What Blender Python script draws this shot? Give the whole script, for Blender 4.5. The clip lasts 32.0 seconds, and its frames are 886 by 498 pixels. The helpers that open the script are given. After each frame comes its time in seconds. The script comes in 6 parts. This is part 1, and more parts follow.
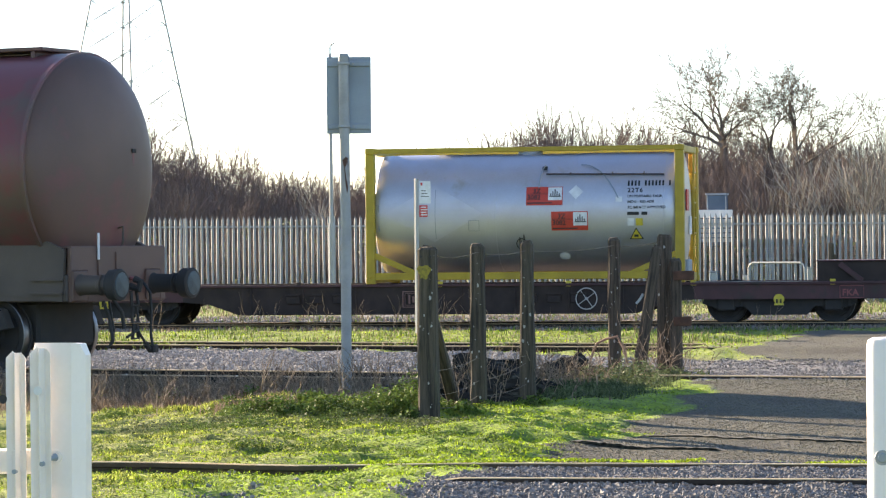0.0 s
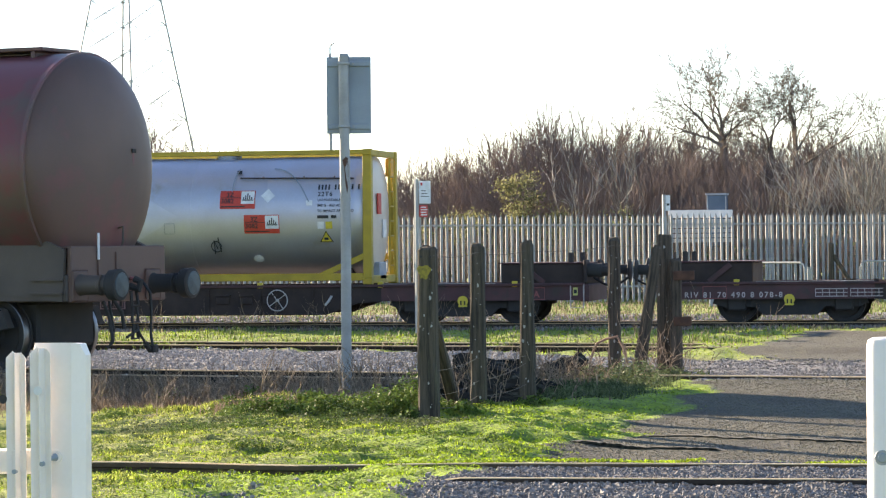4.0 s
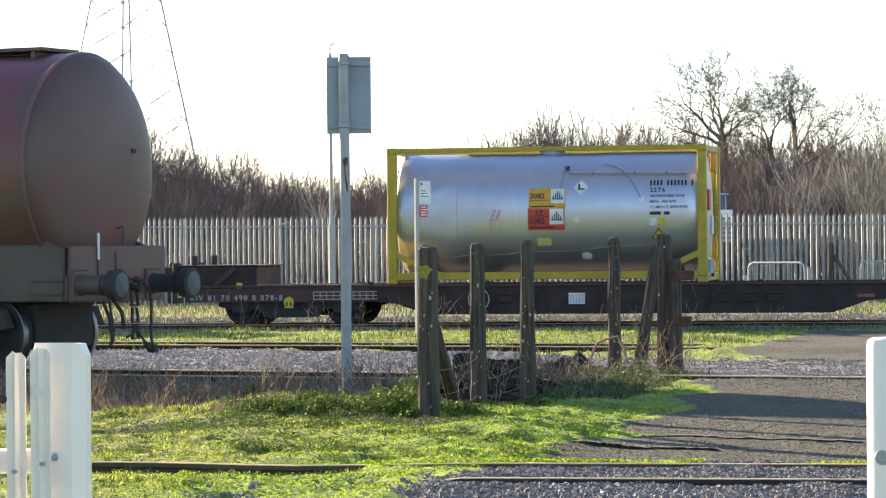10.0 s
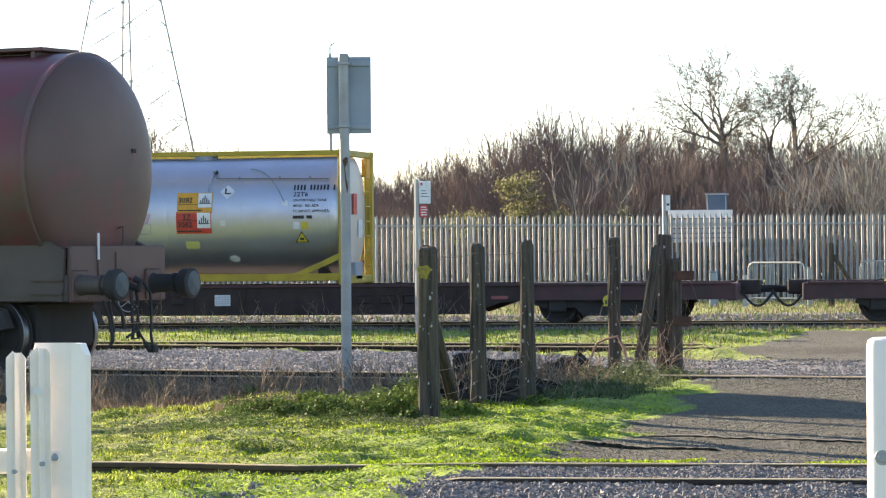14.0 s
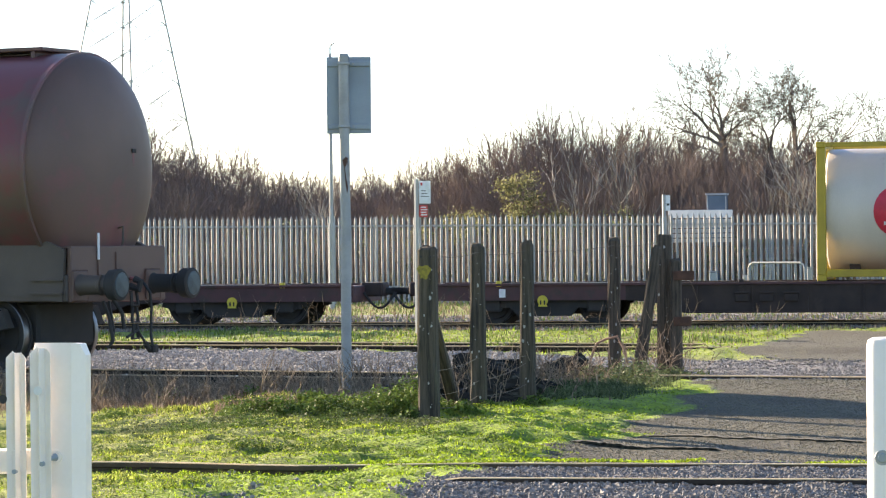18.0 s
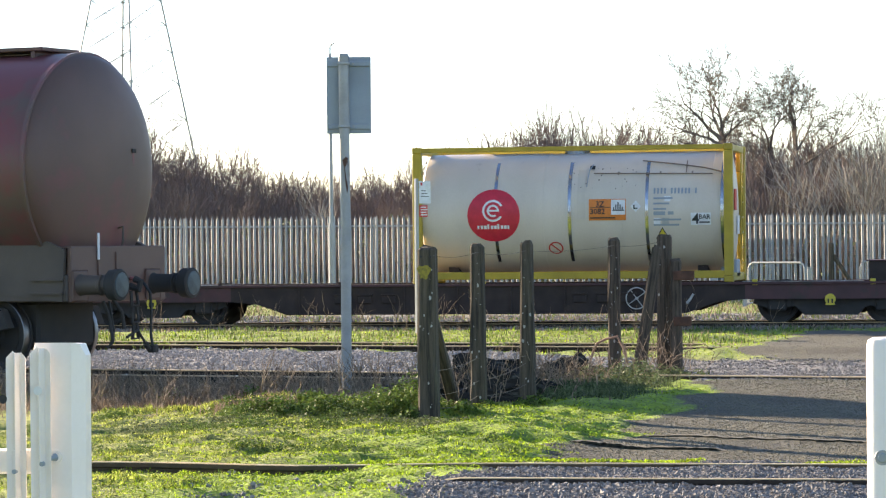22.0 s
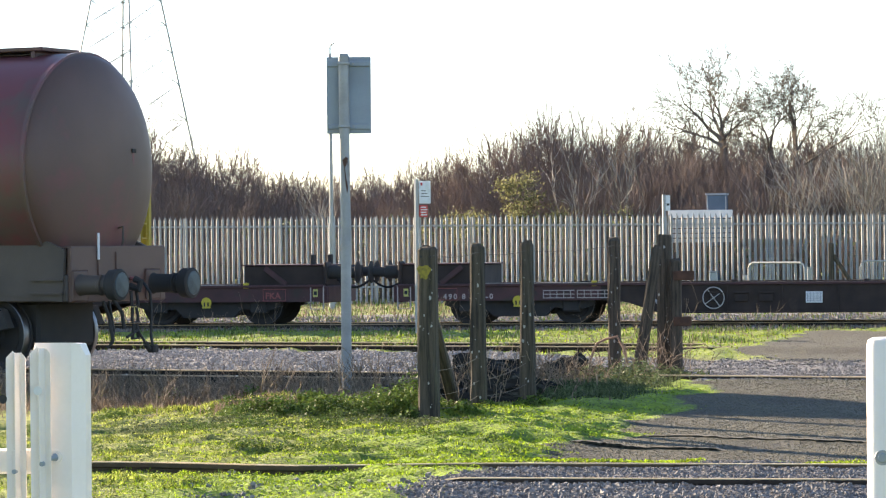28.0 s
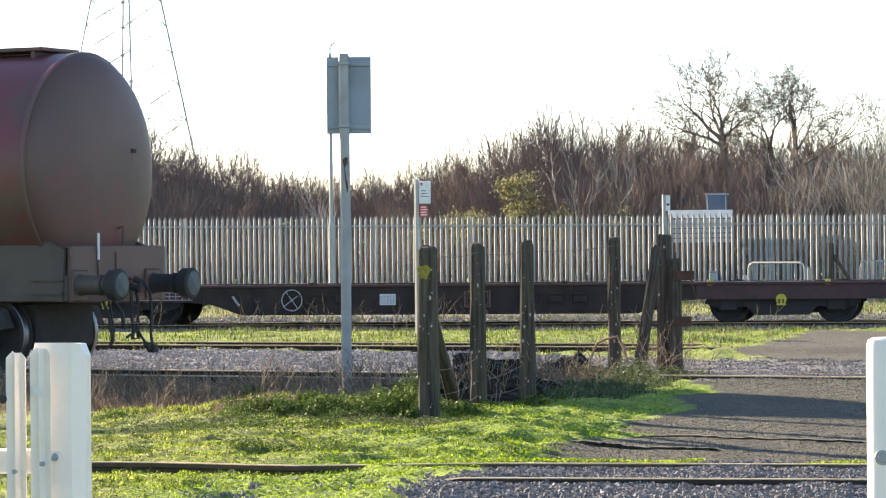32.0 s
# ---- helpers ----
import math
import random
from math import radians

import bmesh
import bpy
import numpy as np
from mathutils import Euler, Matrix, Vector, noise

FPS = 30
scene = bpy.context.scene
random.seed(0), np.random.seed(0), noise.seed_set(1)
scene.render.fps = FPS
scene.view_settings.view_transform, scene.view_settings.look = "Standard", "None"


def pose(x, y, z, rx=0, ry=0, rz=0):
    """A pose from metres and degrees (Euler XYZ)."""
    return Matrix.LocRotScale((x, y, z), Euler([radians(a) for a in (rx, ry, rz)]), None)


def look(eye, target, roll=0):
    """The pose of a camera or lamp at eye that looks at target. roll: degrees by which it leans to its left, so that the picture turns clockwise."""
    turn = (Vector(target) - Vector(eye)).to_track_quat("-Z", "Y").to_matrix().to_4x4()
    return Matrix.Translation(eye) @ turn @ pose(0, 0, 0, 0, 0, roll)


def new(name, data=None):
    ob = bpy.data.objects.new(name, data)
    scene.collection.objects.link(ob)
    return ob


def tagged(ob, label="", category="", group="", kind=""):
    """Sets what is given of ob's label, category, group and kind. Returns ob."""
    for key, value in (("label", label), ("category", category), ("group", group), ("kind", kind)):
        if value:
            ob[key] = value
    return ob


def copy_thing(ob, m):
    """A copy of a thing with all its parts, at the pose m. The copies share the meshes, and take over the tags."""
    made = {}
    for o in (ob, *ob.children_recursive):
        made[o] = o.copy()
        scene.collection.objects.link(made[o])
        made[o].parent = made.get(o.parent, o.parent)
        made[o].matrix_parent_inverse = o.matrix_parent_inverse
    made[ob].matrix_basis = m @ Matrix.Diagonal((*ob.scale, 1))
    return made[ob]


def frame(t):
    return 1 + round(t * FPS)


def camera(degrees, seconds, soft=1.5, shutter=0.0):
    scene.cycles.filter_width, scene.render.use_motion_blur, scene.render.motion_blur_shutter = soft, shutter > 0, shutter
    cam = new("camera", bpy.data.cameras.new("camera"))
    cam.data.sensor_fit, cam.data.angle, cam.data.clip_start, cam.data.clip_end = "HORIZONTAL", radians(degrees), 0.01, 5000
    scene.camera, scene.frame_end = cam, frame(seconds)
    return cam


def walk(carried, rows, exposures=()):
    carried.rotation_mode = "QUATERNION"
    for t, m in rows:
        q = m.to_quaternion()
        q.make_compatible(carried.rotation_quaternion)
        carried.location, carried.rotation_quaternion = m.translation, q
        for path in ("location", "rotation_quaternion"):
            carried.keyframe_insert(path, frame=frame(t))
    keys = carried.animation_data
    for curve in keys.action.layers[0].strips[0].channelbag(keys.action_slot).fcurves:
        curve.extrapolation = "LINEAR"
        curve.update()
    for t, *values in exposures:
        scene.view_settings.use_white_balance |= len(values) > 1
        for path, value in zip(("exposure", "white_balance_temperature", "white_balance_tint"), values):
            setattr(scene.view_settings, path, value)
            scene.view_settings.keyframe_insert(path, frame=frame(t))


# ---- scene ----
cam = camera(15.627, 32.0, soft=1.25)
EYE = (0.0, 0.0, 1.485)
AIM = (EYE[0] - 100 * math.sin(0.19426), EYE[1] + 100 * math.cos(0.19426), EYE[2] - 0.0937)
STAND = look(EYE, AIM, -0.536)
walk(cam, [(0.0, STAND), (32.0, STAND)], exposures=[(0.0, 1.87, 6900, 15), (32.0, 1.87, 6900, 15)])

# ---- light ----
SUN_FROM = Vector((-0.81, 0.585, 0.0)).normalized()
SUN_UP = radians(16.8)
world = bpy.data.worlds.new("world")
scene.world = world
world.use_nodes = True
wn = world.node_tree
sky = wn.nodes.new("ShaderNodeTexSky")
sky.sky_type, sky.sun_disc = "NISHITA", False
sky.sun_elevation = SUN_UP
sky.sun_rotation = math.atan2(SUN_FROM.x, SUN_FROM.y)
sky.air_density, sky.dust_density, sky.ozone_density = 0.8, 0.35, 2.5
wn.links.new(sky.outputs[0], wn.nodes["Background"].inputs[0])
wn.nodes["Background"].inputs[1].default_value = 0.097
sun = new("sun", bpy.data.lights.new("sun", "SUN"))
sun.data.energy, sun.data.angle, sun.data.color = 5.0, radians(0.6), (1.0, 0.85, 0.64)
sun.matrix_world = look((0, 0, 30), Vector((0, 0, 30)) - Vector((SUN_FROM.x * math.cos(SUN_UP), SUN_FROM.y * math.cos(SUN_UP), math.sin(SUN_UP))))

rng = random.Random(7)


# ---- materials ----
def mat(name, c1, c2=None, rough=0.6, metal=0.0, scale=6.0, bump=0.15, fine=60.0, spread=0.12, c3=None, c3_at=0.62, c3_scale=2.0, stretch=(1, 1, 1), coords="Object"):
    """Two colours blended by coarse and fine noise, patches of a third, with bump and uneven gloss."""
    m = bpy.data.materials.new(name)
    m.use_nodes = True
    t = m.node_tree
    N, L = t.nodes, t.links
    b = N["Principled BSDF"]
    c2 = c2 or tuple(v * 0.75 for v in c1)
    co = N.new("ShaderNodeTexCoord")
    mp = N.new("ShaderNodeMapping")
    mp.inputs["Scale"].default_value = stretch
    L.new(co.outputs[coords], mp.inputs[0])
    n1, n2 = N.new("ShaderNodeTexNoise"), N.new("ShaderNodeTexNoise")
    n1.inputs["Scale"].default_value, n1.inputs["Detail"].default_value = scale, 5
    n2.inputs["Scale"].default_value, n2.inputs["Detail"].default_value = fine, 3
    L.new(mp.outputs[0], n1.inputs["Vector"])
    L.new(mp.outputs[0], n2.inputs["Vector"])
    ad = N.new("ShaderNodeMath")
    ad.operation = "MULTIPLY_ADD"
    ad.inputs[1].default_value = 0.35
    L.new(n2.outputs["Fac"], ad.inputs[0])
    L.new(n1.outputs["Fac"], ad.inputs[2])
    ramp = N.new("ShaderNodeMapRange")
    ramp.inputs[1].default_value, ramp.inputs[2].default_value = 0.5, 0.85
    L.new(ad.outputs[0], ramp.inputs[0])
    mix = N.new("ShaderNodeMixRGB")
    mix.inputs[1].default_value, mix.inputs[2].default_value = (*c1, 1), (*c2, 1)
    L.new(ramp.outputs[0], mix.inputs[0])
    col = mix.outputs[0]
    if c3:
        n3 = N.new("ShaderNodeTexNoise")
        n3.inputs["Scale"].default_value, n3.inputs["Detail"].default_value = c3_scale, 8
        n3.inputs["Roughness"].default_value = 0.65
        L.new(mp.outputs[0], n3.inputs["Vector"])
        r3 = N.new("ShaderNodeMapRange")
        r3.inputs[1].default_value, r3.inputs[2].default_value = c3_at, c3_at + 0.08
        L.new(n3.outputs["Fac"], r3.inputs[0])
        m3 = N.new("ShaderNodeMixRGB")
        L.new(r3.outputs[0], m3.inputs[0])
        L.new(col, m3.inputs[1])
        m3.inputs[2].default_value = (*c3, 1)
        col = m3.outputs[0]
    L.new(col, b.inputs["Base Color"])
    rr = N.new("ShaderNodeMapRange")
    rr.inputs[3].default_value, rr.inputs[4].default_value = max(0.04, rough - spread), min(1, rough + spread)
    L.new(n1.outputs["Fac"], rr.inputs[0])
    L.new(rr.outputs[0], b.inputs["Roughness"])
    b.inputs["Metallic"].default_value = metal
    if bump:
        bp = N.new("ShaderNodeBump")
        bp.inputs["Strength"].default_value, bp.inputs["Distance"].default_value = bump, 0.01
        L.new(ad.outputs[0], bp.inputs["Height"])
        L.new(bp.outputs[0], b.inputs["Normal"])
    return m


def plain(name, c, rough=0.5, metal=0.0):
    return mat(name, c, tuple(v * 0.82 for v in c), rough, metal, scale=9, bump=0.03)


STEEL = mat("stainless_steel", (0.56, 0.57, 0.625), (0.50, 0.50, 0.535), 0.48, 0.78, scale=1.3, bump=0.02, fine=30, spread=0.06, c3=(0.46, 0.44, 0.42), c3_at=0.62, c3_scale=0.8)
STRAP = mat("bright_strap_steel", (0.55, 0.56, 0.58), (0.4, 0.4, 0.4), 0.25, 1.0, scale=3, bump=0.02)
# For a lozenge slightly paler and rougher than the shell round it.
STEEL_PATCH = mat("pale_matte_steel", (0.60, 0.605, 0.65), (0.55, 0.55, 0.59), 0.56, 0.62, scale=2, bump=0.02)
DUSTY_SUNLIT = mat("sunlit_dusty_edge", (0.36, 0.34, 0.31), (0.20, 0.17, 0.15), 0.8, 0, scale=2, bump=0.1, c3=(0.08, 0.06, 0.05), c3_at=0.56, c3_scale=1.5)
PIPE = plain("brown_pipe", (0.26, 0.20, 0.16), 0.5, 0.3)
CREAM = mat("cream_paint", (0.66, 0.585, 0.50), (0.57, 0.50, 0.42), 0.42, 0, scale=1.2, bump=0.03, c3=(0.42, 0.36, 0.29), c3_at=0.66, c3_scale=1.2, stretch=(1, 1, 0.35))
CREAM_STAIN = mat("weathered_cream_paint", (0.60, 0.53, 0.45), (0.52, 0.46, 0.38), 0.5, 0, scale=1.5, bump=0.03, c3=(0.42, 0.37, 0.31), c3_at=0.6, c3_scale=2.0, stretch=(3, 1, 0.3))
STEEL_BRIGHT = mat("cleaner_stainless_steel", (0.60, 0.615, 0.675), (0.54, 0.545, 0.585), 0.42, 0.84, scale=1.3, bump=0.02, fine=30, spread=0.05, c3=(0.52, 0.50, 0.49), c3_at=0.64, c3_scale=0.8)
YELLOW = mat("yellow_frame_paint", (0.47, 0.335, 0.025), (0.36, 0.255, 0.025), 0.5, 0, scale=3, bump=0.06, c3=(0.16, 0.10, 0.04), c3_at=0.66, c3_scale=5)
WAGON = mat("maroon_wagon_paint", (0.090, 0.034, 0.036), (0.060, 0.030, 0.030), 0.65, 0, scale=2, bump=0.12, c3=(0.052, 0.036, 0.030), c3_at=0.55, c3_scale=1.4)
WAGON_DIRT = mat("wagon_underframe_grime", (0.046, 0.029, 0.023), (0.029, 0.020, 0.017), 0.8, 0, scale=3, bump=0.2, c3=(0.055, 0.036, 0.028), c3_at=0.6)
BLACK = mat("black_grime", (0.034, 0.033, 0.032), (0.048, 0.043, 0.039), 0.9, 0, scale=4, bump=0.2, spread=0.06)
RUBBER = plain("black_rubber", (0.02, 0.02, 0.02), 0.6)
TANK_RED = mat("faded_red_tank_paint", (0.20, 0.048, 0.055), (0.15, 0.06, 0.058), 0.42, 0, scale=0.7, bump=0.04, c3=(0.12, 0.078, 0.064), c3_at=0.47, c3_scale=0.45)
TANK_DIRT = mat("brown_tank_grime", (0.132, 0.069, 0.053), (0.103, 0.061, 0.048), 0.5, 0, scale=1.0, bump=0.05, c3=(0.165, 0.060, 0.056), c3_at=0.55, c3_scale=0.5)
BUFFER = mat("oily_buffer_steel", (0.070, 0.100, 0.115), (0.042, 0.058, 0.068), 0.42, 0.3, scale=6, bump=0.08)
WHEEL_RIM = plain("worn_wheel_steel", (0.26, 0.26, 0.27), 0.38, 1.0)
# Rail tops far paler than their sides: the sun's glint is in the colour.
RAIL_TOP = mat("sunlit_rail_head_rust", (0.60, 0.44, 0.24), (0.44, 0.30, 0.16), 0.5, 0.0, scale=3, bump=0.1, c3=(0.48, 0.40, 0.28), c3_at=0.55)
RAIL_BRIGHT = mat("sunlit_rail_top", (0.72, 0.52, 0.23), (0.50, 0.35, 0.16), 0.45, 0.0, scale=3, bump=0.1)
DARK_RUST = mat("dark_rusty_rail", (0.048, 0.033, 0.022), (0.028, 0.021, 0.015), 0.9, 0, scale=5, bump=0.3)
NEAR_RUST = mat("brown_rusty_rail", (0.115, 0.074, 0.038), (0.060, 0.042, 0.024), 0.85, 0, scale=5, bump=0.3)
RAIL_RUST = mat("rusty_rail", (0.105, 0.072, 0.042), (0.060, 0.042, 0.027), 0.85, 0, scale=8, bump=0.3)
SLEEPER = mat("dark_sleeper_timber", (0.042, 0.037, 0.031), (0.018, 0.016, 0.014), 0.88, 0, scale=5, bump=0.6, stretch=(0.6, 3, 3), c3=(0.13, 0.125, 0.105), c3_at=0.60)
GALV = mat("galvanised_steel", (0.40, 0.405, 0.40), (0.33, 0.335, 0.33), 0.55, 0.15, scale=3, bump=0.05, c3=(0.34, 0.33, 0.29), c3_at=0.66, c3_scale=3)
POLE_GREY = mat("grey_pole_paint", (0.36, 0.365, 0.36), (0.28, 0.285, 0.285), 0.5, 0.2, scale=5, bump=0.08, c3=(0.20, 0.12, 0.07), c3_at=0.72, c3_scale=3)
SIGN_BACK = mat("weathered_sign_back", (0.30, 0.35, 0.40), (0.25, 0.29, 0.33), 0.5, 0.2, scale=2.5, bump=0.04)
WHITE = mat("white_gloss_paint", (0.90, 0.835, 0.785), (0.85, 0.785, 0.73), 0.38, 0, scale=4, bump=0.04, c3=(0.62, 0.58, 0.50), c3_at=0.72, c3_scale=4)
WHITE_SIGN = plain("white_sign_face", (0.78, 0.79, 0.80), 0.4)
RED_SIGN = plain("red_sign_face", (0.62, 0.05, 0.04), 0.45)
ORANGE = plain("orange_placard", (0.75, 0.22, 0.03), 0.5)
RED_PLACARD = plain("red_placard", (0.62, 0.06, 0.035), 0.5)
AMBER = plain("amber_placard", (0.75, 0.36, 0.03), 0.5)
YELLOW_LABEL = plain("yellow_label", (0.66, 0.52, 0.05), 0.5)
PALE_YELLOW = plain("pale_yellow_label", (0.62, 0.60, 0.18), 0.5)
INK = plain("black_print", (0.025, 0.027, 0.03), 0.55)
PALE_INK = plain("pale_print", (0.48, 0.42, 0.40), 0.6)
RED_FADED = plain("faded_red_print", (0.30, 0.09, 0.085), 0.6)
FADED_MARK = plain("faded_pale_pink_print", (0.24, 0.135, 0.12), 0.6)
FADED_PINK = plain("faded_pink_print", (0.58, 0.36, 0.42), 0.55)
TANK_DARK = mat("dark_frame_grime", (0.100, 0.078, 0.063), (0.078, 0.062, 0.052), 0.65, 0, scale=2, bump=0.1)
PALE_GREY = plain("pale_grey_paint", (0.46, 0.45, 0.43), 0.6)
LOGO_RED = plain("crimson_disc", (0.62, 0.02, 0.05), 0.4)
WOOD = mat("weathered_grey_timber", (0.125, 0.104, 0.080), (0.042, 0.037, 0.031), 0.9, 0, scale=9, bump=1.0, fine=60, stretch=(3.5, 3.5, 0.20), c3=(0.11, 0.106, 0.075), c3_at=0.60, c3_scale=5)
LICHEN = plain("pale_lichen", (0.42, 0.42, 0.38), 0.9)
LICHEN_YELLOW = mat("yellow_lichen", (0.34, 0.27, 0.04), (0.20, 0.165, 0.04), 0.9, 0, scale=30, bump=0.4, c3=(0.12, 0.10, 0.05), c3_at=0.58, c3_scale=18)
RUST = mat("rusty_steel", (0.115, 0.056, 0.034), (0.06, 0.033, 0.022), 0.85, 0, scale=9, bump=0.3)
ORANGE_RUST = mat("orange_rust", (0.36, 0.22, 0.15), (0.24, 0.13, 0.085), 0.8, 0, scale=9, bump=0.2)
WIRE = plain("rusty_fence_wire", (0.12, 0.105, 0.09), 0.7, 0.2)
CABINET = mat("blue_grey_cabinet", (0.055, 0.105, 0.175), (0.048, 0.09, 0.145), 0.6, 0, scale=3, bump=0.03)
BARK = mat("bare_twig_bark", (0.245, 0.182, 0.150), (0.165, 0.128, 0.108), 0.9, 0, scale=0.5, bump=0.0, c3=(0.22, 0.165, 0.11), c3_at=0.55, c3_scale=0.4)
BARK_DARK = mat("dark_branch_bark", (0.21, 0.175, 0.14), (0.155, 0.128, 0.104), 0.9, 0, scale=3, bump=0.0)
BARK_PALE = mat("pale_birch_bark", (0.40, 0.36, 0.30), (0.26, 0.23, 0.18), 0.9, 0, scale=3, bump=0.0)
LEAF = mat("olive_shrub_leaf", (0.18, 0.175, 0.085), (0.11, 0.115, 0.05), 0.55, 0, scale=2, bump=0.0)
PYLON = plain("grey_lattice_steel", (0.34, 0.35, 0.36), 0.6, 0.3)
GRASS = mat("short_green_grass", (0.335, 0.375, 0.080), (0.17, 0.215, 0.045), 0.7, 0, scale=1.3, bump=0.0, c3=(0.27, 0.25, 0.04), c3_at=0.62, c3_scale=0.9)
MOSS = mat("vivid_green_moss", (0.29, 0.40, 0.025), (0.16, 0.24, 0.016), 0.75, 0, scale=1.5, bump=0.0)
WEED = mat("green_weed_leaf", (0.155, 0.22, 0.045), (0.085, 0.135, 0.03), 0.6, 0, scale=2, bump=0.0)
WEED_DULL = mat("dull_bramble_leaf", (0.135, 0.165, 0.075), (0.08, 0.105, 0.045), 0.6, 0, scale=2, bump=0.0)
STRAW = mat("dry_weed_stalk", (0.38, 0.295, 0.215), (0.24, 0.18, 0.13), 0.9, 0, scale=2, bump=0.0)
TAR_EDGE = mat("worn_asphalt_edge", (0.055, 0.051, 0.038), (0.105, 0.098, 0.072), 0.9, 0, scale=30, bump=0.5, fine=140)
CHIP = mat("brown_road_chipping", (0.175, 0.165, 0.115), (0.085, 0.080, 0.058), 0.9, 0, scale=12, bump=0.2)
STONE = mat("grey_ballast_stone", (0.25, 0.238, 0.225), (0.16, 0.152, 0.145), 0.9, 0, scale=9, bump=0.3, c3=(0.19, 0.155, 0.12), c3_at=0.6, c3_scale=1.5)

STONE_PALE = mat("pale_ballast_stone", (0.36, 0.345, 0.335), (0.25, 0.24, 0.235), 0.9, 0, scale=9, bump=0.3, c3=(0.24, 0.205, 0.17), c3_at=0.62, c3_scale=1.5)


def vary(m, lo, hi):
    """Makes every loose piece of one mesh a little darker or lighter than the next."""
    N, L = m.node_tree.nodes, m.node_tree.links
    b = N["Principled BSDF"]
    src = b.inputs["Base Color"].links[0].from_socket
    g, r, x = N.new("ShaderNodeNewGeometry"), N.new("ShaderNodeMapRange"), N.new("ShaderNodeHueSaturation")
    r.inputs[3].default_value, r.inputs[4].default_value = lo, hi
    L.new(g.outputs["Random Per Island"], r.inputs[0])
    L.new(r.outputs[0], x.inputs["Value"])
    L.new(src, x.inputs["Color"])
    L.new(x.outputs[0], b.inputs["Base Color"])


for m, lo, hi in ((GRASS, 0.25, 1.85), (MOSS, 0.40, 1.8), (WEED, 0.45, 1.5), (WEED_DULL, 0.5, 1.5), (STRAW, 0.45, 1.3), (LEAF, 0.5, 1.7), (STONE, 0.6, 1.3), (STONE_PALE, 0.65, 1.25), (CHIP, 0.75, 1.5)):
    vary(m, lo, hi)
for m in (GRASS, MOSS, WEED, WEED_DULL, STRAW, CHIP, LEAF, BARK, BARK_DARK, SLEEPER, WOOD):
    m.node_tree.nodes["Principled BSDF"].inputs["Specular IOR Level"].default_value = 0.12


# ---- mesh helpers ----
def part(name, bm, material, parent, label=""):
    me = bpy.data.meshes.new(name)
    bm.to_mesh(me)
    bm.free()
    me.materials.append(material)
    ob = new(name, me)
    ob.parent = parent
    return tagged(ob, label)


def smooth(ob, limit=0.6):
    me = ob.data
    me.polygons.foreach_set("use_smooth", [True] * len(me.polygons))
    me.set_sharp_from_angle(angle=limit)
    return ob


def box(bm, x0, x1, y0, y1, z0, z1, bevel=0.0, m=None):
    r = bmesh.ops.create_cube(bm, size=1)
    vs = r["verts"]
    for v in vs:
        v.co = Vector((x0 + (v.co.x + 0.5) * (x1 - x0), y0 + (v.co.y + 0.5) * (y1 - y0), z0 + (v.co.z + 0.5) * (z1 - z0)))
    if bevel:
        es = list({e for v in vs for e in v.link_edges})
        r = bmesh.ops.bevel(bm, geom=es, offset=bevel, segments=1, affect="EDGES")
        vs = list({v for f in r["faces"] for v in f.verts} | {v for v in vs if v.is_valid})
    if m:
        for v in vs:
            v.co = m @ v.co
    return bm


def B(*a, **k):
    return box(bmesh.new(), *a, **k)


def rod(bm, p, q, r0, r1=None, n=8, cap=True):
    """A tapered round bar from p to q."""
    p, q = Vector(p), Vector(q)
    r1 = r0 if r1 is None else r1
    d = (q - p).normalized()
    a = d.orthogonal().normalized()
    b = d.cross(a)
    A = [bm.verts.new(p + r0 * (math.cos(i * math.tau / n) * a + math.sin(i * math.tau / n) * b)) for i in range(n)]
    C = [bm.verts.new(q + r1 * (math.cos(i * math.tau / n) * a + math.sin(i * math.tau / n) * b)) for i in range(n)]
    for i in range(n):
        bm.faces.new((A[i], A[(i + 1) % n], C[(i + 1) % n], C[i]))
    if cap:
        bm.faces.new(A[::-1])
        bm.faces.new(C)
    return bm


def rods(pts, r, n=6):
    """One round bar swept along points."""
    bm = bmesh.new()
    pts = [Vector(p) for p in pts]
    u = None
    rings = []
    for i, p in enumerate(pts):
        d = (pts[min(i + 1, len(pts) - 1)] - pts[max(i - 1, 0)])
        d = d.normalized() if d.length > 1e-6 else (pts[i] - pts[i - 1]).normalized()
        u = d.orthogonal().normalized() if u is None else (u - d * u.dot(d))
        u = u.normalized() if u.length > 1e-4 else d.orthogonal().normalized()
        v = d.cross(u)
        rings.append([bm.verts.new(p + r * (math.cos(k * math.tau / n) * u + math.sin(k * math.tau / n) * v)) for k in range(n)])
    for A, C in zip(rings, rings[1:]):
        for k in range(n):
            bm.faces.new((A[k], A[(k + 1) % n], C[(k + 1) % n], C[k]))
    bm.faces.new(rings[0][::-1])
    bm.faces.new(rings[-1])
    return bm


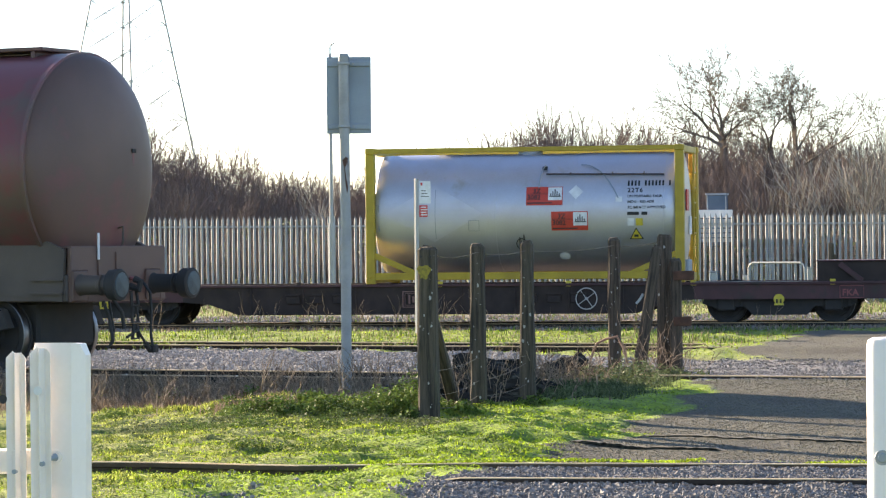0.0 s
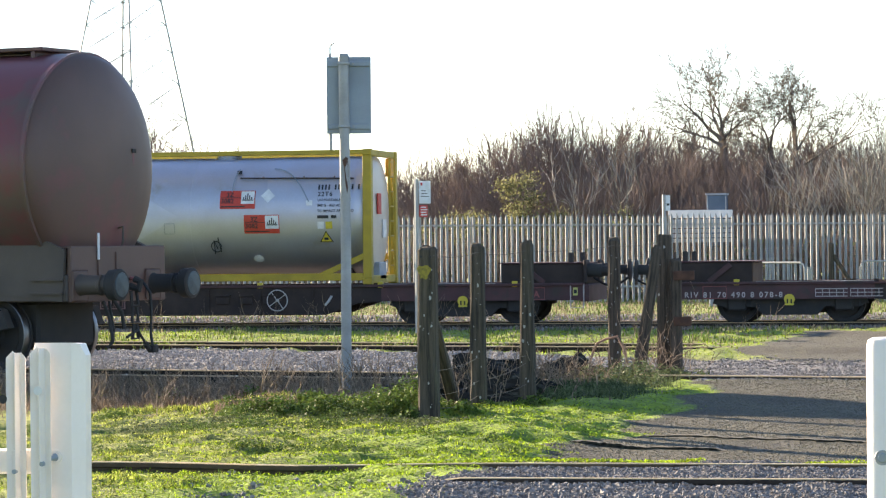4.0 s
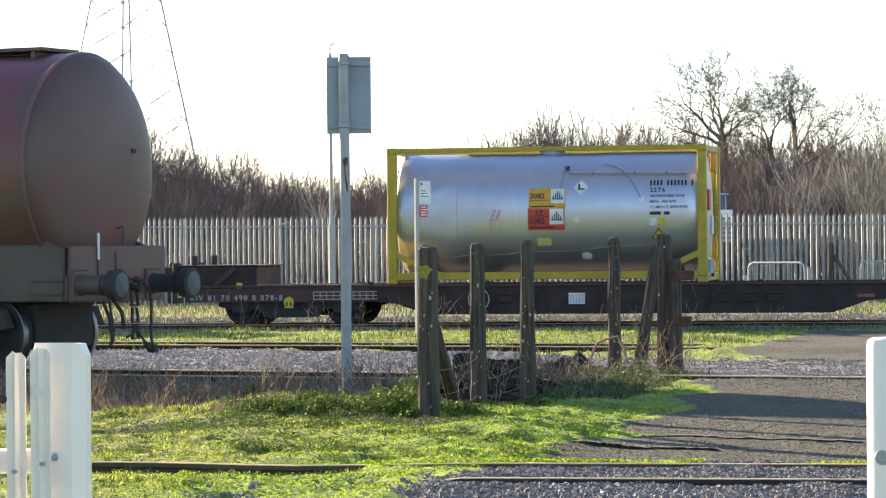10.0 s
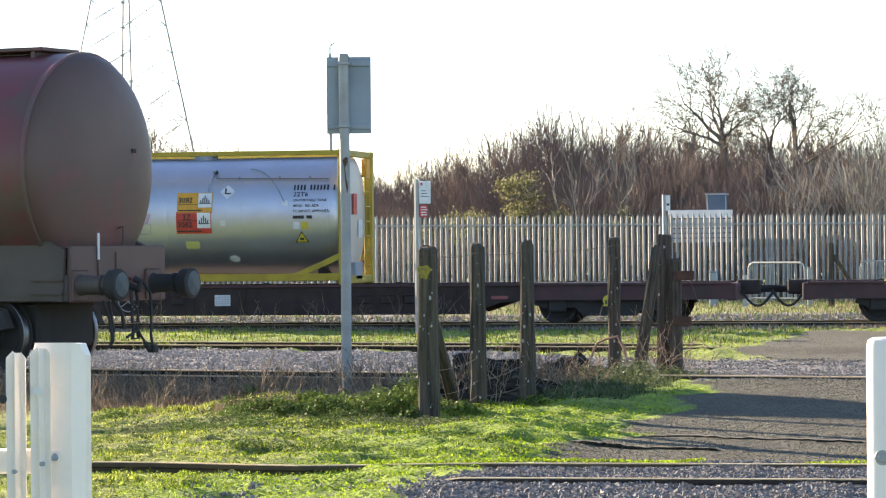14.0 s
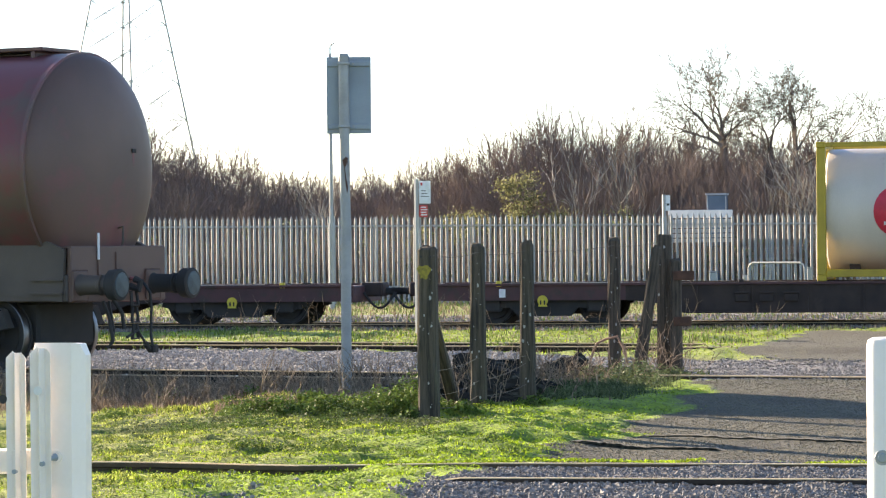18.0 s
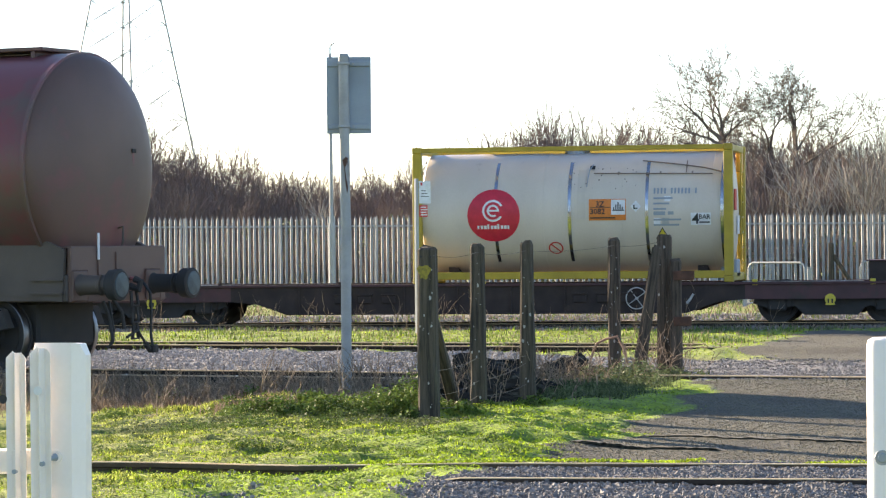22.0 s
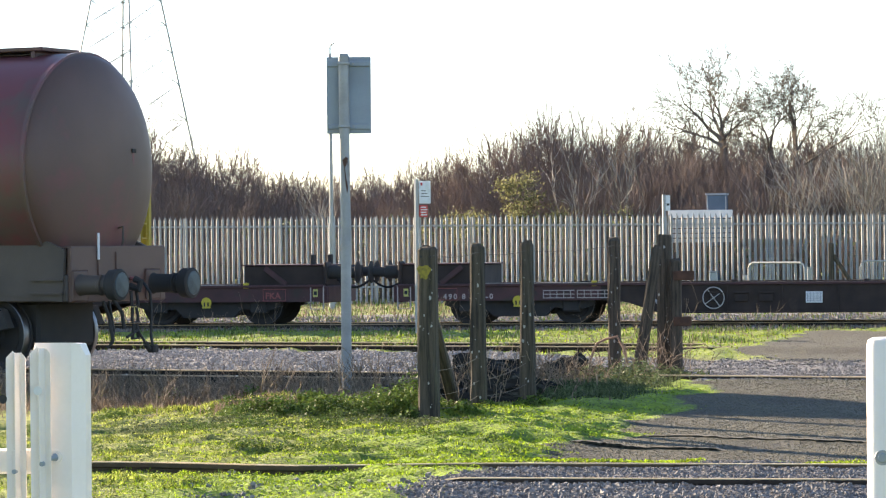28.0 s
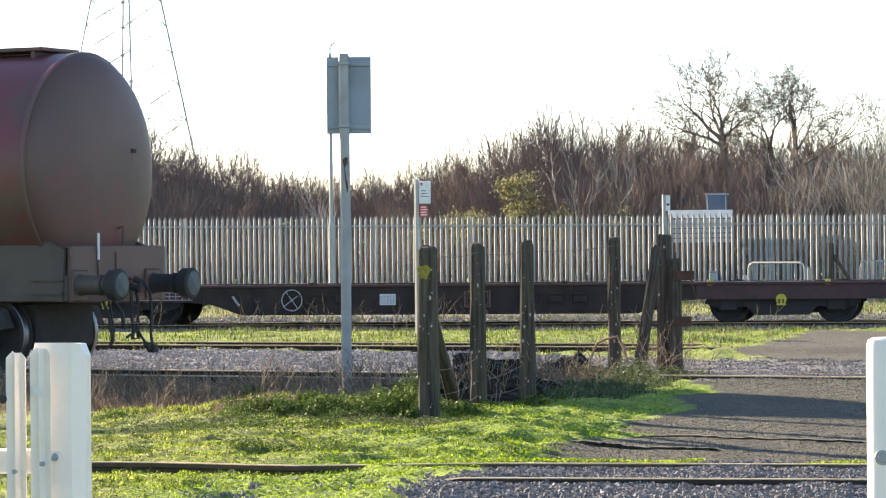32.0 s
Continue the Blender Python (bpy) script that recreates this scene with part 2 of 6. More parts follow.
def lathe(profile, axis="x", n=48, bore=False):
    """A turned shape from (along, radius) pairs; one with a bore has no end faces."""
    bm = bmesh.new()
    rings = []
    for a, r in profile:
        ring = []
        for i in range(n):
            c, s = r * math.cos(i * math.tau / n), r * math.sin(i * math.tau / n)
            ring.append(bm.verts.new((a, c, s) if axis == "x" else ((c, a, s) if axis == "y" else (c, s, a))))
        rings.append(ring)
    for R0, R1 in zip(rings, rings[1:] + (rings[:1] if bore else [])):
        for i in range(n):
            bm.faces.new((R0[i], R0[(i + 1) % n], R1[(i + 1) % n], R1[i]))
    if not bore:
        bm.faces.new(rings[0][::-1])
        bm.faces.new(rings[-1])
    bmesh.ops.recalc_face_normals(bm, faces=bm.faces)
    return bm


def prism(outline, y0, y1):
    """An (x, z) outline pulled from y0 to y1."""
    bm = bmesh.new()
    A = [bm.verts.new((x, y0, z)) for x, z in outline]
    C = [bm.verts.new((x, y1, z)) for x, z in outline]
    n = len(A)
    bm.faces.new(A)
    bm.faces.new(C[::-1])
    for i in range(n):
        bm.faces.new((A[i], C[i], C[(i + 1) % n], A[(i + 1) % n]))
    bmesh.ops.recalc_face_normals(bm, faces=bm.faces)
    return bm


def thing(name, m, label, category, group="", kind=""):
    ob = new(name)
    ob.empty_display_size = 0.2
    ob.matrix_basis = m
    return tagged(ob, label, category, group, kind)


def mesh_from(name, verts, faces, material, parent=None):
    me = bpy.data.meshes.new(name)
    me.from_pydata(verts, [], faces)
    me.materials.append(material)
    ob = new(name, me)
    ob.parent = parent
    return ob


def letters(text, size, x, z, spread=1.0):
    """The built-in font's outlines as flat triangles in the x-z plane, from x, with the foot at z."""
    cu = bpy.data.curves.new("letters", "FONT")
    cu.body, cu.size, cu.resolution_u = text, size, 2
    cu.space_character, cu.offset = spread, size * 0.02
    ob = new("letters", cu)
    me = bpy.data.meshes.new_from_object(ob.evaluated_get(bpy.context.evaluated_depsgraph_get()))
    bpy.data.objects.remove(ob)
    bm = bmesh.new()
    bm.from_mesh(me)
    bpy.data.meshes.remove(me)
    bpy.data.curves.remove(cu)
    for v in bm.verts:
        v.co = Vector((x + v.co.x, 0.0, z + v.co.y))
    return bm


# ---- ground ----
def ease(a, b, x):
    t = (x - a) / (b - a)
    if t <= 0.0:
        return 0.0
    if t >= 1.0:
        return 1.0
    return t * t * (3 - 2 * t)


def wob(x, y, s, seed=0.0):
    return noise.noise(Vector((x * s, y * s, seed)))


def yard_rail_y(x):
    return 34.79 - 0.277 * (x + 3.94)


def loop_rail_y(x):
    return 46.4 - 0.225 * (x + 5.6)


def road_edge(y):
    return -4.15 - 0.3 * ease(32.0, 34.0, y) * (1 - ease(37.5, 39, y)) + 0.035 * (y - 25) + (-1.6 * ease(38, 50, y)) + 0.25 * wob(3, y, 0.7, 4)


def ground_kind(x, y):
    """Shares of dry turf against moss, of gravel and of asphalt."""
    n = wob(x, y, 0.6, 1.0) + 0.5 * wob(x, y, 2.1, 2.0)
    turf, gravel, tar = 1.0 - ease(-6.6, -5.0, x + 0.8 * n) * (1 - ease(36, 40, y)) - 0.45 * ease(43, 45, y), 0.0, 0.0
    if 23.0 < y < 58 and x > -8:
        e = road_edge(y)
        tar = ease(e - 0.25, e + 0.35, x + 0.35 * n) * ease(23.2, 25.2, y + 0.5 * n)
    if y < 24.5:
        g = ease(-4.6, -3.4, x + 0.6 * n) * (1 - ease(22.0, 23.4, y + 0.3 * n))
        gravel = max(gravel, g)
        gravel = max(gravel, 0.45 * ease(0.1, 0.5, n) * (1 - ease(20.6, 21.4, y)))
    yr, lr = yard_rail_y(x) + 1.5, loop_rail_y(x)
    if y > yr - 0.6:
        t = ease(yr - 0.6, yr - 0.1, y + 0.2 * n) * (1 - ease(lr - 0.6 - 2.6 * ease(-9, -5, x), lr + 0.4 - 2.6 * ease(-9, -5, x), y + 0.4 * n))
        gravel = max(gravel, t)
        tar *= 1 - t * (1 - 0.6 * ease(0.0, 0.4, n))
    if y > lr:
        gravel = max(gravel, ease(0.15, 0.4, n) * 0.5 * (1 - ease(lr + 1, lr + 2, y)))
    g = ease(57.6, 59.2, y + 0.8 * n)
    gravel = max(gravel, g * (1 - 0.35 * ease(66, 72, y + 3 * n)))
    tar *= 1 - ease(56.5, 57.8, y)
    return turf, min(1, gravel), min(1, tar)


def ledge(k, x):
    """The line along which old asphalt has broken off in a low step."""
    w = 0.13 * wob(x, 0, 2.3, 21) + 0.07 * wob(x, 0, 9, 22) + 0.03 * wob(x, 0, 25, 23)
    return (27.65 - 0.34 * (x + 3.5) if k == 0 else 26.35 - 0.20 * (x + 3.5) ) + w


def ground_z(x, y):
    z = -0.10
    bank = ease(-12.5, -8.0, x) * (1 - ease(-7.0, -6.0, x)) * ease(23.5, 28.5, y) * (1 - ease(30.5, 33.0, y))
    z += 0.03 * bank
    lip = 29.0 + 0.35 * wob(x, 2.0, 1.3, 41) + 0.1 * wob(x, 2.0, 5.0, 42) - 0.35 * (x + 6.5)
    z += 0.02 * ease(-8.6, -7.0, x) * (1 - ease(-6.05, -5.8, x)) * ease(lip, lip + 0.5, y) * (1 - ease(30.6, 32.4, y))
    z -= 0.10 * (1 - ease(-9.5, -7.5, x)) * ease(25, 27, y) * (1 - ease(35, 36.5, y))
    z += 0.035 * (1 - ease(21.0, 21.9, y)) * (1 - ease(-5.2, -4.2, x)) * ease(-7.6, -6.2, x)
    z -= 0.06 * (1 - ease(-7.2, -6.4, x)) * ease(31.8, 33.2, y) * (1 - ease(36.0 - 0.277 * (x + 7), 36.9 - 0.277 * (x + 7), y))
    t, g, a = ground_kind(x, y)
    soft = 1 - max(a, 0.6 * g)
    z += soft * (0.07 * wob(x, y, 1.1, 5) + 0.075 * (0.35 - abs(wob(x, y, 1.9, 6))) + 0.075 * (0.3 - abs(wob(x, y, 4.7, 14)))) + 0.008 * wob(x, y, 6.0, 7) + soft * 0.018 * wob(x, y, 8.0, 13)
    z += 0.03 * a
    dip = ease(-4.7, -3.6, x) * (1 - ease(31.5, 33.5, y)) * ease(22.2, 25.0, y)
    z -= 0.02 * (33 - y) * dip
    z += 0.06 * ease(18, 19, y) * (1 - ease(22.0, 23.2, y)) * ease(-5.2, -4.0, x)
    yr = yard_rail_y(x)
    z += (0.060 - 0.015 * a) * ease(-4.7, -3.9, x) * ease(yr - 1.6, yr - 0.3, y) * (1 - ease(yr + 2.0, yr + 3.4, y))
    lr = loop_rail_y(x)
    z += 0.085 * ease(-6.6, -4.8, x) * ease(lr - 1.0, lr - 0.2, y) * (1 - ease(lr + 1.8, lr + 3.0, y))
    return z


def spans(*cuts):
    out = []
    for a, b, s in cuts:
        n = max(1, round((b - a) / s))
        out += [a + (b - a) * i / n for i in range(n)]
    return out + [cuts[-1][1]]


def build_ground():
    xs = spans((-3000, -300, 540), (-300, -60, 40), (-60, -20, 4), (-20, -14, 0.6), (-14, -4.4, 0.09), (-4.4, -1, 0.06), (-1, 4, 0.6), (4, 60, 8), (60, 300, 60), (300, 3000, 540))
    ys = spans((-600, 0, 60), (0, 17, 3), (17, 25.2, 0.085), (25.2, 29.2, 0.035), (29.2, 40, 0.13), (40, 66, 0.28), (66, 120, 3), (120, 300, 30), (300, 4500, 420))
    nx = len(xs)
    verts, kinds = [], []
    for y in ys:
        for x in xs:
            near = -25 < x < 6 and 15 < y < 75
            verts.append((x, y, ground_z(x, y) if near else -0.10))
            kinds.append(ground_kind(x, y) if near else (1.0, 0.0, 0.0))
    faces = [(j * nx + i, j * nx + i + 1, (j + 1) * nx + i + 1, (j + 1) * nx + i) for j in range(len(ys) - 1) for i in range(nx - 1)]
    m = bpy.data.materials.new("yard_ground")
    m.use_nodes = True
    N, L = m.node_tree.nodes, m.node_tree.links
    b = N["Principled BSDF"]
    at = N.new("ShaderNodeAttribute")
    at.attribute_name = "kind"
    sep = N.new("ShaderNodeSeparateColor")
    L.new(at.outputs["Color"], sep.inputs[0])
    co = N.new("ShaderNodeTexCoord")

    def tex(scale, detail=6, kind="ShaderNodeTexNoise"):
        t = N.new(kind)
        t.inputs["Scale"].default_value = scale
        if kind == "ShaderNodeTexNoise":
            t.inputs["Detail"].default_value = detail
        L.new(co.outputs["Object"], t.inputs["Vector"])
        return t

    def blend(fac, a, c, lo, hi):
        r = N.new("ShaderNodeMapRange")
        r.inputs[1].default_value, r.inputs[2].default_value = lo, hi
        L.new(fac, r.inputs[0])
        x = N.new("ShaderNodeMixRGB")
        L.new(r.outputs[0], x.inputs[0])
        for k, v in ((1, a), (2, c)):
            if isinstance(v, tuple):
                x.inputs[k].default_value = (*v, 1)
            else:
                L.new(v, x.inputs[k])
        return x.outputs[0]

    big, mid, fine, grit = tex(0.9), tex(5), tex(38), tex(120, 2)
    cells = tex(26, kind="ShaderNodeTexVoronoi")
    turf = blend(mid.outputs["Fac"], (0.13, 0.17, 0.03), (0.30, 0.335, 0.065), 0.38, 0.60)
    turf = blend(big.outputs["Fac"], turf, (0.13, 0.11, 0.045), 0.58, 0.74)
    moss = blend(mid.outputs["Fac"], (0.12, 0.20, 0.012), (0.25, 0.36, 0.018), 0.36, 0.60)
    turf = blend(sep.outputs[0], moss, turf, 0.1, 0.9)
    turf = blend(fine.outputs["Fac"], turf, (0.055, 0.07, 0.016), 0.51, 0.68)
    stone = blend(cells.outputs["Color"], (0.10, 0.097, 0.094), (0.27, 0.265, 0.26), 0.2, 0.9)
    stone = blend(mid.outputs["Fac"], stone, (0.14, 0.11, 0.085), 0.55, 0.75)
    tar = blend(grit.outputs["Fac"], (0.024, 0.0235, 0.0165), (0.145, 0.139, 0.092), 0.43, 0.62)
    tar = blend(mid.outputs["Fac"], tar, (0.085, 0.078, 0.045), 0.45, 0.75)
    tar = blend(big.outputs["Fac"], tar, (0.060, 0.056, 0.040), 0.46, 0.62)
    tar = blend(tex(17, 4).outputs["Fac"], tar, (0.030, 0.028, 0.021), 0.50, 0.68)
    tar = blend(tex(70, 2).outputs["Fac"], tar, (0.20, 0.19, 0.135), 0.62, 0.72)

    def edge(chan):
        a = N.new("ShaderNodeMath")
        a.operation = "ADD"
        L.new(sep.outputs[chan], a.inputs[0])
        s = N.new("ShaderNodeMath")
        s.operation = "MULTIPLY_ADD"
        s.inputs[1].default_value, s.inputs[2].default_value = 0.9, -0.45
        L.new(fine.outputs["Fac"], s.inputs[0])
        L.new(s.outputs[0], a.inputs[1])
        return a.outputs[0]

    col = blend(edge(1), turf, stone, 0.4, 0.6)
    col = blend(edge(2), col, tar, 0.4, 0.6)
    L.new(col, b.inputs["Base Color"])
    b.inputs["Roughness"].default_value = 0.9
    bp = N.new("ShaderNodeBump")
    bp.inputs["Strength"].default_value, bp.inputs["Distance"].default_value = 1.0, 0.03
    L.new(fine.outputs["Fac"], bp.inputs["Height"])
    L.new(bp.outputs[0], b.inputs["Normal"])
    ob = mesh_from("ground", verts, faces, m)
    a = ob.data.color_attributes.new("kind", "FLOAT_COLOR", "POINT")
    a.data.foreach_set("color", [c for k in kinds for c in (*k, 1.0)])
    ob.data.polygons.foreach_set("use_smooth", [max(verts[i][2] for i in f) - min(verts[i][2] for i in f) < 0.006 or kinds[f[0]][2] < 0.3 for f in faces])
    return tagged(ob, "mossy turf, grey ballast and worn asphalt of a rail yard", "ground", kind="structure")


ground = build_ground()


def broken_edge(k, x0, x1, high):
    """A ragged lip of thicker asphalt that slopes back into the road."""
    n = int((x1 - x0) / 0.025)
    vs, fs = [], []
    for i in range(n + 1):
        x = x0 + (x1 - x0) * i / n
        y = ledge(k, x)
        z = ground_z(x, y)
        h = high * (0.45 + 0.9 * abs(wob(x, k, 1.7, 61)) + 0.22 * abs(wob(x, k, 17, 62))) * ease(0, 0.12, i / n) * ease(0, 0.12, 1 - i / n)
        vs += [(x, y + 0.06, z - 0.03), (x, y, z + h), (x, y + 0.10, z + 0.8 * h), (x, y + 0.55, z - 0.006)]
        if i:
            q = 4 * i
            fs += [(q + j - 4, q + j, q + j + 1, q + j - 3) for j in range(3)]
    mesh_from("broken_edge", vs, fs, TAR_EDGE, ground)


broken_edge(0, -3.85, -1.2, 0.028)
broken_edge(1, -4.2, -2.8, 0.036)


# ---- rails ----
RAIL_FOOT = ((-0.06, -0.15), (0.06, -0.15), (0.06, -0.138), (0.012, -0.12), (0.012, -0.045), (0.034, -0.036), (0.034, -0.006), (0.022, 0.0), (-0.022, 0.0), (-0.034, -0.006), (-0.034, -0.016), (-0.034, -0.036), (-0.012, -0.045), (-0.012, -0.12), (-0.06, -0.138))


def rail(parent, pts, top=RAIL_TOP, side=RAIL_RUST, lit=(6, 7, 8, 9)):
    """One rail along (x, y, z) points, its head brighter than its side as painted sun glint."""
    vs, fs, head = [], [], []
    n = len(RAIL_FOOT)
    for i, p in enumerate(pts):
        a, b = Vector(pts[max(0, i - 1)]), Vector(pts[min(len(pts) - 1, i + 1)])
        d = (b - a).normalized()
        s = Vector((-d.y, d.x, 0))
        vs += [Vector(p) + s * u + Vector((0, 0, w)) for u, w in RAIL_FOOT]
    for i in range(len(pts) - 1):
        for k in range(n):
            fs.append((i * n + k, i * n + (k + 1) % n, (i + 1) * n + (k + 1) % n, (i + 1) * n + k))
            head.append(1 if k in lit else 0)
    ob = mesh_from("rail", vs, fs, side, parent)
    ob.data.materials.append(top)
    ob.data.polygons.foreach_set("material_index", head)
    bm = bmesh.new()
    bm.from_mesh(ob.data)
    bmesh.ops.recalc_face_normals(bm, faces=bm.faces)
    bm.to_mesh(ob.data)
    bm.free()
    return ob


def track(label, x0, x1, line, z=0.0, sleepers=True, gauge=1.505, sunk=99.0):
    t = thing("railway_track", pose(0, 0, 0), label, "railway track", kind="structure")
    n = max(2, int((x1 - x0) / 0.9))
    px = [x0 + (x1 - x0) * i / n for i in range(n + 1)]
    for off in (0.0, gauge):
        rail(t, [(x, line(x) + off, z - (0.10 * ease(sunk, sunk + 0.9, x) if off == 0 else 0)) for x in px], side=DARK_RUST)
    if sleepers:
        me = None
        slope = (line(x1) - line(x0)) / (x1 - x0)
        k = int((x1 - x0) / 0.68)
        for i in range(k):
            x = x0 + 0.68 * i
            if me is None:
                me = part("sleeper", B(-0.125, 0.125, -1.25, 1.25, -0.27, -0.145, bevel=0.015), SLEEPER, t)
                ob, me = me, me.data
            else:
                ob = new("sleeper", me)
                ob.parent = t
            ob.matrix_basis = pose(x, line(x) + gauge / 2, z + 0.02, 0, 0, math.degrees(math.atan(slope)))
    return t


D = 60.128
MID = D + 1.22
track("running line with two rusty rails on timber sleepers", -60, 30, lambda x: MID - 0.7525, sleepers=True)
track("weedy loop line with rusty rails sunk in ballast", -32, 3.0, lambda x: loop_rail_y(x), 0.0)
track("yard siding with worn rails beside dry weeds", -34, 2, lambda x: yard_rail_y(x), 0.0, sunk=-5.4)
near = thing("railway_track", pose(0, 0, 0), "disused bent rails sunk in moss and gravel", "railway track", kind="structure")
rail(near, [(x, 21.74 - 0.30 * math.exp(-((x + 5.2) / 0.75) ** 2) + 0.02 * (x + 3) * 0.5, 0.0) for x in spans((-14, 6, 0.35))], RAIL_BRIGHT, NEAR_RUST, lit=(7, 8))
rail(near, [(x, 20.36 + 0.01 * (x + 2), -0.12 * (1 - ease(-4.6, -3.85, x))) for x in spans((-4.6, -3.6, 0.1), (-3.6, 6, 0.4))], RAIL_BRIGHT, DARK_RUST, lit=(7, 8))


# ---- the moving train ----
def gone(t):
    """Metres that the train has run by t seconds, towards -x."""
    s = t / 16
    return s * (-23.5952 + s * (-0.726789 + s * (-3.14618 + s * (1.89764 + s * (-0.560105 + s * 0.0839175)))))


WHEEL_R = 0.38
DECK = 0.765


def wheel_bm():
    return lathe([(-0.068, 0.06), (-0.068, 0.10), (-0.03, 0.14), (-0.03, 0.28), (-0.065, 0.31), (-0.065, WHEEL_R - 0.002), (0.055, WHEEL_R + 0.006), (0.06, WHEEL_R + 0.03), (0.07, WHEEL_R + 0.025), (0.07, 0.31), (0.03, 0.28), (0.03, 0.14), (0.068, 0.10), (0.068, 0.06)], "y", 32)


def wheelset(parent, x, y):
    axle = smooth(part("wheelset", lathe([(-1.0, 0.055), (-0.98, 0.065), (0.98, 0.065), (1.0, 0.055)], "y", 16), BLACK, parent))
    axle.matrix_basis = pose(x, y, WHEEL_R)
    for s in (-1, 1):
        w = smooth(part("wheel", wheel_bm(), BLACK, axle))
        w.matrix_basis = pose(0, s * 0.75, 0, 0, 0, 0 if s < 0 else 180)
        r = smooth(part("tyre", lathe([(-0.03, WHEEL_R - 0.045), (-0.04, WHEEL_R - 0.005), (-0.03, WHEEL_R + 0.005), (0.04, WHEEL_R + 0.008), (0.045, WHEEL_R - 0.045)], "y", 32, True), BUFFER, axle))
        r.matrix_basis = pose(0, s * 0.75, 0, 0, 0, 0 if s < 0 else 180)
    return axle


def flat_wagon(label, outer, number, panel, emblem=None):
    """Half of a low twin flat wagon, 17.7 m long; outer is -1 or 1, the end with buffers. x along the train, y away from the viewer from its near side."""
    w = thing("flat_wagon", pose(0, 0, 0), label, "wagon", "low flat wagons of the train")
    H = 8.85
    for y0 in (0.0, 2.26):
        for s in (-1, 1):
            part("sill", prism([(s * 4.95, 0.44), (s * H, 0.44), (s * H, DECK), (s * 4.95, DECK)], y0, y0 + 0.18), WAGON, w)
        girder = [(-4.95, 0.44), (-4.45, 0.40), (-3.85, 0.19), (3.85, 0.19), (4.45, 0.40), (4.95, 0.44), (4.95, DECK), (-4.95, DECK)]
        part("girder", prism(girder, y0, y0 + 0.18), WAGON_DIRT, w, "dark grimy centre girder")
    for k in range(8):
        x = -3.6 + k * 1.03
        if emblem is not None and abs(x - emblem) < 0.3:
            x += 0.35
        part("stiffener", B(x - 0.012, x + 0.012, -0.03, 0.0, 0.215, DECK - 0.06), WAGON_DIRT, w)
    # Dust and the sunlight along the deck edge share this pale colour.
    for s in (-1, 1):
        part("deck_edge", B(min(s * 4.9, s * (H - 1.7)), max(s * 4.9, s * (H - 1.7)), -0.03, 0.14, DECK - 0.003, DECK + 0.012, 0.003), DUSTY_SUNLIT, w, "pale dusty deck edge with painted sunlight")
    for y0 in (-0.045, 2.44):
        part("sill_flange", B(-H, H, y0, y0 + 0.045, DECK - 0.05, DECK - 0.004, 0.006), WAGON, w)
        part("lower_flange", B(-3.8, 3.8, y0, y0 + 0.045, 0.185, 0.215, 0.006), WAGON_DIRT, w)
    part("deck", B(-H, H, 0.18, 2.26, 0.60, 0.68), WAGON_DIRT, w)
    for sgn in (-1, 1):
        part("headstock", B(sgn * H - 0.09, sgn * H + 0.09, 0.02, 2.42, 0.42, 0.74, 0.02), WAGON, w)
        bog = sgn * 6.53
        for yy in (0.16, 2.1):
            part("bogie_frame", prism([(bog - 1.45, 0.36), (bog - 1.2, 0.28), (bog - 0.65, 0.30), (bog - 0.5, 0.14), (bog + 0.5, 0.14), (bog + 0.65, 0.30), (bog + 1.2, 0.28), (bog + 1.45, 0.36), (bog + 1.4, 0.50), (bog - 1.4, 0.50)], yy, yy + 0.18), BLACK, w)
            for q in (-1.0, 1.0):
                part("axlebox", B(bog + q - 0.17, bog + q + 0.17, yy - 0.05, yy + 0.23, 0.22, 0.50, 0.03), BLACK, w)
                part("spring", rod(bmesh.new(), (bog + q * 1.0 + 0.28, yy + 0.05, 0.30), (bog + q + 0.28, yy + 0.05, 0.48), 0.06, n=10), BLACK, w)
        part("bolster", B(bog - 0.22, bog + 0.22, 0.2, 2.24, 0.34, 0.60, 0.02), BLACK, w)
        part("brake_beam", B(bog - 0.5, bog + 0.5, 0.5, 0.58, 0.2, 0.3, 0.01), BLACK, w)
        for q in (-1.0, 1.0):
            wheelset(w, bog + q, 1.22)
        a = disc(bog, 0.435, 0.10, grid=1, n=24)
        box(a, bog - 0.085, bog + 0.085, -0.006, 0.0, 0.325, 0.36)
        part("lifting_mark", a, YELLOW_LABEL, w, "yellow painted lifting mark").location.y = -0.008
        for q in (-0.05, 0.022):
            part("lifting_mark_notch", B(bog + q, bog + q + 0.028, -0.004, 0.0, 0.36, 0.44), BLACK, w).location.y = -0.012
    # end with buffers: raised box, buffers and hook
    e = outer * H
    part("end_box", B(min(e, e - outer * 1.62), max(e, e - outer * 1.62), 0.25, 2.19, DECK - 0.1, 1.13, 0.015), WAGON_DIRT, w, "raised brown end box")
    part("end_box_lid", B(min(e, e - outer * 1.66) - 0.01, max(e, e - outer * 1.66) + 0.01, 0.22, 2.22, 1.13, 1.155, 0.006), WAGON, w)
    st = B(-0.05, 0.05, -0.02, 0.02, -0.26, 0.26, 0.004)
    ob = part("end_strut", st, WAGON, w)
    ob.matrix_basis = pose(e - outer * 1.0, 0.2, 0.93, 0, -outer * 52, 0)
    for yy in (0.355, 2.085):
        buf = smooth(part("buffer", lathe([(0, 0.11), (0.02, 0.13), (0.30, 0.13), (0.31, 0.095), (0.55, 0.095), (0.56, 0.16), (0.575, 0.21), (0.60, 0.215), (0.625, 0.17), (0.632, 0.02)], "x", 28), BLACK, w))
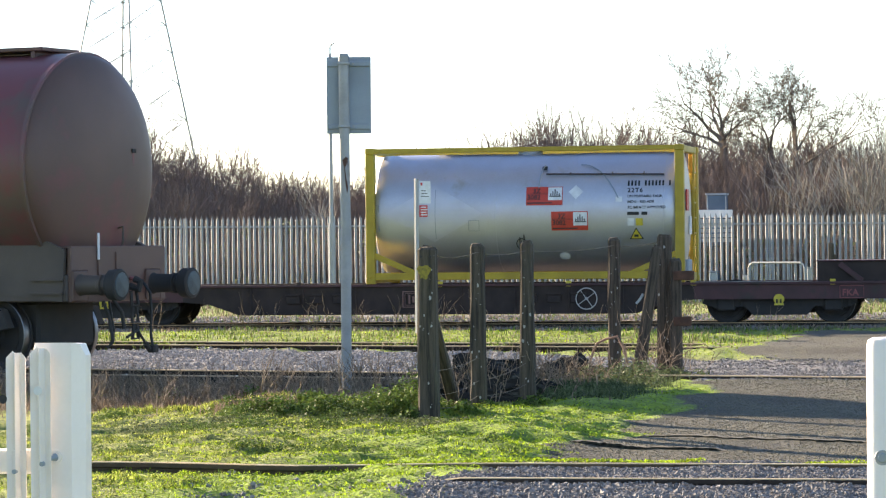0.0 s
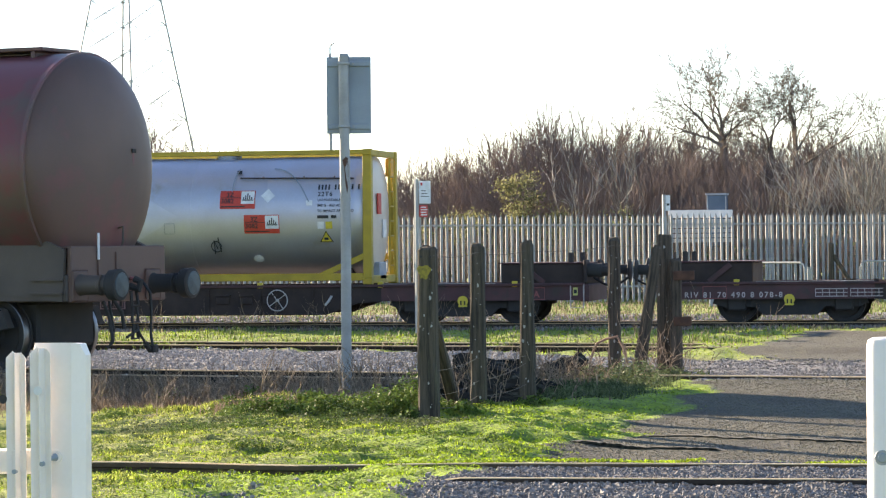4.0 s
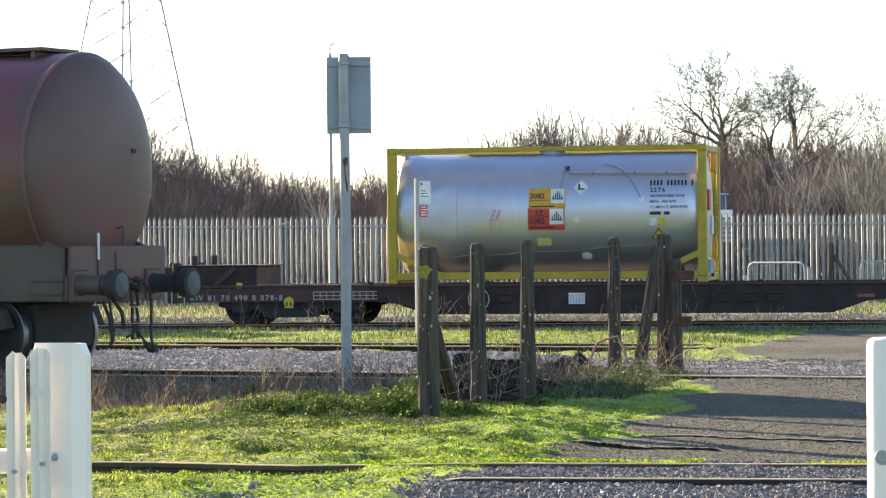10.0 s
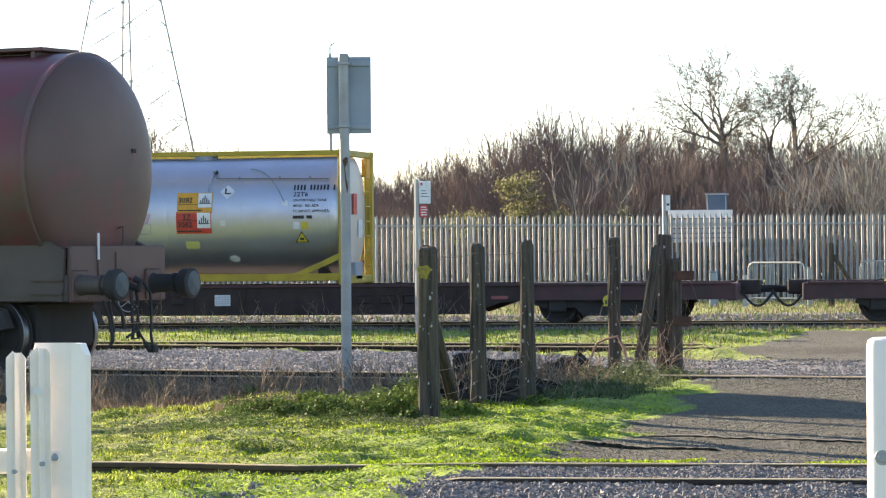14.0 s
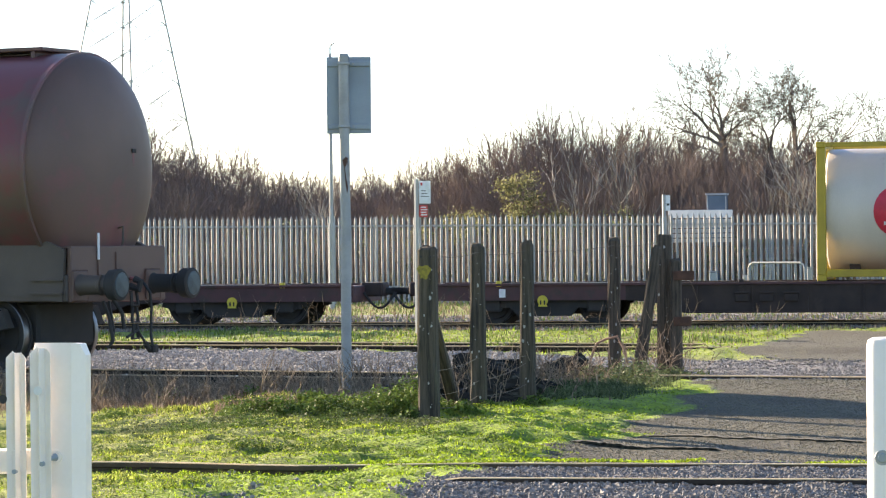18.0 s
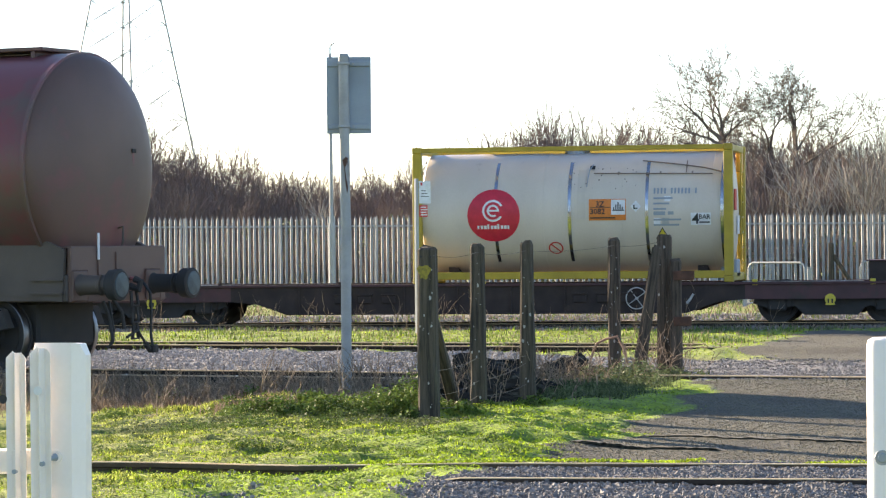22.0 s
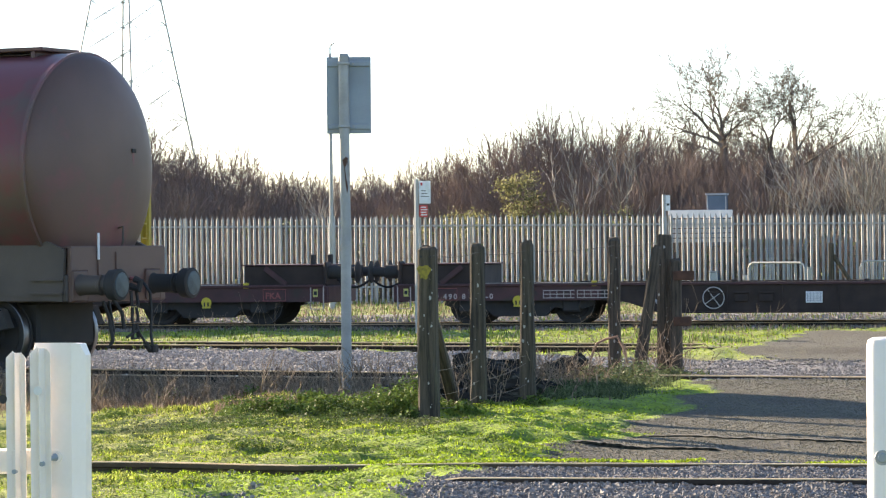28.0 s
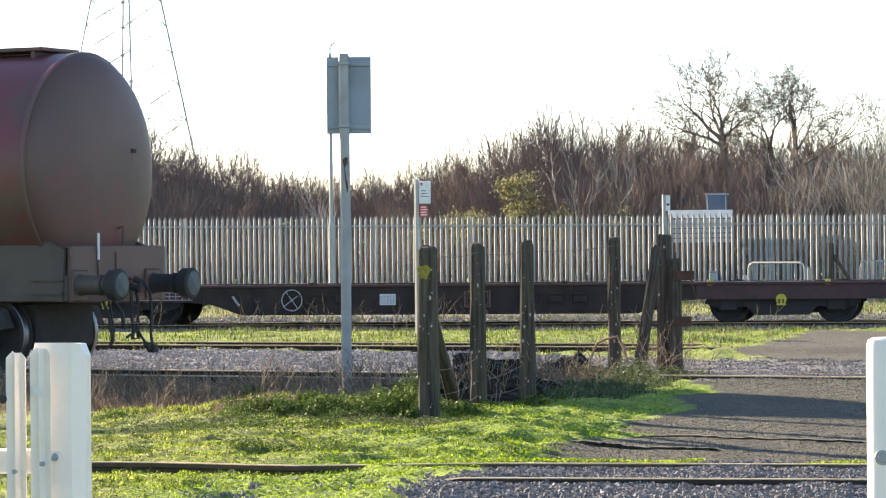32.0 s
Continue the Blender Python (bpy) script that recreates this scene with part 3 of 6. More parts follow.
        buf.matrix_basis = pose(e, yy, 1.0, 0, 0, 0 if outer > 0 else 180)
        part("buffer_plate", B(e - 0.03, e + 0.03, yy - 0.22, yy + 0.22, 0.76, 1.2, 0.02), WAGON_DIRT, w)
    for yy in (0.5, 1.95):
        part("end_post", B(e - outer * 0.32 - 0.05, e - outer * 0.32 + 0.05, yy - 0.06, yy + 0.06, 1.1, 1.34, 0.015), BLACK, w)
    part("draw_hook", rods([(e, 1.22, 0.98), (e + outer * 0.35, 1.22, 0.98), (e + outer * 0.48, 1.22, 0.92)], 0.05, 8), BLACK, w)
    part("brake_hose", rods([(e + outer * (0.05 + 0.075 * i), 0.95, 0.86 - 0.16 * math.sin(i * math.pi / 9)) for i in range(10)], 0.024, 6), RUBBER, w)
    part("end_step", rods([(e - outer * 0.25, -0.02, 0.74), (e - outer * 0.25, -0.02, 0.30), (e - outer * 0.0, -0.02, 0.30), (e - outer * 0.0, -0.02, 0.74)], 0.014, 6), PALE_INK, w)
    part("end_label", B(e - outer * 0.16 - 0.045, e - outer * 0.16 + 0.045, -0.012, -0.004, 0.53, 0.68), PALE_YELLOW, w, "pale yellow label plate")
    part("end_label", B(e - outer * 0.16 - 0.03, e - outer * 0.16 + 0.03, -0.016, -0.0125, 0.57, 0.64), INK, w)
    # inner end: low bar and hose
    i = -outer * H
    part("coupling_box", B(min(i, i - outer * 0.45), max(i, i - outer * 0.45), 0.92, 1.52, 0.52, 0.79, 0.03), WAGON_DIRT, w)
    part("coupling_bar", rod(bmesh.new(), (i, 1.22, 0.62), (i - outer * 0.84, 1.22, 0.62), 0.07, n=10), BLACK, w)
    part("brake_hose", rods([(i - outer * (0.1 + 0.07 * k), 0.8, 0.60 - 0.30 * math.sin(k * math.pi / 9)) for k in range(10)], 0.026, 6), RUBBER, w)
    # lettering and fittings on the near side
    def flat(bm, x, z, y=-0.006):
        for v in bm.verts:
            v.co += Vector((x, y, z))
        return bm
    fx = outer * (H - 0.95) - 0.2
    part("lettering" if outer > 0 else "stencil", flat(letters("FKA", 0.17, 0, 0), fx, 0.50) if outer > 0 else B(4.3, 4.62, -0.008, -0.005, 0.47, 0.53), RED_FADED, w, "faded red type letters")
    part("lettering_frame", flat(rods([(-0.04, 0, -0.04), (0.40, 0, -0.04), (0.40, 0, 0.18), (-0.04, 0, 0.18), (-0.04, 0, -0.04)], 0.008, 4), fx, 0.50), RED_FADED, w)
    if outer < 0:
        part("lettering", flat(letters(number, 0.145, 0, 0, 1.35), -H + 0.36, 0.475), PALE_INK, w, "pale painted wagon number")
    else:
        part("sticker", B(-7.36, -7.24, -0.012, -0.004, 0.50, 0.66), WHITE_SIGN, w, "white square sticker")
    for k, (a, b) in enumerate(((2.8, 3.15), (3.45, 3.80)) if outer < 0 else ()):
        g = bmesh.new()
        for r in range(3):
            box(g, -H + a, -H + b + 0.25, -0.01, -0.005, 0.48 + r * 0.07, 0.495 + r * 0.07)
        for c in range(5):
            box(g, -H + a + c * 0.13, -H + a + c * 0.13 + 0.012, -0.011, -0.006, 0.48, 0.635)
        part("data_table", g, PALE_INK, w, "pale painted data grid")
    wheel = bmesh.new()
    pts = [(0.20 * math.cos(k * math.tau / 20), -0.05, 0.20 * math.sin(k * math.tau / 20)) for k in range(21)]
    for a, b in zip(pts, pts[1:]):
        rod(wheel, a, b, 0.0115, n=6, cap=False)
    for k in range(4):
        rod(wheel, (0, -0.05, 0), pts[k * 5 + 2], 0.009, n=5, cap=False)
    rod(wheel, (0, -0.05, 0), (0, 0.02, 0), 0.03, n=8)
    ob = part("brake_wheel", wheel, PALE_GREY, w, "pale grey brake handwheel")
    ob.location = (-2.82 if outer < 0 else 2.92, 0, 0.47)
    for k in (-1, 1):
        for q in range(3):
            p = bmesh.new()
            box(p, -0.13, 0.13, -0.05, 0.0, -0.07, 0.07, 0.01)
            box(p, -0.15, 0.15, -0.06, 0.0, 0.08, 0.11, 0.005)
            ob = part("container_pocket", p, WAGON_DIRT, w)
            ob.location = (k * 2.3 + q * 0.46 - 0.46, 0, 0.47)
    for x in (-7.4, -5.1, -2.6, 0.1, 2.6, 5.1, 7.4):
        p = bmesh.new()
        box(p, -0.05, 0.05, -0.03, 0.05, -0.06, 0.045, 0.008)
        ob = part("spigot", p, YELLOW_LABEL if rng.random() < 0.5 else WAGON_DIRT, w)
        ob.location = (x + rng.uniform(-0.2, 0.2), 0, DECK)
    if panel is not None:
        part("data_panel", B(panel - 0.155, panel + 0.155, -0.03, -0.01, 0.37, 0.58, 0.004), WHITE_SIGN, w, "white ruled information panel")
        g = bmesh.new()
        for r in range(4):
            box(g, panel - 0.14, panel + 0.14, -0.034, -0.031, 0.41 + r * 0.04, 0.416 + r * 0.04)
        for c in range(5):
            box(g, panel - 0.13 + c * 0.06, panel - 0.122 + c * 0.06, -0.034, -0.031, 0.39, 0.56)
        part("panel_print", g, SIGN_BACK, w)
    part("brake_lever", rods([(3.86 * outer, -0.04, 0.37), (3.93 * outer, -0.045, 0.45), (3.99 * outer, -0.04, 0.55)], 0.026, 6), PALE_GREY, w, "pale grey brake changeover lever")
    if emblem is None:
        return w
    g = bmesh.new()
    for k, (hw, hh, ln) in enumerate(((0.25, 0.155, 0.018), (0.205, 0.115, 0.010))):
        box(g, -hw, hw, -0.034, 0.004, hh - ln, hh)
        box(g, -hw, hw, -0.034, 0.004, -hh, ln - hh)
        box(g, -hw, ln - hw, -0.034, 0.004, ln - hh, hh - ln)
        box(g, hw - ln, hw, -0.034, 0.004, ln - hh, hh - ln)
    for x in (-0.13, 0.025):
        box(g, x, x + 0.035, -0.034, 0.004, -0.085, 0.085)
        box(g, x + 0.075, x + 0.105, -0.034, 0.004, -0.06, 0.06)
    part("square_mark", flat(g, emblem, 0.475), FADED_MARK, w, "faded outlined emblem in a rectangle")
    return w


def bend(bm, r, z0, y0, lift):
    """Wraps flat things in the x-z plane round a lying drum of radius r with its axis at y0, z0."""
    for v in bm.verts:
        a = (v.co.z - z0) / r
        rr = r + lift - v.co.y
        v.co = Vector((v.co.x, y0 - rr * math.cos(a), z0 + rr * math.sin(a)))
    return bm


def sheet(x0, x1, z0, z1, n=6):
    bm = bmesh.new()
    vs = [[bm.verts.new((x, 0, z0 + (z1 - z0) * i / n)) for x in (x0, x1)] for i in range(n + 1)]
    for a, b in zip(vs, vs[1:]):
        bm.faces.new((a[0], a[1], b[1], b[0]))
    return bm


def poly(pts):
    bm = bmesh.new()
    bm.faces.new([bm.verts.new((x, 0, z)) for x, z in pts])
    return bm


def diamond(cx, cz, wx, hz, n=14):
    """A lozenge in rows, so that it wraps round the drum."""
    bm = bmesh.new()
    rows = []
    for i in range(n + 1):
        f = -1 + 2 * i / n
        s = max(0.01, 1 - abs(f)) * wx
        rows.append((bm.verts.new((cx - s, 0, cz + f * hz)), bm.verts.new((cx + s, 0, cz + f * hz))))
    for a, b in zip(rows, rows[1:]):
        bm.faces.new((a[0], a[1], b[1], b[0]))
    return bm


def disc(cx, cz, r, r_in=0.0, a0=0.0, a1=math.tau, n=36, grid=5):
    bm = bmesh.new()
    rows = []
    for k in range(grid + 1):
        rr = r_in + (r - r_in) * k / grid + 1e-4
        rows.append([bm.verts.new((cx + rr * math.cos(a0 + (a1 - a0) * i / n), 0, cz + rr * math.sin(a0 + (a1 - a0) * i / n))) for i in range(n + 1)])
    for A, C in zip(rows, rows[1:]):
        for i in range(n):
            bm.faces.new((A[i], C[i], C[i + 1], A[i + 1]))
    return bm


CL, CW, CH = 6.10, 2.438, 2.59
TR, TZ, TY = 1.13, 1.345, 1.219


def tank_container(label, skin, style):
    c = thing("tank_container", pose(0, 0, 0), label, "tank container", "tank containers on the train")
    prof = [(0.16, TR - 0.03), (0.165, TR - 0.012), (0.18, TR), (0.40, TR), (0.402, TR + 0.006), (2.5, TR + 0.006), (2.504, TR), (4.0, TR), (4.004, TR + 0.006), (CL - 0.402, TR + 0.006), (CL - 0.40, TR), (CL - 0.18, TR), (CL - 0.165, TR - 0.012), (CL - 0.16, TR - 0.03)]
    smooth(part("tank_shell", lathe(prof, "x", 80), skin, c), 0.9).matrix_basis = pose(0, TY, TZ)
    for s in (0, 1):
        cap = [(0.17, TR - 0.025), (0.15, TR - 0.04), (0.11, 0.9), (0.075, 0.6), (0.06, 0.3), (0.055, 0.05)]
        smooth(part("end_cap", lathe([(CL - a if s else a, r) for a, r in cap], "x", 64), CREAM, c, "pale painted dished end"), 0.9).matrix_basis = pose(0, TY, TZ)
    for x in (0.0, CL - 0.17):
        for y in (0.0, CW - 0.17):
            part("corner_post", B(x, x + 0.17, y, y + 0.17, 0.12, CH - 0.12, 0.012), YELLOW, c)
            for z in (0.0, CH - 0.118):
                part("corner_casting", B(x - 0.004, x + 0.176, y - 0.004, y + 0.166, z, z + 0.118, 0.014), YELLOW, c)
        part("end_beam", B(x + 0.02, x + 0.15, 0.17, CW - 0.17, CH - 0.13, CH - 0.01, 0.01), YELLOW, c)
        part("end_beam", B(x + 0.02, x + 0.15, 0.17, CW - 0.17, 0.02, 0.17, 0.01), YELLOW, c)
    for y in (0.01, CW - 0.11):
        part("top_rail", B(0.17, CL - 0.17, y, y + 0.10, CH - 0.10, CH - 0.012, 0.01), YELLOW, c)
        part("bottom_rail", B(0.17, CL - 0.17, y, y + 0.12, 0.075, 0.215, 0.01), YELLOW, c)
        for s in (-1, 1) if style != "disc" else ():
            m = CL / 2
            ends = [(m + s * (m - 0.17), 0.48), (m + s * (m - 0.17), 0.60), (m + s * (m - 1.05), 0.215), (m + s * (m - 0.78), 0.215)]
            part("brace", prism(ends, y + 0.02, y + 0.09), YELLOW, c)
    # saddles between shell and frame
    for x in (0.55, CL - 0.75):
        part("saddle", prism([(x, 0.21), (x + 0.2, 0.21), (x + 0.2, 0.45), (x, 0.45)], 0.75, CW - 0.75), WAGON_DIRT, c)
    # ladder at the end that faces the viewer's side
    lx = CL - 0.03
    for y in (CW - 0.62, CW - 0.26):
        part("ladder_rail", rod(bmesh.new(), (lx, y, 0.2), (lx, y, CH - 0.1), 0.018, n=6), YELLOW, c)
    for k in range(8):
        part("ladder_rung", rod(bmesh.new(), (lx, CW - 0.62, 0.35 + k * 0.29), (lx, CW - 0.26, 0.35 + k * 0.29), 0.014, n=6), YELLOW, c)
    part("outlet_box", B(CL - 0.32, CL - 0.02, 0.85, 1.45, 0.08, 0.42, 0.02), SIGN_BACK, c)
    part("end_plate", B(CL - 0.05, CL - 0.028, 0.75, 1.05, 1.35, 1.75), RED_SIGN, c, "faded red end placard")
    part("end_plate", B(CL - 0.05, CL - 0.028, 1.2, 1.5, 0.9, 1.25), WHITE_SIGN, c)
    part("lamp_box", B(CL - 0.14, CL - 0.02, CW - 0.5, CW - 0.22, CH - 0.50, CH - 0.14, 0.01), AMBER, c, "amber document tube")
    # walkway, spill box and pipes on top
    part("walkway", B(1.2, CL - 0.2, TY - 0.25, TY + 0.25, CH - 0.06, CH - 0.02), GALV, c)
    part("manhole", rod(bmesh.new(), (3.0, TY, CH - 0.16), (3.0, TY, CH - 0.06), 0.24, n=20), SIGN_BACK, c)
    def wrap(name, bm, material, lift=0.012, label=""):
        return part(name, bend(bm, TR, TZ, TY, lift), material, c, label)
    wrap("drain_pipe", rods([(3.45 + i * 0.25, -0.02, 2.10 - 0.004 * i) for i in range(10)], 0.015 if style == "twin" else 0.011, 6), WAGON_DIRT if style == "twin" else PIPE)
    for x in (3.9, 4.7, 5.3):
        wrap("pipe_clip", sheet(x, x + 0.03, 2.06, 2.13, 2), PIPE, 0.036)
    if style == "disc":
        wrap("overflow_pipe", rods([(4.35, -0.03, 2.42), (4.80, -0.03, 2.34), (5.20, -0.03, 2.27), (5.55, -0.03, 2.20), (5.86, -0.03, 2.10)], 0.014, 6), PIPE, 0.012, "brown drain pipe")
        wrap("pipe_bracket", rods([(5.20, -0.03, 2.40), (5.20, -0.03, 2.10)], 0.013, 6), PIPE)
        wrap("stain", sheet(3.15, 3.30, 1.2, 2.2), CREAM_STAIN, 0.008, "grey weathered run")
        spots = bmesh.new()
        for q in range(26):
            sx, sz2, sr = rng.uniform(3.0, 4.3), rng.uniform(1.75, 2.3), rng.uniform(0.008, 0.022)
            box(spots, sx, sx + sr, -0.002, 0.0, sz2, sz2 + sr * 1.4)
        tagged(wrap("chipped_paint", spots, WAGON_DIRT, 0.01, "small dark chips in the paint"), kind="stuff")
    if style != "disc":
        wrap("vent_hose", rods([(4.1 + 0.75 * k / 8, -0.02, 2.34 - 0.75 * (k / 8) ** 2) for k in range(9)], 0.012, 6), SIGN_BACK)
    wrap("vent_pipe", rods([(3.42, -0.03, 2.32), (3.36, -0.03, 2.16), (3.34, -0.03, 1.95), (3.33, -0.03, 1.80)], 0.010, 6), SIGN_BACK)
    wrap("valve_box", sheet(3.36, 3.46, 2.20, 2.30), INK, 0.03)
    wrap("gauge_plate", sheet(4.80, 4.92, 1.52, 1.62), WHITE_SIGN)
    tx = 5.02 if style != "disc" else 4.60
    sz = 1.83 if style != "disc" else 1.665
    ink = INK if style != "disc" else SIGN_BACK
    bars = bmesh.new()
    x = tx
    for k, word in enumerate((4, 6, 1)):
        for q in range(word):
            box(bars, x, x + 0.034, -0.003, 0.0, sz, sz + 0.11)
            x += 0.066
        x += 0.06
    tagged(wrap("serial_marking", bars, ink, label="row of black stencilled marks"), kind="stuff")
    if style == "disc":
        small = bmesh.new()
        for k, ln in enumerate((0.36, 0.30, 0.24, 0.22, 0.52, 0.48)):
            box(small, tx, tx + ln, -0.003, 0, 1.56 - 0.10 * k, 1.595 - 0.10 * k)
        tagged(wrap("small_print", small, ink, label="grey rows of small print"), kind="stuff")
    else:
        wrap("lettering", letters("22T6", 0.125, tx, 1.70, 1.15), ink)
    for k, s in enumerate(() if style == "disc" else ("UN PORTABLE TANK", "IMDG - RID ADR", "TC IMPACT APPROVED")):
        wrap("lettering", letters(s, 0.070, tx, 1.60 - 0.105 * k), ink)
    g = bmesh.new()
    box(g, tx, tx + 0.22, -0.003, 0, 1.27, 1.33)
    box(g, tx + 0.27, tx + 0.38, -0.003, 0, 1.27, 1.33)
    wrap("small_print", g, ink)
    wrap("square_label", sheet(tx, tx + 0.13, 1.07, 1.21), WHITE_SIGN)
    wrap("square_label", sheet(tx + 0.16, tx + 0.29, 1.07, 1.21), YELLOW_LABEL if style != "disc" else PALE_GREY)
    tri = lambda cx, z, s: poly([(cx - s, z), (cx + s, z), (cx, z + 1.75 * s)])
    wrap("warning_triangle", tri(tx + 0.16, 0.80, 0.135), INK)
    wrap("triangle_face", tri(tx + 0.16, 0.818, 0.105), YELLOW_LABEL, 0.016)
    g = bmesh.new()
    box(g, tx + 0.12, tx + 0.20, -0.003, 0, 0.85, 0.90)
    wrap("triangle_print", g, INK, 0.02)

    def placard(x, z, w, h, top, split, lo=""):
        wrap("placard", sheet(x, x + w, z, z + h), top)
        wrap("placard_field", sheet(x + w * 0.60, x + w - 0.015, z + h * 0.26, z + h - 0.015), WHITE_SIGN, 0.015)
        f = bmesh.new()
        for k in range(5):
            box(f, x + w * 0.66 + k * 0.04, x + w * 0.66 + k * 0.04 + 0.02, -0.002, 0, z + h * 0.5, z + h * (0.62 + 0.11 * (2 - abs(k - 2))))
        box(f, x + w * 0.64, x + w * 0.95, -0.002, 0, z + h * 0.44, z + h * 0.49)
        wrap("placard_print", f, INK, 0.018)
        if split:
            wrap("lettering", letters("3Z", h * 0.36, x + w * 0.18, z + h * 0.64), INK, 0.017)
        wrap("lettering", letters("3082", h * 0.36, x + 0.02, z + h * (0.30 if split else 0.5)), INK, 0.017)
        f = B(x + 0.02, x + w * 0.59, -0.002, 0.0, z + h * (0.59 if split else 0.40), z + h * (0.615 if split else 0.425))
        box(f, x + 0.02, x + w - 0.2, -0.002, 0.0, z + h * 0.09, z + h * 0.15)
        wrap("placard_rule", f, INK, 0.017)

    if style == "twin":
        placard(3.09, 1.47, 0.70, 0.36, RED_PLACARD, True)
        placard(3.57, 0.99, 0.70, 0.36, RED_PLACARD, True)
        wrap("diamond_label", diamond(4.04, 1.72, 0.14, 0.14, 6), WHITE_SIGN)
        wrap("scrawl", rods([(2.98 + 0.10 * math.cos(k * 0.5), -0.003, 0.72 + 0.12 * math.sin(k * 0.5)) for k in range(13)], 0.010, 5), INK, 0.012, "black scrawled ring")
        wrap("scrawl", rods([(2.93, -0.003, 0.55), (2.95, -0.003, 0.86), (3.00, -0.003, 0.66), (3.03, -0.003, 0.92), (3.06, -0.003, 0.60)], 0.010, 5), INK, 0.012)
        wrap("faint_patch", diamond(1.30, 1.33, 0.95, 0.55), STEEL_PATCH, 0.008)
    elif style == "stack":
        placard(2.72, 1.40, 0.70, 0.40, AMBER, False)
        placard(2.70, 1.0, 0.70, 0.42, RED_PLACARD, True)
        wrap("diamond_label", diamond(3.71, 1.81, 0.15, 0.15, 6), WHITE_SIGN)
        wrap("square_label", sheet(3.58, 3.68, 1.14, 1.25), WHITE_SIGN)
        wrap("square_label", sheet(2.86, 3.13, 0.68, 0.84), PALE_YELLOW, label="pale yellow sticker")
        wrap("faint_patch", diamond(1.15, 1.35, 0.95, 0.55), STEEL_PATCH, 0.008)
        wrap("label_print", B(3.66, 3.69, -0.003, 0, 1.76, 1.88), INK, 0.018)
        wrap("label_print", B(3.69, 3.78, -0.003, 0, 1.76, 1.785), INK, 0.018)
        g = poly([(1.97, 1.20), (2.03, 1.20), (2.10, 1.40), (2.04, 1.40)])
        wrap("red_stripe", g, FADED_PINK)
        wrap("red_stripe", poly([(2.07, 1.20), (2.13, 1.20), (2.20, 1.40), (2.14, 1.40)]), FADED_PINK)
    else:
        for x in (1.555, 2.97, 4.44, 5.86):
            wrap("clad_band", sheet(x, x + 0.06, 0.25, 2.45, 20), STRAP, 0.01, "bright cladding strap")
        wrap("logo_disc", disc(1.55, 1.285, 0.505, 0.0, grid=8), LOGO_RED, 0.016, "crimson round emblem")
        wrap("logo_ring", disc(1.54, 1.375, 0.205, 0.165, 0.5, 5.7), WHITE_SIGN, 0.02)
        wrap("logo_ring", disc(1.54, 1.375, 0.115, 0.078, -0.1, 5.3), WHITE_SIGN, 0.02)
        wrap("logo_bar", B(1.42, 1.655, -0.002, 0, 1.36, 1.395), WHITE_SIGN, 0.02)
        g = bmesh.new()
        for k in range(10):
            box(g, 1.235 + 0.064 * k, 1.235 + 0.064 * k + (0.05 if k % 3 else 0.036), -0.002, 0, 1.035, 1.10 if k not in (3, 6) else 1.125)
        wrap("logo_strip", g, WHITE_SIGN, 0.02, "row of small white shapes")
        placard(3.375, 1.175, 0.705, 0.40, ORANGE, True)
        wrap("small_disc", disc(2.71, 0.62, 0.14, 0.115), RED_SIGN, 0.016)
        wrap("small_disc_bar", poly([(2.61, 0.70), (2.63, 0.72), (2.81, 0.54), (2.79, 0.52)]), RED_SIGN, 0.016)
        wrap("square_label", sheet(5.30, 5.68, 1.07, 1.30), WHITE_SIGN, 0.01)
        wrap("lettering", letters("4", 0.27, 5.325, 1.095), INK, 0.016)
        wrap("lettering", letters("BAR", 0.12, 5.45, 1.185), INK, 0.016)
        wrap("print_bar", B(5.46, 5.66, -0.002, 0, 1.11, 1.135), INK, 0.016)
        wrap("diamond_label", diamond(4.265, 1.43, 0.10, 0.11, 6), WHITE_SIGN)
        wrap("label_print", B(4.22, 4.30, -0.003, 0, 1.38, 1.405), INK, 0.018)
        wrap("label_print", B(4.22, 4.245, -0.003, 0, 1.405, 1.46), INK, 0.018)
    g = rods([(0.12, -0.003, 1.0), (0.24, -0.003, 1.0), (0.24, -0.003, 1.5), (0.12, -0.003, 1.5)], 0.008, 4)
    if style != "disc":
        wrap("seam_frame", g, SIGN_BACK)
        wrap("small_frame", rods([(1.98, -0.003, 1.0), (2.18, -0.003, 1.0), (2.18, -0.003, 1.2), (1.98, -0.003, 1.2), (1.98, -0.003, 1.0)], 0.007, 4), SIGN_BACK)
        wrap("clad_seam", sheet(1.33, 1.342, 0.85, 1.8), SIGN_BACK)
    wrap("ground_tag", disc(3.78, 0.42, 0.1), WHITE_SIGN, 0.02)
    return c


wagon_1 = flat_wagon("maroon low flat wagon carrying a silver tank container", 1, "", None, -0.37)
wagon_2 = flat_wagon("maroon low flat wagon, its white panel below a silver tank", -1, "RIV 81 70 490 8 078-8", -0.95)
wagon_3 = flat_wagon("maroon low flat wagon carrying a cream tank container", 1, "", None)
wagon_4 = flat_wagon("empty maroon low flat wagon with a white panel", -1, "81 70 490 8 039-0", -0.95, 0.79)
tank_1 = tank_container("silver tank container in a yellow frame with two red placards", STEEL, "twin")
tank_2 = tank_container("silver tank container in a yellow frame with stacked placards", STEEL_BRIGHT, "stack")
tank_3 = tank_container("cream tank container in a yellow frame with a crimson emblem", CREAM, "disc")
WAGONS = ((wagon_1, -12.0), (wagon_2, 7.24), (wagon_3, 26.35), (wagon_4, 45.5))
TANKS = ((tank_1, -13.33), (tank_2, 2.65), (tank_3, 24.985))


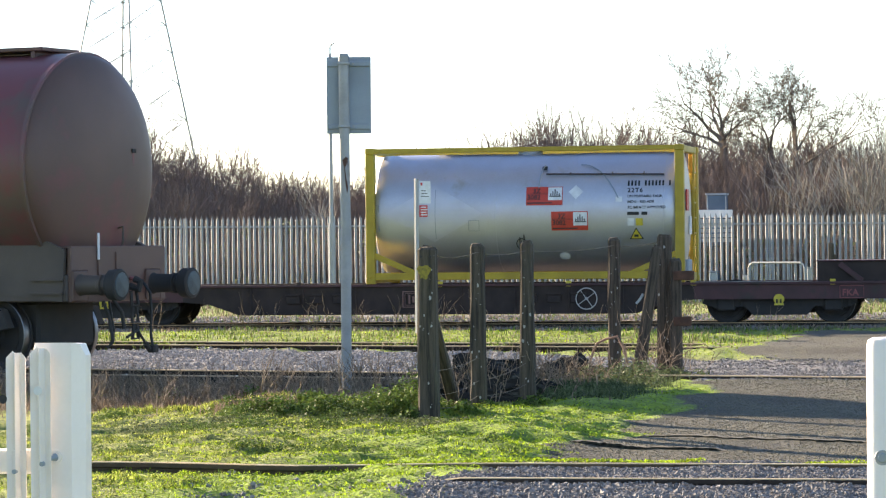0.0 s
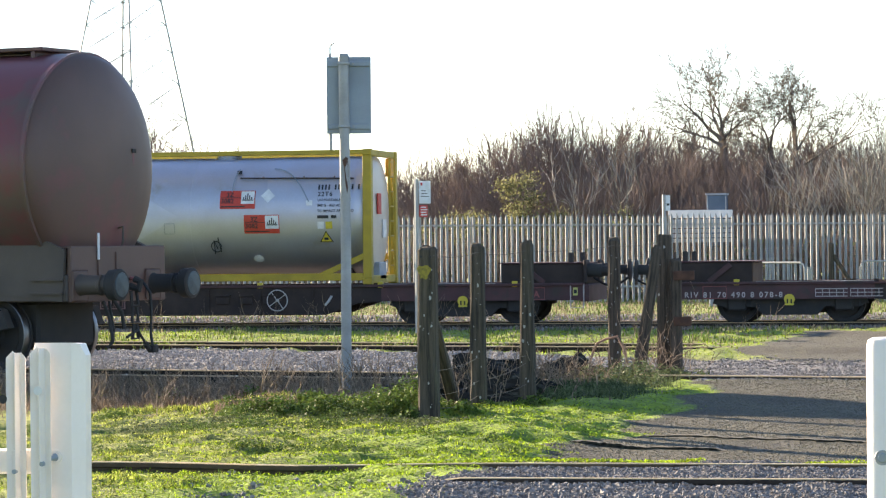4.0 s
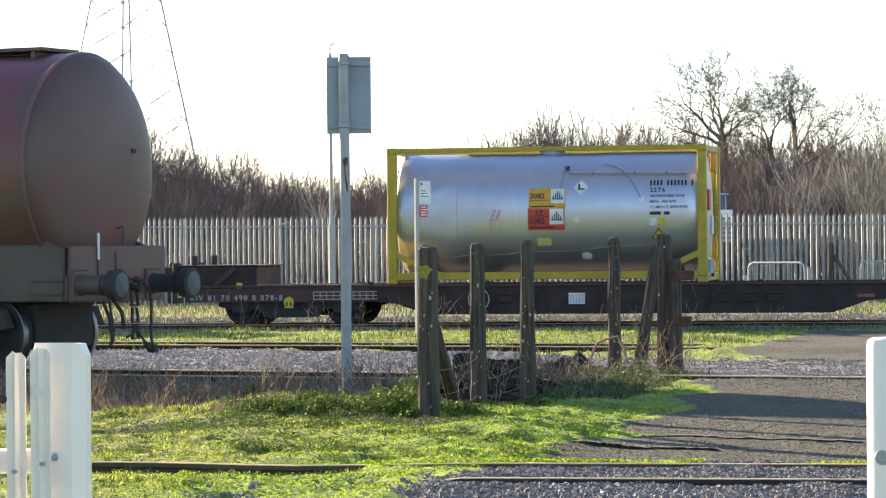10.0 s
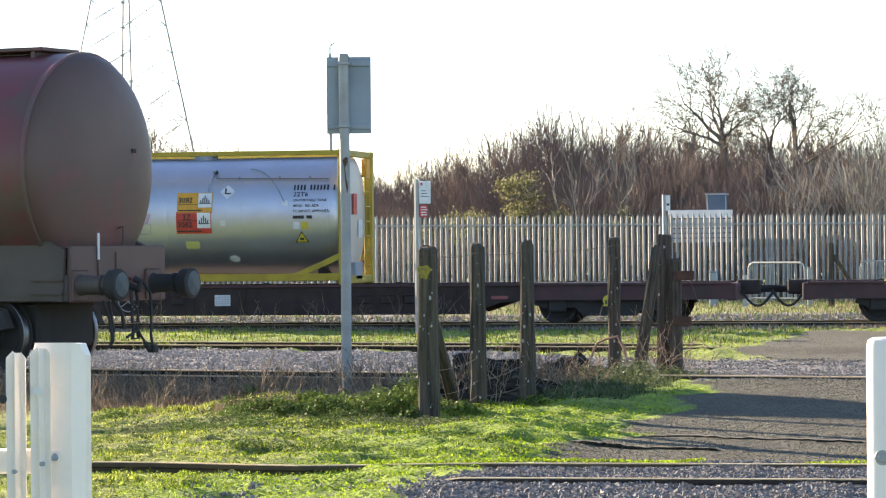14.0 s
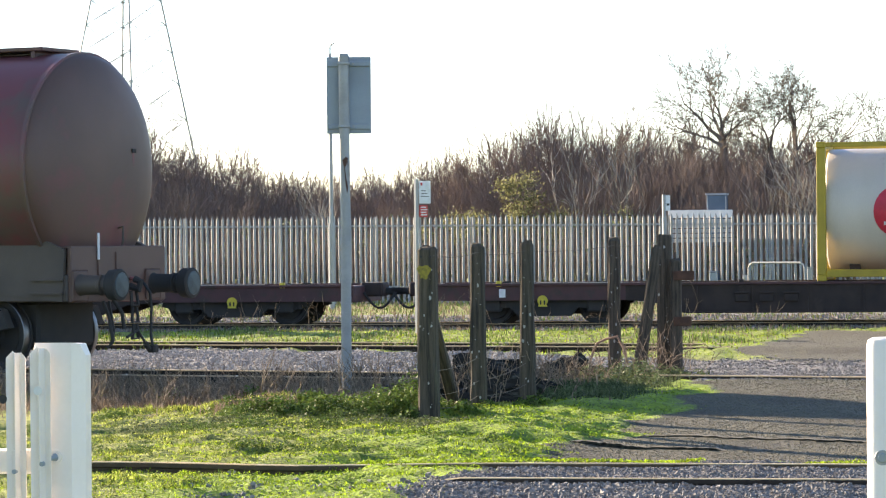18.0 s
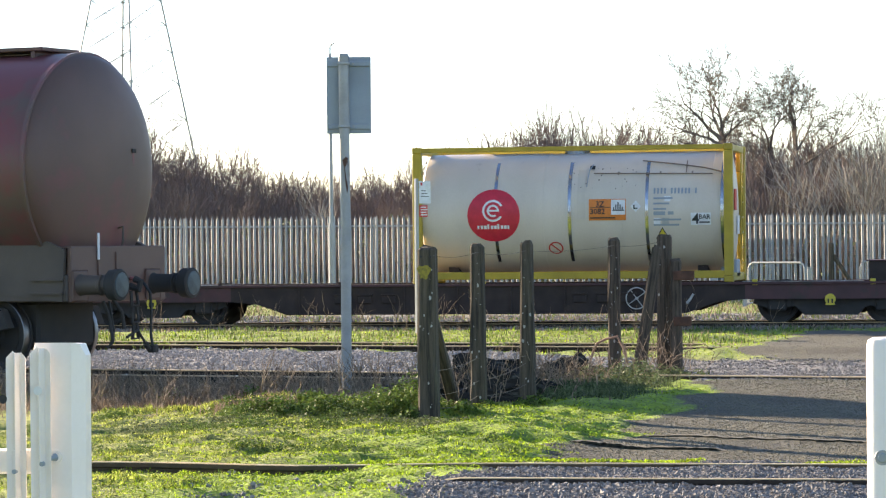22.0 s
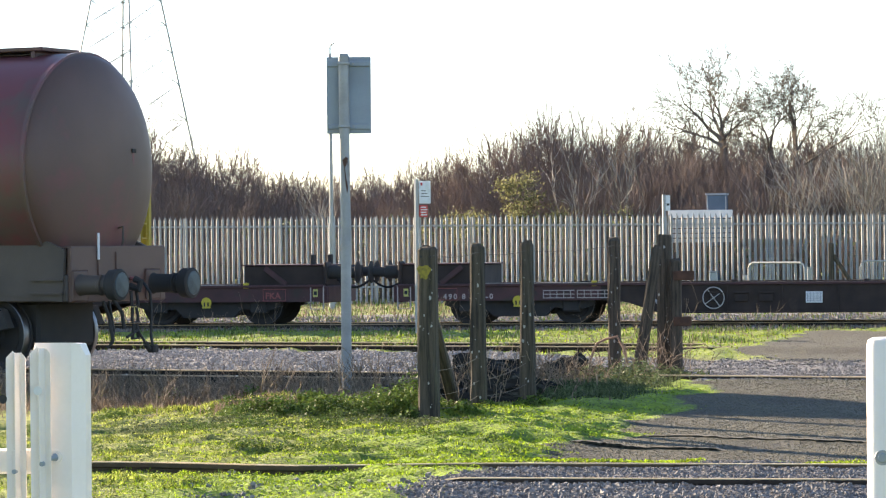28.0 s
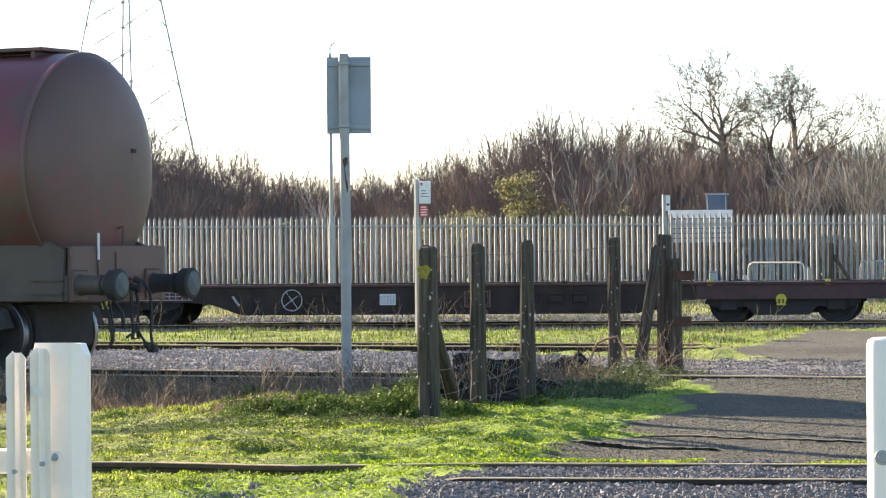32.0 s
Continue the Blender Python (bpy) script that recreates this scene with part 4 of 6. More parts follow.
# ---- standing tank wagon ----
def tank_wagon():
    """x towards the end with the visible buffers, origin between its buffer heads at rail level."""
    w = thing("tank_wagon", pose(-10.89, 37.51, 0, 0, 0, -15.5), "parked red tank wagon with brown grime and oily buffers", "tank wagon")
    R, Z, E = 1.39, 2.487, -1.0
    L = 12.6
    prof = [(E - L, 0.3), (E - L + 0.02, R - 0.05), (E - L + 0.3, R), (E - 0.02, R), (E, R - 0.006)]
    smooth(part("barrel", lathe(prof, "x", 96), TANK_RED, w, "faded red barrel")).matrix_basis = pose(0, 0, Z)
    dish = [(E, R - 0.008), (E + 0.07, R - 0.03), (E + 0.14, R - 0.10), (E + 0.20, R - 0.22), (E + 0.26, R - 0.42), (E + 0.31, R - 0.70), (E + 0.34, R - 1.0), (E + 0.35, 0.1)]
    smooth(part("dished_end", lathe([(E - 0.05, R - 0.03)] + dish, "x", 96), TANK_DIRT, w, "grimy brown dished end"), 1.0).matrix_basis = pose(0, 0, Z)
    smooth(part("end_seam", lathe([(E - 0.035, R - 0.01), (E - 0.03, R + 0.012), (E + 0.02, R + 0.012), (E + 0.03, R - 0.02)], "x", 96), TANK_RED, w, "raised red welded seam")).matrix_basis = pose(0, 0, Z)
    for x in (-3.6, -6.4, -9.2):
        smooth(part("barrel_band", lathe([(x - 0.04, R - 0.01), (x - 0.035, R + 0.012), (x + 0.035, R + 0.012), (x + 0.04, R - 0.01)], "x", 72), TANK_DIRT, w)).matrix_basis = pose(0, 0, Z)
    part("walkway", B(-6.8, -1.35, -0.42, 0.42, Z + R + 0.02, Z + R + 0.07, 0.01), TANK_DIRT, w, "grimy roof walkway")
    for x in (-1.5, -2.8, -4.1, -5.4):
        part("walkway_stay", B(x - 0.03, x + 0.03, -0.4, 0.4, Z + R - 0.08, Z + R + 0.02, 0.005), TANK_DIRT, w)
    part("end_plate", B(E + 0.26, E + 0.325, 0.53, 0.59, 2.50, 2.70, 0.008), TANK_RED, w, "small red tag plate")
    part("plate_stud", B(E + 0.325, E + 0.34, 0.515, 0.605, 2.665, 2.715, 0.004), BLACK, w)
    part("handrail", rods([(E + 0.22, 0.25, 1.72), (E + 0.36, 0.25, 1.76), (E + 0.36, 0.25, 1.58), (E + 0.30, 0.25, 1.44)], 0.016, 6), TANK_DARK, w)
    # frame
    for s in (-1, 1):
        part("solebar", B(-13.2, -0.64, s * 0.95 - 0.05, s * 0.95 + 0.05, 0.86, 1.18, 0.015), TANK_DARK, w)
        part("cradle", prism([(-3.6, 1.0), (-1.6, 0.95), (-0.70, 0.86), (-0.67, 1.48), (-1.0, 1.62), (-1.7, 1.60), (-3.6, 1.30)], s * 0.985 - 0.03, s * 0.985 + 0.03), TANK_DARK, w)
        for k in range(2):
            part("step_rib", B(-1.15, -0.68, s * 1.035 - 0.02, s * 1.035 + 0.05, 0.95 + 0.16 * k, 0.975 + 0.16 * k), TANK_DARK, w)
    part("headstock", B(-0.66, -0.60, -0.97, 1.16, 0.85, 1.52, 0.012), TANK_DIRT, w, "grimy brown buffer beam")
    for y in (-0.38, 0.02):
        part("headstock_rib", B(-0.60, -0.585, y - 0.012, y + 0.012, 1.05, 1.45), TANK_DIRT, w)
    part("top_plate", B(-1.3, -0.605, -0.96, 1.15, 1.50, 1.525, 0.005), TANK_DIRT, w)
    part("lamp_iron", B(-0.595, -0.575, -0.41, -0.375, 1.36, 1.68, 0.004), WHITE_SIGN, w, "white lamp bracket")
    for y in (-0.80, 0.845):
        part("buffer_base", B(-0.60, -0.575, y - 0.17, y + 0.17, 0.86, 1.24, 0.02), TANK_DIRT, w)
        smooth(part("buffer_casing", lathe([(-0.58, 0.135), (-0.55, 0.118), (-0.30, 0.112), (-0.29, 0.125), (-0.25, 0.125), (-0.24, 0.10), (-0.12, 0.10)], "x", 32), TANK_DARK if y < 0 else BLACK, w)).matrix_basis = pose(0, y, 1.06)
        smooth(part("buffer_head", lathe([(-0.17, 0.10), (-0.165, 0.155), (-0.145, 0.180), (-0.05, 0.188), (-0.022, 0.190), (-0.006, 0.175), (0.004, 0.12), (0.008, 0.02)], "x", 40), BLACK, w, "black greasy buffer head")).matrix_basis = pose(0, y, 1.06)
        smooth(part("contact_face", lathe([(-0.004, 0.150), (0.006, 0.142), (0.011, 0.09), (0.013, 0.01)], "x", 32), BUFFER, w, "worn blue-grey contact face")).matrix_basis = pose(0, y, 1.06)
    part("draw_hook", rods([(-0.6, 0, 1.03), (-0.38, 0, 1.03), (-0.26, 0, 1.0), (-0.24, 0, 1.09), (-0.32, 0, 1.12)], 0.045, 8), BLACK, w)
    for k in range(3):
        part("coupling_link", rods([(-0.34 + 0.02 * k, -0.06, 0.98 - 0.2 * k), (-0.32, -0.07, 0.80 - 0.2 * k), (-0.32, 0.07, 0.80 - 0.2 * k), (-0.34, 0.06, 0.98 - 0.2 * k)], 0.022, 6), BLACK, w)
    part("coupling_screw", rods([(-0.33, -0.18, 0.42), (-0.30, 0.02, 0.50), (-0.30, 0.24, 0.30)], 0.017, 8), BLACK, w)
    part("coupling_weight", rod(bmesh.new(), (-0.30, 0.20, 0.335), (-0.30, 0.28, 0.26), 0.035, 0.03, 10), BLACK, w)
    part("brake_hose", rods([(-0.56, 0.33, 1.12), (-0.40, 0.34, 1.06), (-0.33, 0.36, 0.95), (-0.32, 0.37, 0.75), (-0.33, 0.37, 0.45), (-0.30, 0.36, 0.30)], 0.019, 8), RUBBER, w, "hanging black brake hose")
    part("hose_cock", rods([(-0.58, 0.31, 1.13), (-0.44, 0.33, 1.08)], 0.026, 8), RED_FADED, w, "red hose cock")
    part("hose_end", B(-0.36, -0.24, 0.31, 0.42, 0.22, 0.32, 0.02), BLACK, w)
    part("brake_rigging", rods([(-0.56, -0.34, 0.86), (-0.50, -0.30, 0.66), (-0.44, -0.32, 0.40), (-0.48, -0.30, 0.34)], 0.022, 8), BLACK, w)
    part("brake_rigging", rods([(-0.56, -0.14, 0.90), (-0.42, -0.14, 0.72), (-0.40, -0.12, 0.52)], 0.024, 8), BLACK, w)
    part("hose_hanger", rods([(-0.55, -0.22, 0.86), (-0.50, -0.20, 0.50), (-0.46, -0.28, 0.36), (-0.50, -0.36, 0.30)], 0.016, 8), RUBBER, w)
    part("brake_beam", B(-2.35, -1.30, -0.62, 0.62, 0.30, 0.86, 0.04), BLACK, w)
    for x in (-1.83, -3.65, -10.3, -12.1):
        ax = smooth(part("wheelset", lathe([(-1.05, 0.06), (-1.03, 0.075), (1.03, 0.075), (1.05, 0.06)], "y", 16), BLACK, w))
        ax.matrix_basis = pose(x, 0, 0.46)
        for s in (-1, 1):
            wh = smooth(part("wheel", lathe([(-0.068, 0.10), (-0.03, 0.15), (-0.025, 0.35), (-0.06, 0.38), (-0.065, 0.455), (0.05, 0.46), (0.055, 0.49), (0.068, 0.485), (0.068, 0.38), (0.03, 0.35), (0.03, 0.15), (0.068, 0.10)], "y", 48), BLACK, ax))
            wh.matrix_basis = pose(0, s * 0.75, 0, 0, 0, 0 if s < 0 else 180)
            ty = smooth(part("tyre", lathe([(-0.069, 0.450), (-0.066, 0.458), (-0.05, 0.462), (0.045, 0.462), (0.05, 0.43), (-0.05, 0.43)], "y", 48, True), WHEEL_RIM, ax, "bright worn tread"))
            ty.matrix_basis = pose(0, s * 0.75, 0, 0, 0, 0 if s < 0 else 180)
            part("axlebox", B(-0.16, 0.16, s * 1.0 - 0.12, s * 1.0 + 0.12, -0.16, 0.2, 0.03), BLACK, ax)
    for x0 in (-2.74, -11.2):
        for s in (-1, 1):
            part("bogie_frame", prism([(x0 - 1.3, 0.55), (x0 - 0.6, 0.40), (x0 - 0.4, 0.22), (x0 + 0.4, 0.22), (x0 + 0.6, 0.40), (x0 + 1.3, 0.55), (x0 + 1.2, 0.78), (x0 - 1.2, 0.78)], s * 1.0 - 0.07, s * 1.0 + 0.07), BLACK, w)
        part("bolster", B(x0 - 0.25, x0 + 0.25, -1.0, 1.0, 0.55, 0.9, 0.02), BLACK, w)
    return w


tank_wagon()


# ---- signs and poles ----
def back_sign():
    s = thing("road_sign", pose(-7.765, 34.0, -0.10, 0, 0, 10), "grey back of a tall rectangular sign on a pole", "road sign")
    smooth(part("pole", rods([(0, 0, 0), (0.008, 0, 1.5), (0, 0, 3.64)], 0.056, 14), POLE_GREY, s, "grey pole with a rust stain"))
    part("pole_cap", rod(bmesh.new(), (0, 0, 3.64), (0, 0, 3.67), 0.06, 0.05, 14), POLE_GREY, s)
    part("panel", B(-0.19, 0.29, 0.085, 0.11, 2.81, 3.64, 0.006), SIGN_BACK, s, "flat blue-grey sign back")
    for z in (2.885, 3.565):
        part("channel", B(-0.185, 0.285, 0.06, 0.086, z - 0.03, z + 0.03, 0.006), SIGN_BACK, s)
        part("clamp", B(-0.064, 0.064, -0.062, 0.07, z - 0.014, z + 0.014, 0.005), GALV, s, "bright clamp band")
        part("clamp_bolt", rod(bmesh.new(), (0.10, 0.03, z), (0.10, 0.07, z), 0.014, n=8), GALV, s)
    part("rust_stain", bend2([(-0.02, 2.52), (0.02, 2.56), (0.045, 2.54), (0.05, 2.40), (0.045, 2.22), (0.03, 2.16), (0.015, 2.24), (0.0, 2.44)], 0.058), RUST, s, "brown rust stain")
    return s


def bend2(pts, r):
    bm = bmesh.new()
    bm.faces.new([bm.verts.new((r * math.sin(x / r), -r * math.cos(x / r) - 0.002, z)) for x, z in pts])
    return bm


back_sign()
lamp_column = thing("lamp_column", pose(-18.62, 80.0, -0.1), "slender pale grey lamp column with a short bracket", "lamp column")
smooth(part("base_tube", rod(bmesh.new(), (0, 0, 0), (0, 0, 2.2), 0.075, n=14), GALV, lamp_column))
smooth(part("shaft", rod(bmesh.new(), (0, 0, 2.2), (0, 0, 6.5), 0.05, 0.035, n=12), GALV, lamp_column))
part("bracket", rods([(0, 0, 6.45), (0, 0, 6.68), (0.05, 0, 6.74), (0.12, 0, 6.76)], 0.02, 6), GALV, lamp_column)
part("access_door", B(-0.035, 0.035, -0.08, -0.072, 0.5, 0.9, 0.004), POLE_GREY, lamp_column)

notice = thing("warning_sign", pose(-11.49, 56.0, -0.1, 0, 0, 48), "white and red warning notice on a thin post", "sign")
part("post", B(-0.032, 0.032, -0.03, 0.03, 0, 2.78, 0.006), GALV, notice)
part("white_panel", B(0.035, 0.285, -0.045, -0.03, 2.34, 2.74, 0.004), WHITE_SIGN, notice, "white upper panel")
part("red_panel", B(0.035, 0.215, -0.045, -0.03, 2.10, 2.31, 0.004), RED_SIGN, notice, "red lower panel")
g = bmesh.new()
for k in range(3):
    box(g, 0.07, 0.24 - 0.03 * k, -0.048, -0.0455, 2.46 + 0.05 * k, 2.472 + 0.05 * k)
part("notice_print", g, INK, notice)
part("notice_mark", B(0.06, 0.10, -0.048, -0.0455, 2.66, 2.71), RED_SIGN, notice)
g = bmesh.new()
for k in range(4):
    box(g, 0.06, 0.20 - 0.02 * (k % 2), -0.048, -0.0455, 2.13 + 0.045 * k, 2.15 + 0.045 * k)
part("notice_print", g, WHITE_SIGN, notice)


# ---- timber fence posts ----
def timber_post(name, x, y, z0, w, d, h, lean, label, group="old timber fence posts", turn=0, taper=0.86, top=0.02):
    p = thing(name, pose(x, y, z0, lean[1], lean[0], turn), label, "fence post", group)
    bm = bmesh.new()
    rows = 7
    rings = []
    r = random.Random(int((x * 7 + y * 13) * 100))
    for i in range(rows + 1):
        f = i / rows
        s = 1 - (1 - taper) * f
        if i == rows:
            s *= 0.82
        zz = -0.25 + (h + 0.25) * f
        rings.append([bm.verts.new((sx * w / 2 * s + r.uniform(-1, 1) * 0.006, sy * d / 2 * s + r.uniform(-1, 1) * 0.006, zz if i < rows else h + top * r.uniform(-1, 1))) for sx, sy in ((-1, -0.7), (-0.7, -1), (0.7, -1), (1, -0.7), (1, 0.7), (0.7, 1), (-0.7, 1), (-1, 0.7))])
        if i == rows - 1:
            for v in rings[-1]:
                v.co.z = h - 0.03
    for A, C in zip(rings, rings[1:]):
        for k in range(8):
            bm.faces.new((A[k], A[(k + 1) % 8], C[(k + 1) % 8], C[k]))
    bm.faces.new(rings[-1])
    part("shaft", bm, WOOD, p)
    spots = bmesh.new()
    for _ in range(15):
        z = r.uniform(0.1, h * 0.92)
        u = r.uniform(-0.4, 0.4) * w * 0.8
        rad = 0.003 + 0.012 * r.random() ** 2.2
        sc = 1 - (1 - taper) * (z + 0.25) / (h + 0.25)
        c = [spots.verts.new((u + rad * math.cos(a) * r.uniform(0.7, 1.2), -d / 2 * sc - 0.008, z + 1.5 * rad * math.sin(a) * r.uniform(0.7, 1.2))) for a in (0, 1, 2.1, 3.1, 4.2, 5.2)]
        spots.faces.new(c[::-1])
    if group.startswith("old"):
        ob = part("lichen", spots, LICHEN, p)
        ob["kind"] = "stuff"
    else:
        spots.free()
    return p


p1 = timber_post("timber_post", -5.77, 28.6, -0.08, 0.185, 0.17, 1.56, (0, 0), "thick weathered timber post with a yellow lichen patch")
g = bmesh.new()
c = [(-0.045 + 0.055 * math.cos(a) * (1 + 0.3 * math.sin(3 * a) + 0.15 * math.sin(7 * a)), 1.33 + 0.078 * math.sin(a) * (1 + 0.25 * math.cos(2 * a) + 0.12 * math.cos(5 * a))) for a in [k * math.tau / 18 for k in range(18)]]
g.faces.new([g.verts.new((x + 0.03, -0.092, z)) for x, z in c])
part("lichen_patch", g, LICHEN_YELLOW, p1, "yellow lichen patch")
for x in (-0.045, 0.04):
    part("bolt_hole", rod(bmesh.new(), (x, -0.083, 1.47), (x, -0.07, 1.47), 0.012, n=8), BLACK, p1)
timber_post("brace_post", -5.74, 29.75, -0.08, 0.115, 0.10, 1.42, (-3.5, 43), "leaning timber brace behind a thick post", "timber braces")
timber_post("timber_post", -5.61, 30.2, -0.08, 0.155, 0.14, 1.58, (0, 0), "weathered square timber fence post with lichen", taper=0.74)
timber_post("timber_post", -5.32, 31.3, -0.08, 0.160, 0.145, 1.60, (0, 0), "weathered square timber fence post with pale spots", taper=0.66)
timber_post("timber_post", -5.68, 39.9, -0.08, 0.160, 0.15, 1.64, (0, 0), "weathered dark timber fence post near the weeds", taper=0.84)
timber_post("brace_post", -5.25, 38.95, -0.08, 0.17, 0.10, 1.56, (8.6, 0), "dark timber brace leaning on a gate post", "timber braces", taper=0.62)
timber_post("timber_post", -4.99, 39.45, -0.08, 0.20, 0.18, 1.68, (0, 0), "stout timber gate post with a leaning brace", taper=0.84)
gate_post = timber_post("gate_post", -4.835, 39.3, -0.08, 0.155, 0.14, 1.37, (0, 0), "pale timber gate post with rusty hinge plates", "gate posts", taper=0.82)
for z in (0.62, 1.18):
    part("hinge_plate", B(-0.02, 0.24 if z > 1 else 0.20, -0.09, -0.06, z - 0.06, z + 0.055, 0.008), RUST, gate_post, "rusty hinge plate")


def wire(pts, sag, label):
    out = []
    for a, b in zip(pts, pts[1:]):
        a, b = Vector(a), Vector(b)
        for k in range(6):
            f = k / 6
            p = a.lerp(b, f)
            p.z -= sag * 4 * f * (1 - f)
            out.append(p)
    out.append(Vector(pts[-1]))
    ob = new("fence_wire")
    tagged(ob, label, "wire", "slack fence wires")
    part("strand", rods(out, 0.0030, 4), WIRE, ob)


wire([(-5.70, 28.5, 1.40), (-5.60, 30.1, 1.42), (-5.32, 31.2, 1.43), (-5.68, 39.8, 1.47), (-5.0, 39.34, 1.52)], 0.03, "slack top wire between the timber posts")
wire([(-5.68, 28.6, 0.36), (-5.60, 30.1, 0.42), (-5.32, 31.2, 0.40)], 0.02, "slack lower wire between the timber posts")
wire([(-5.68, 28.6, 0.14), (-5.60, 30.1, 0.20), (-5.32, 31.2, 0.33)], 0.03, "sagging low wire between the timber posts")
wire([(-5.66, 28.6, 0.02), (-5.60, 30.1, 0.06), (-5.32, 31.2, 0.12)], 0.03, "ground wire between the timber posts")

# ---- heap of old sleepers ----
heap = [(-6.10, 33.3, 0.20, 8, 3, 0.62, 1.0), (-6.30, 33.0, 0.04, -15, 5, 0.7, 1.0), (-6.0, 32.7, 0.03, 60, -5, 0.6, 0.9), (-5.80, 32.5, 0.06, 35, -9, 0.62, 0.9), (-5.72, 31.9, -0.05, 12, 4, 0.42, 0.8), (-5.98, 31.6, -0.06, -20, 6, 0.5, 0.7), (-6.95, 33.5, -0.06, 10, -3, 0.5, 0.7), (-5.52, 33.4, -0.03, -30, 5, 0.5, 0.7), (-5.66, 33.0, 0.05, 70, 8, 0.5, 0.8), (-6.55, 33.3, -0.03, 30, -3, 0.5, 0.8), (-5.95, 33.0, 0.12, -25, 8, 0.5, 0.9), (-6.22, 32.3, -0.05, 80, 5, 0.5, 0.8), (-5.86, 37.0, 0.07, 20, -16, 0.50, 0.95), (-5.66, 36.8, 0.02, -30, 8, 0.36, 0.9), (-6.2, 36.5, -0.02, 15, 5, 0.45, 0.7)]
for k, (x, y, z, rz, ry, ln, fat) in enumerate(heap):
    s = thing("old_sleeper", pose(x, y, z, rng.uniform(-25, 25), ry, rz), "broken black timber sleeper lying in a heap", "sleeper", "heap of old sleepers")
    bm = B(-ln / 2, ln / 2, -0.115 * fat, 0.115 * fat, -0.105 * fat, 0.105 * fat)
    bmesh.ops.subdivide_edges(bm, edges=bm.edges[:], cuts=5, use_grid_fill=True)
    for v in bm.verts:
        p = v.co.copy()
        rag = noise.noise(Vector((p.y * 14, p.z * 14, k * 3.7)))
        lump = noise.noise(Vector((p.x * 5, p.y * 7 + k, p.z * 7)))
        crag = noise.noise(Vector((p.x * 16, p.y * 22, p.z * 22 + k)))
        round_off = 1 - 0.16 * (abs(p.y) > 0.1 * fat) * (abs(p.z) > 0.09 * fat)
        v.co = Vector((p.x * (1 + 0.35 * rag) + 0.02 * crag, p.y * round_off * (1 + 0.5 * lump + 0.25 * crag), p.z * round_off * (1 + 0.5 * lump + 0.3 * crag)))
    part("timber", bm, SLEEPER, s)
slab = thing("concrete_slab", pose(-8.75, 33.3, -0.16, 4, -5, 12), "pale broken concrete slab half hidden in dry weeds", "slab")
part("block", B(-0.24, 0.24, -0.15, 0.15, -0.03, 0.05, 0.012), PALE_GREY, slab)
rod_thing = thing("bent_rod", pose(-5.72, 38.0, -0.05), "bent rusty iron rod sticking out of the heap", "rod")
part("bar", rods([(0.0, 0, 0.10), (0.05, 0, 0.26), (0.10, 0, 0.36), (0.20, 0, 0.41), (0.34, 0, 0.44), (0.42, 0, 0.30), (0.46, 0, 0.12)], 0.015, 6), ORANGE_RUST, rod_thing)


# ---- white railings by the crossing ----
def near_pale(parent, x0, x1, top):
    n = 5
    out = [(0, 0), (0.28, 0.016), (0.36, 0.016), (0.5, -0.012), (0.64, 0.016), (0.72, 0.016), (1, 0)]
    bm = bmesh.new()
    cols = []
    for u, dy in out:
        x = x0 + (x1 - x0) * u
        t = top - (0.018 if u in (0, 1) else 0.0) + (0.006 if u == 0.28 else 0)
        cols.append([bm.verts.new((x, dy, z)) for z in (-0.15, t)] + [bm.verts.new((x, dy + 0.004, z)) for z in (t, -0.15)])
    for A, C in zip(cols, cols[1:]):
        for k in range(4):
            bm.faces.new((A[k], C[k], C[(k + 1) % 4], A[(k + 1) % 4]))
    bm.faces.new(cols[0])
    bm.faces.new(cols[-1][::-1])
    bmesh.ops.recalc_face_normals(bm, faces=bm.faces)
    return part("pale", bm, WHITE, parent)


rail_l = thing("white_railing", pose(0, 11.0, 0), "white painted steel railing with a broad end post", "railing", "white crossing railings")
for k in range(5):
    x = -3.758 - 0.102 * k
    near_pale(rail_l, x, x + 0.073, 1.118 - 0.002 * k)
near_pale(rail_l, -3.658, -3.583, 1.135).location.y = -0.03
for z in (0.73, 0.12):
    part("cross_rail", B(-4.3, -3.662, 0.012, 0.047, z - 0.045, z + 0.045, 0.008), WHITE, rail_l)
post = bmesh.new()
plan = [(-3.675, 0.05, 0.042), (-3.655, 0.02, 0.0), (-3.522, 0.02, 0.0), (-3.497, 0.042, 0.004), (-3.480, 0.058, 0.046), (-3.480, 0.12, 0.046), (-3.497, 0.12, 0.004), (-3.675, 0.12, 0.042)]
foot, head = [post.verts.new((x, y, -0.15)) for x, y, _ in plan], [post.verts.new((x, y, 1.153 - c)) for x, y, c in plan]
for i in range(8):
    post.faces.new((foot[i], foot[(i + 1) % 8], head[(i + 1) % 8], head[i]))
post.faces.new(head)
part("end_post", post, WHITE, rail_l, "broad folded white end post")
for x, y, z in ((-3.725, -0.012, 0.695), (-3.613, -0.040, 0.725)):
    part("bolt", rod(bmesh.new(), (x, y - 0.006, z), (x, y + 0.012, z), 0.0085, n=10), SIGN_BACK, rail_l, "grey bolt head")
part("washer", rod(bmesh.new(), (-3.580, 0.010, 0.745), (-3.580, 0.024, 0.745), 0.022, 0.024, n=16), WHITE, rail_l)
part("post_bolt", rod(bmesh.new(), (-3.590, -0.012, 0.742), (-3.582, 0.012, 0.745), 0.006, 0.015, n=10), SIGN_BACK, rail_l, "grey cone bolt")
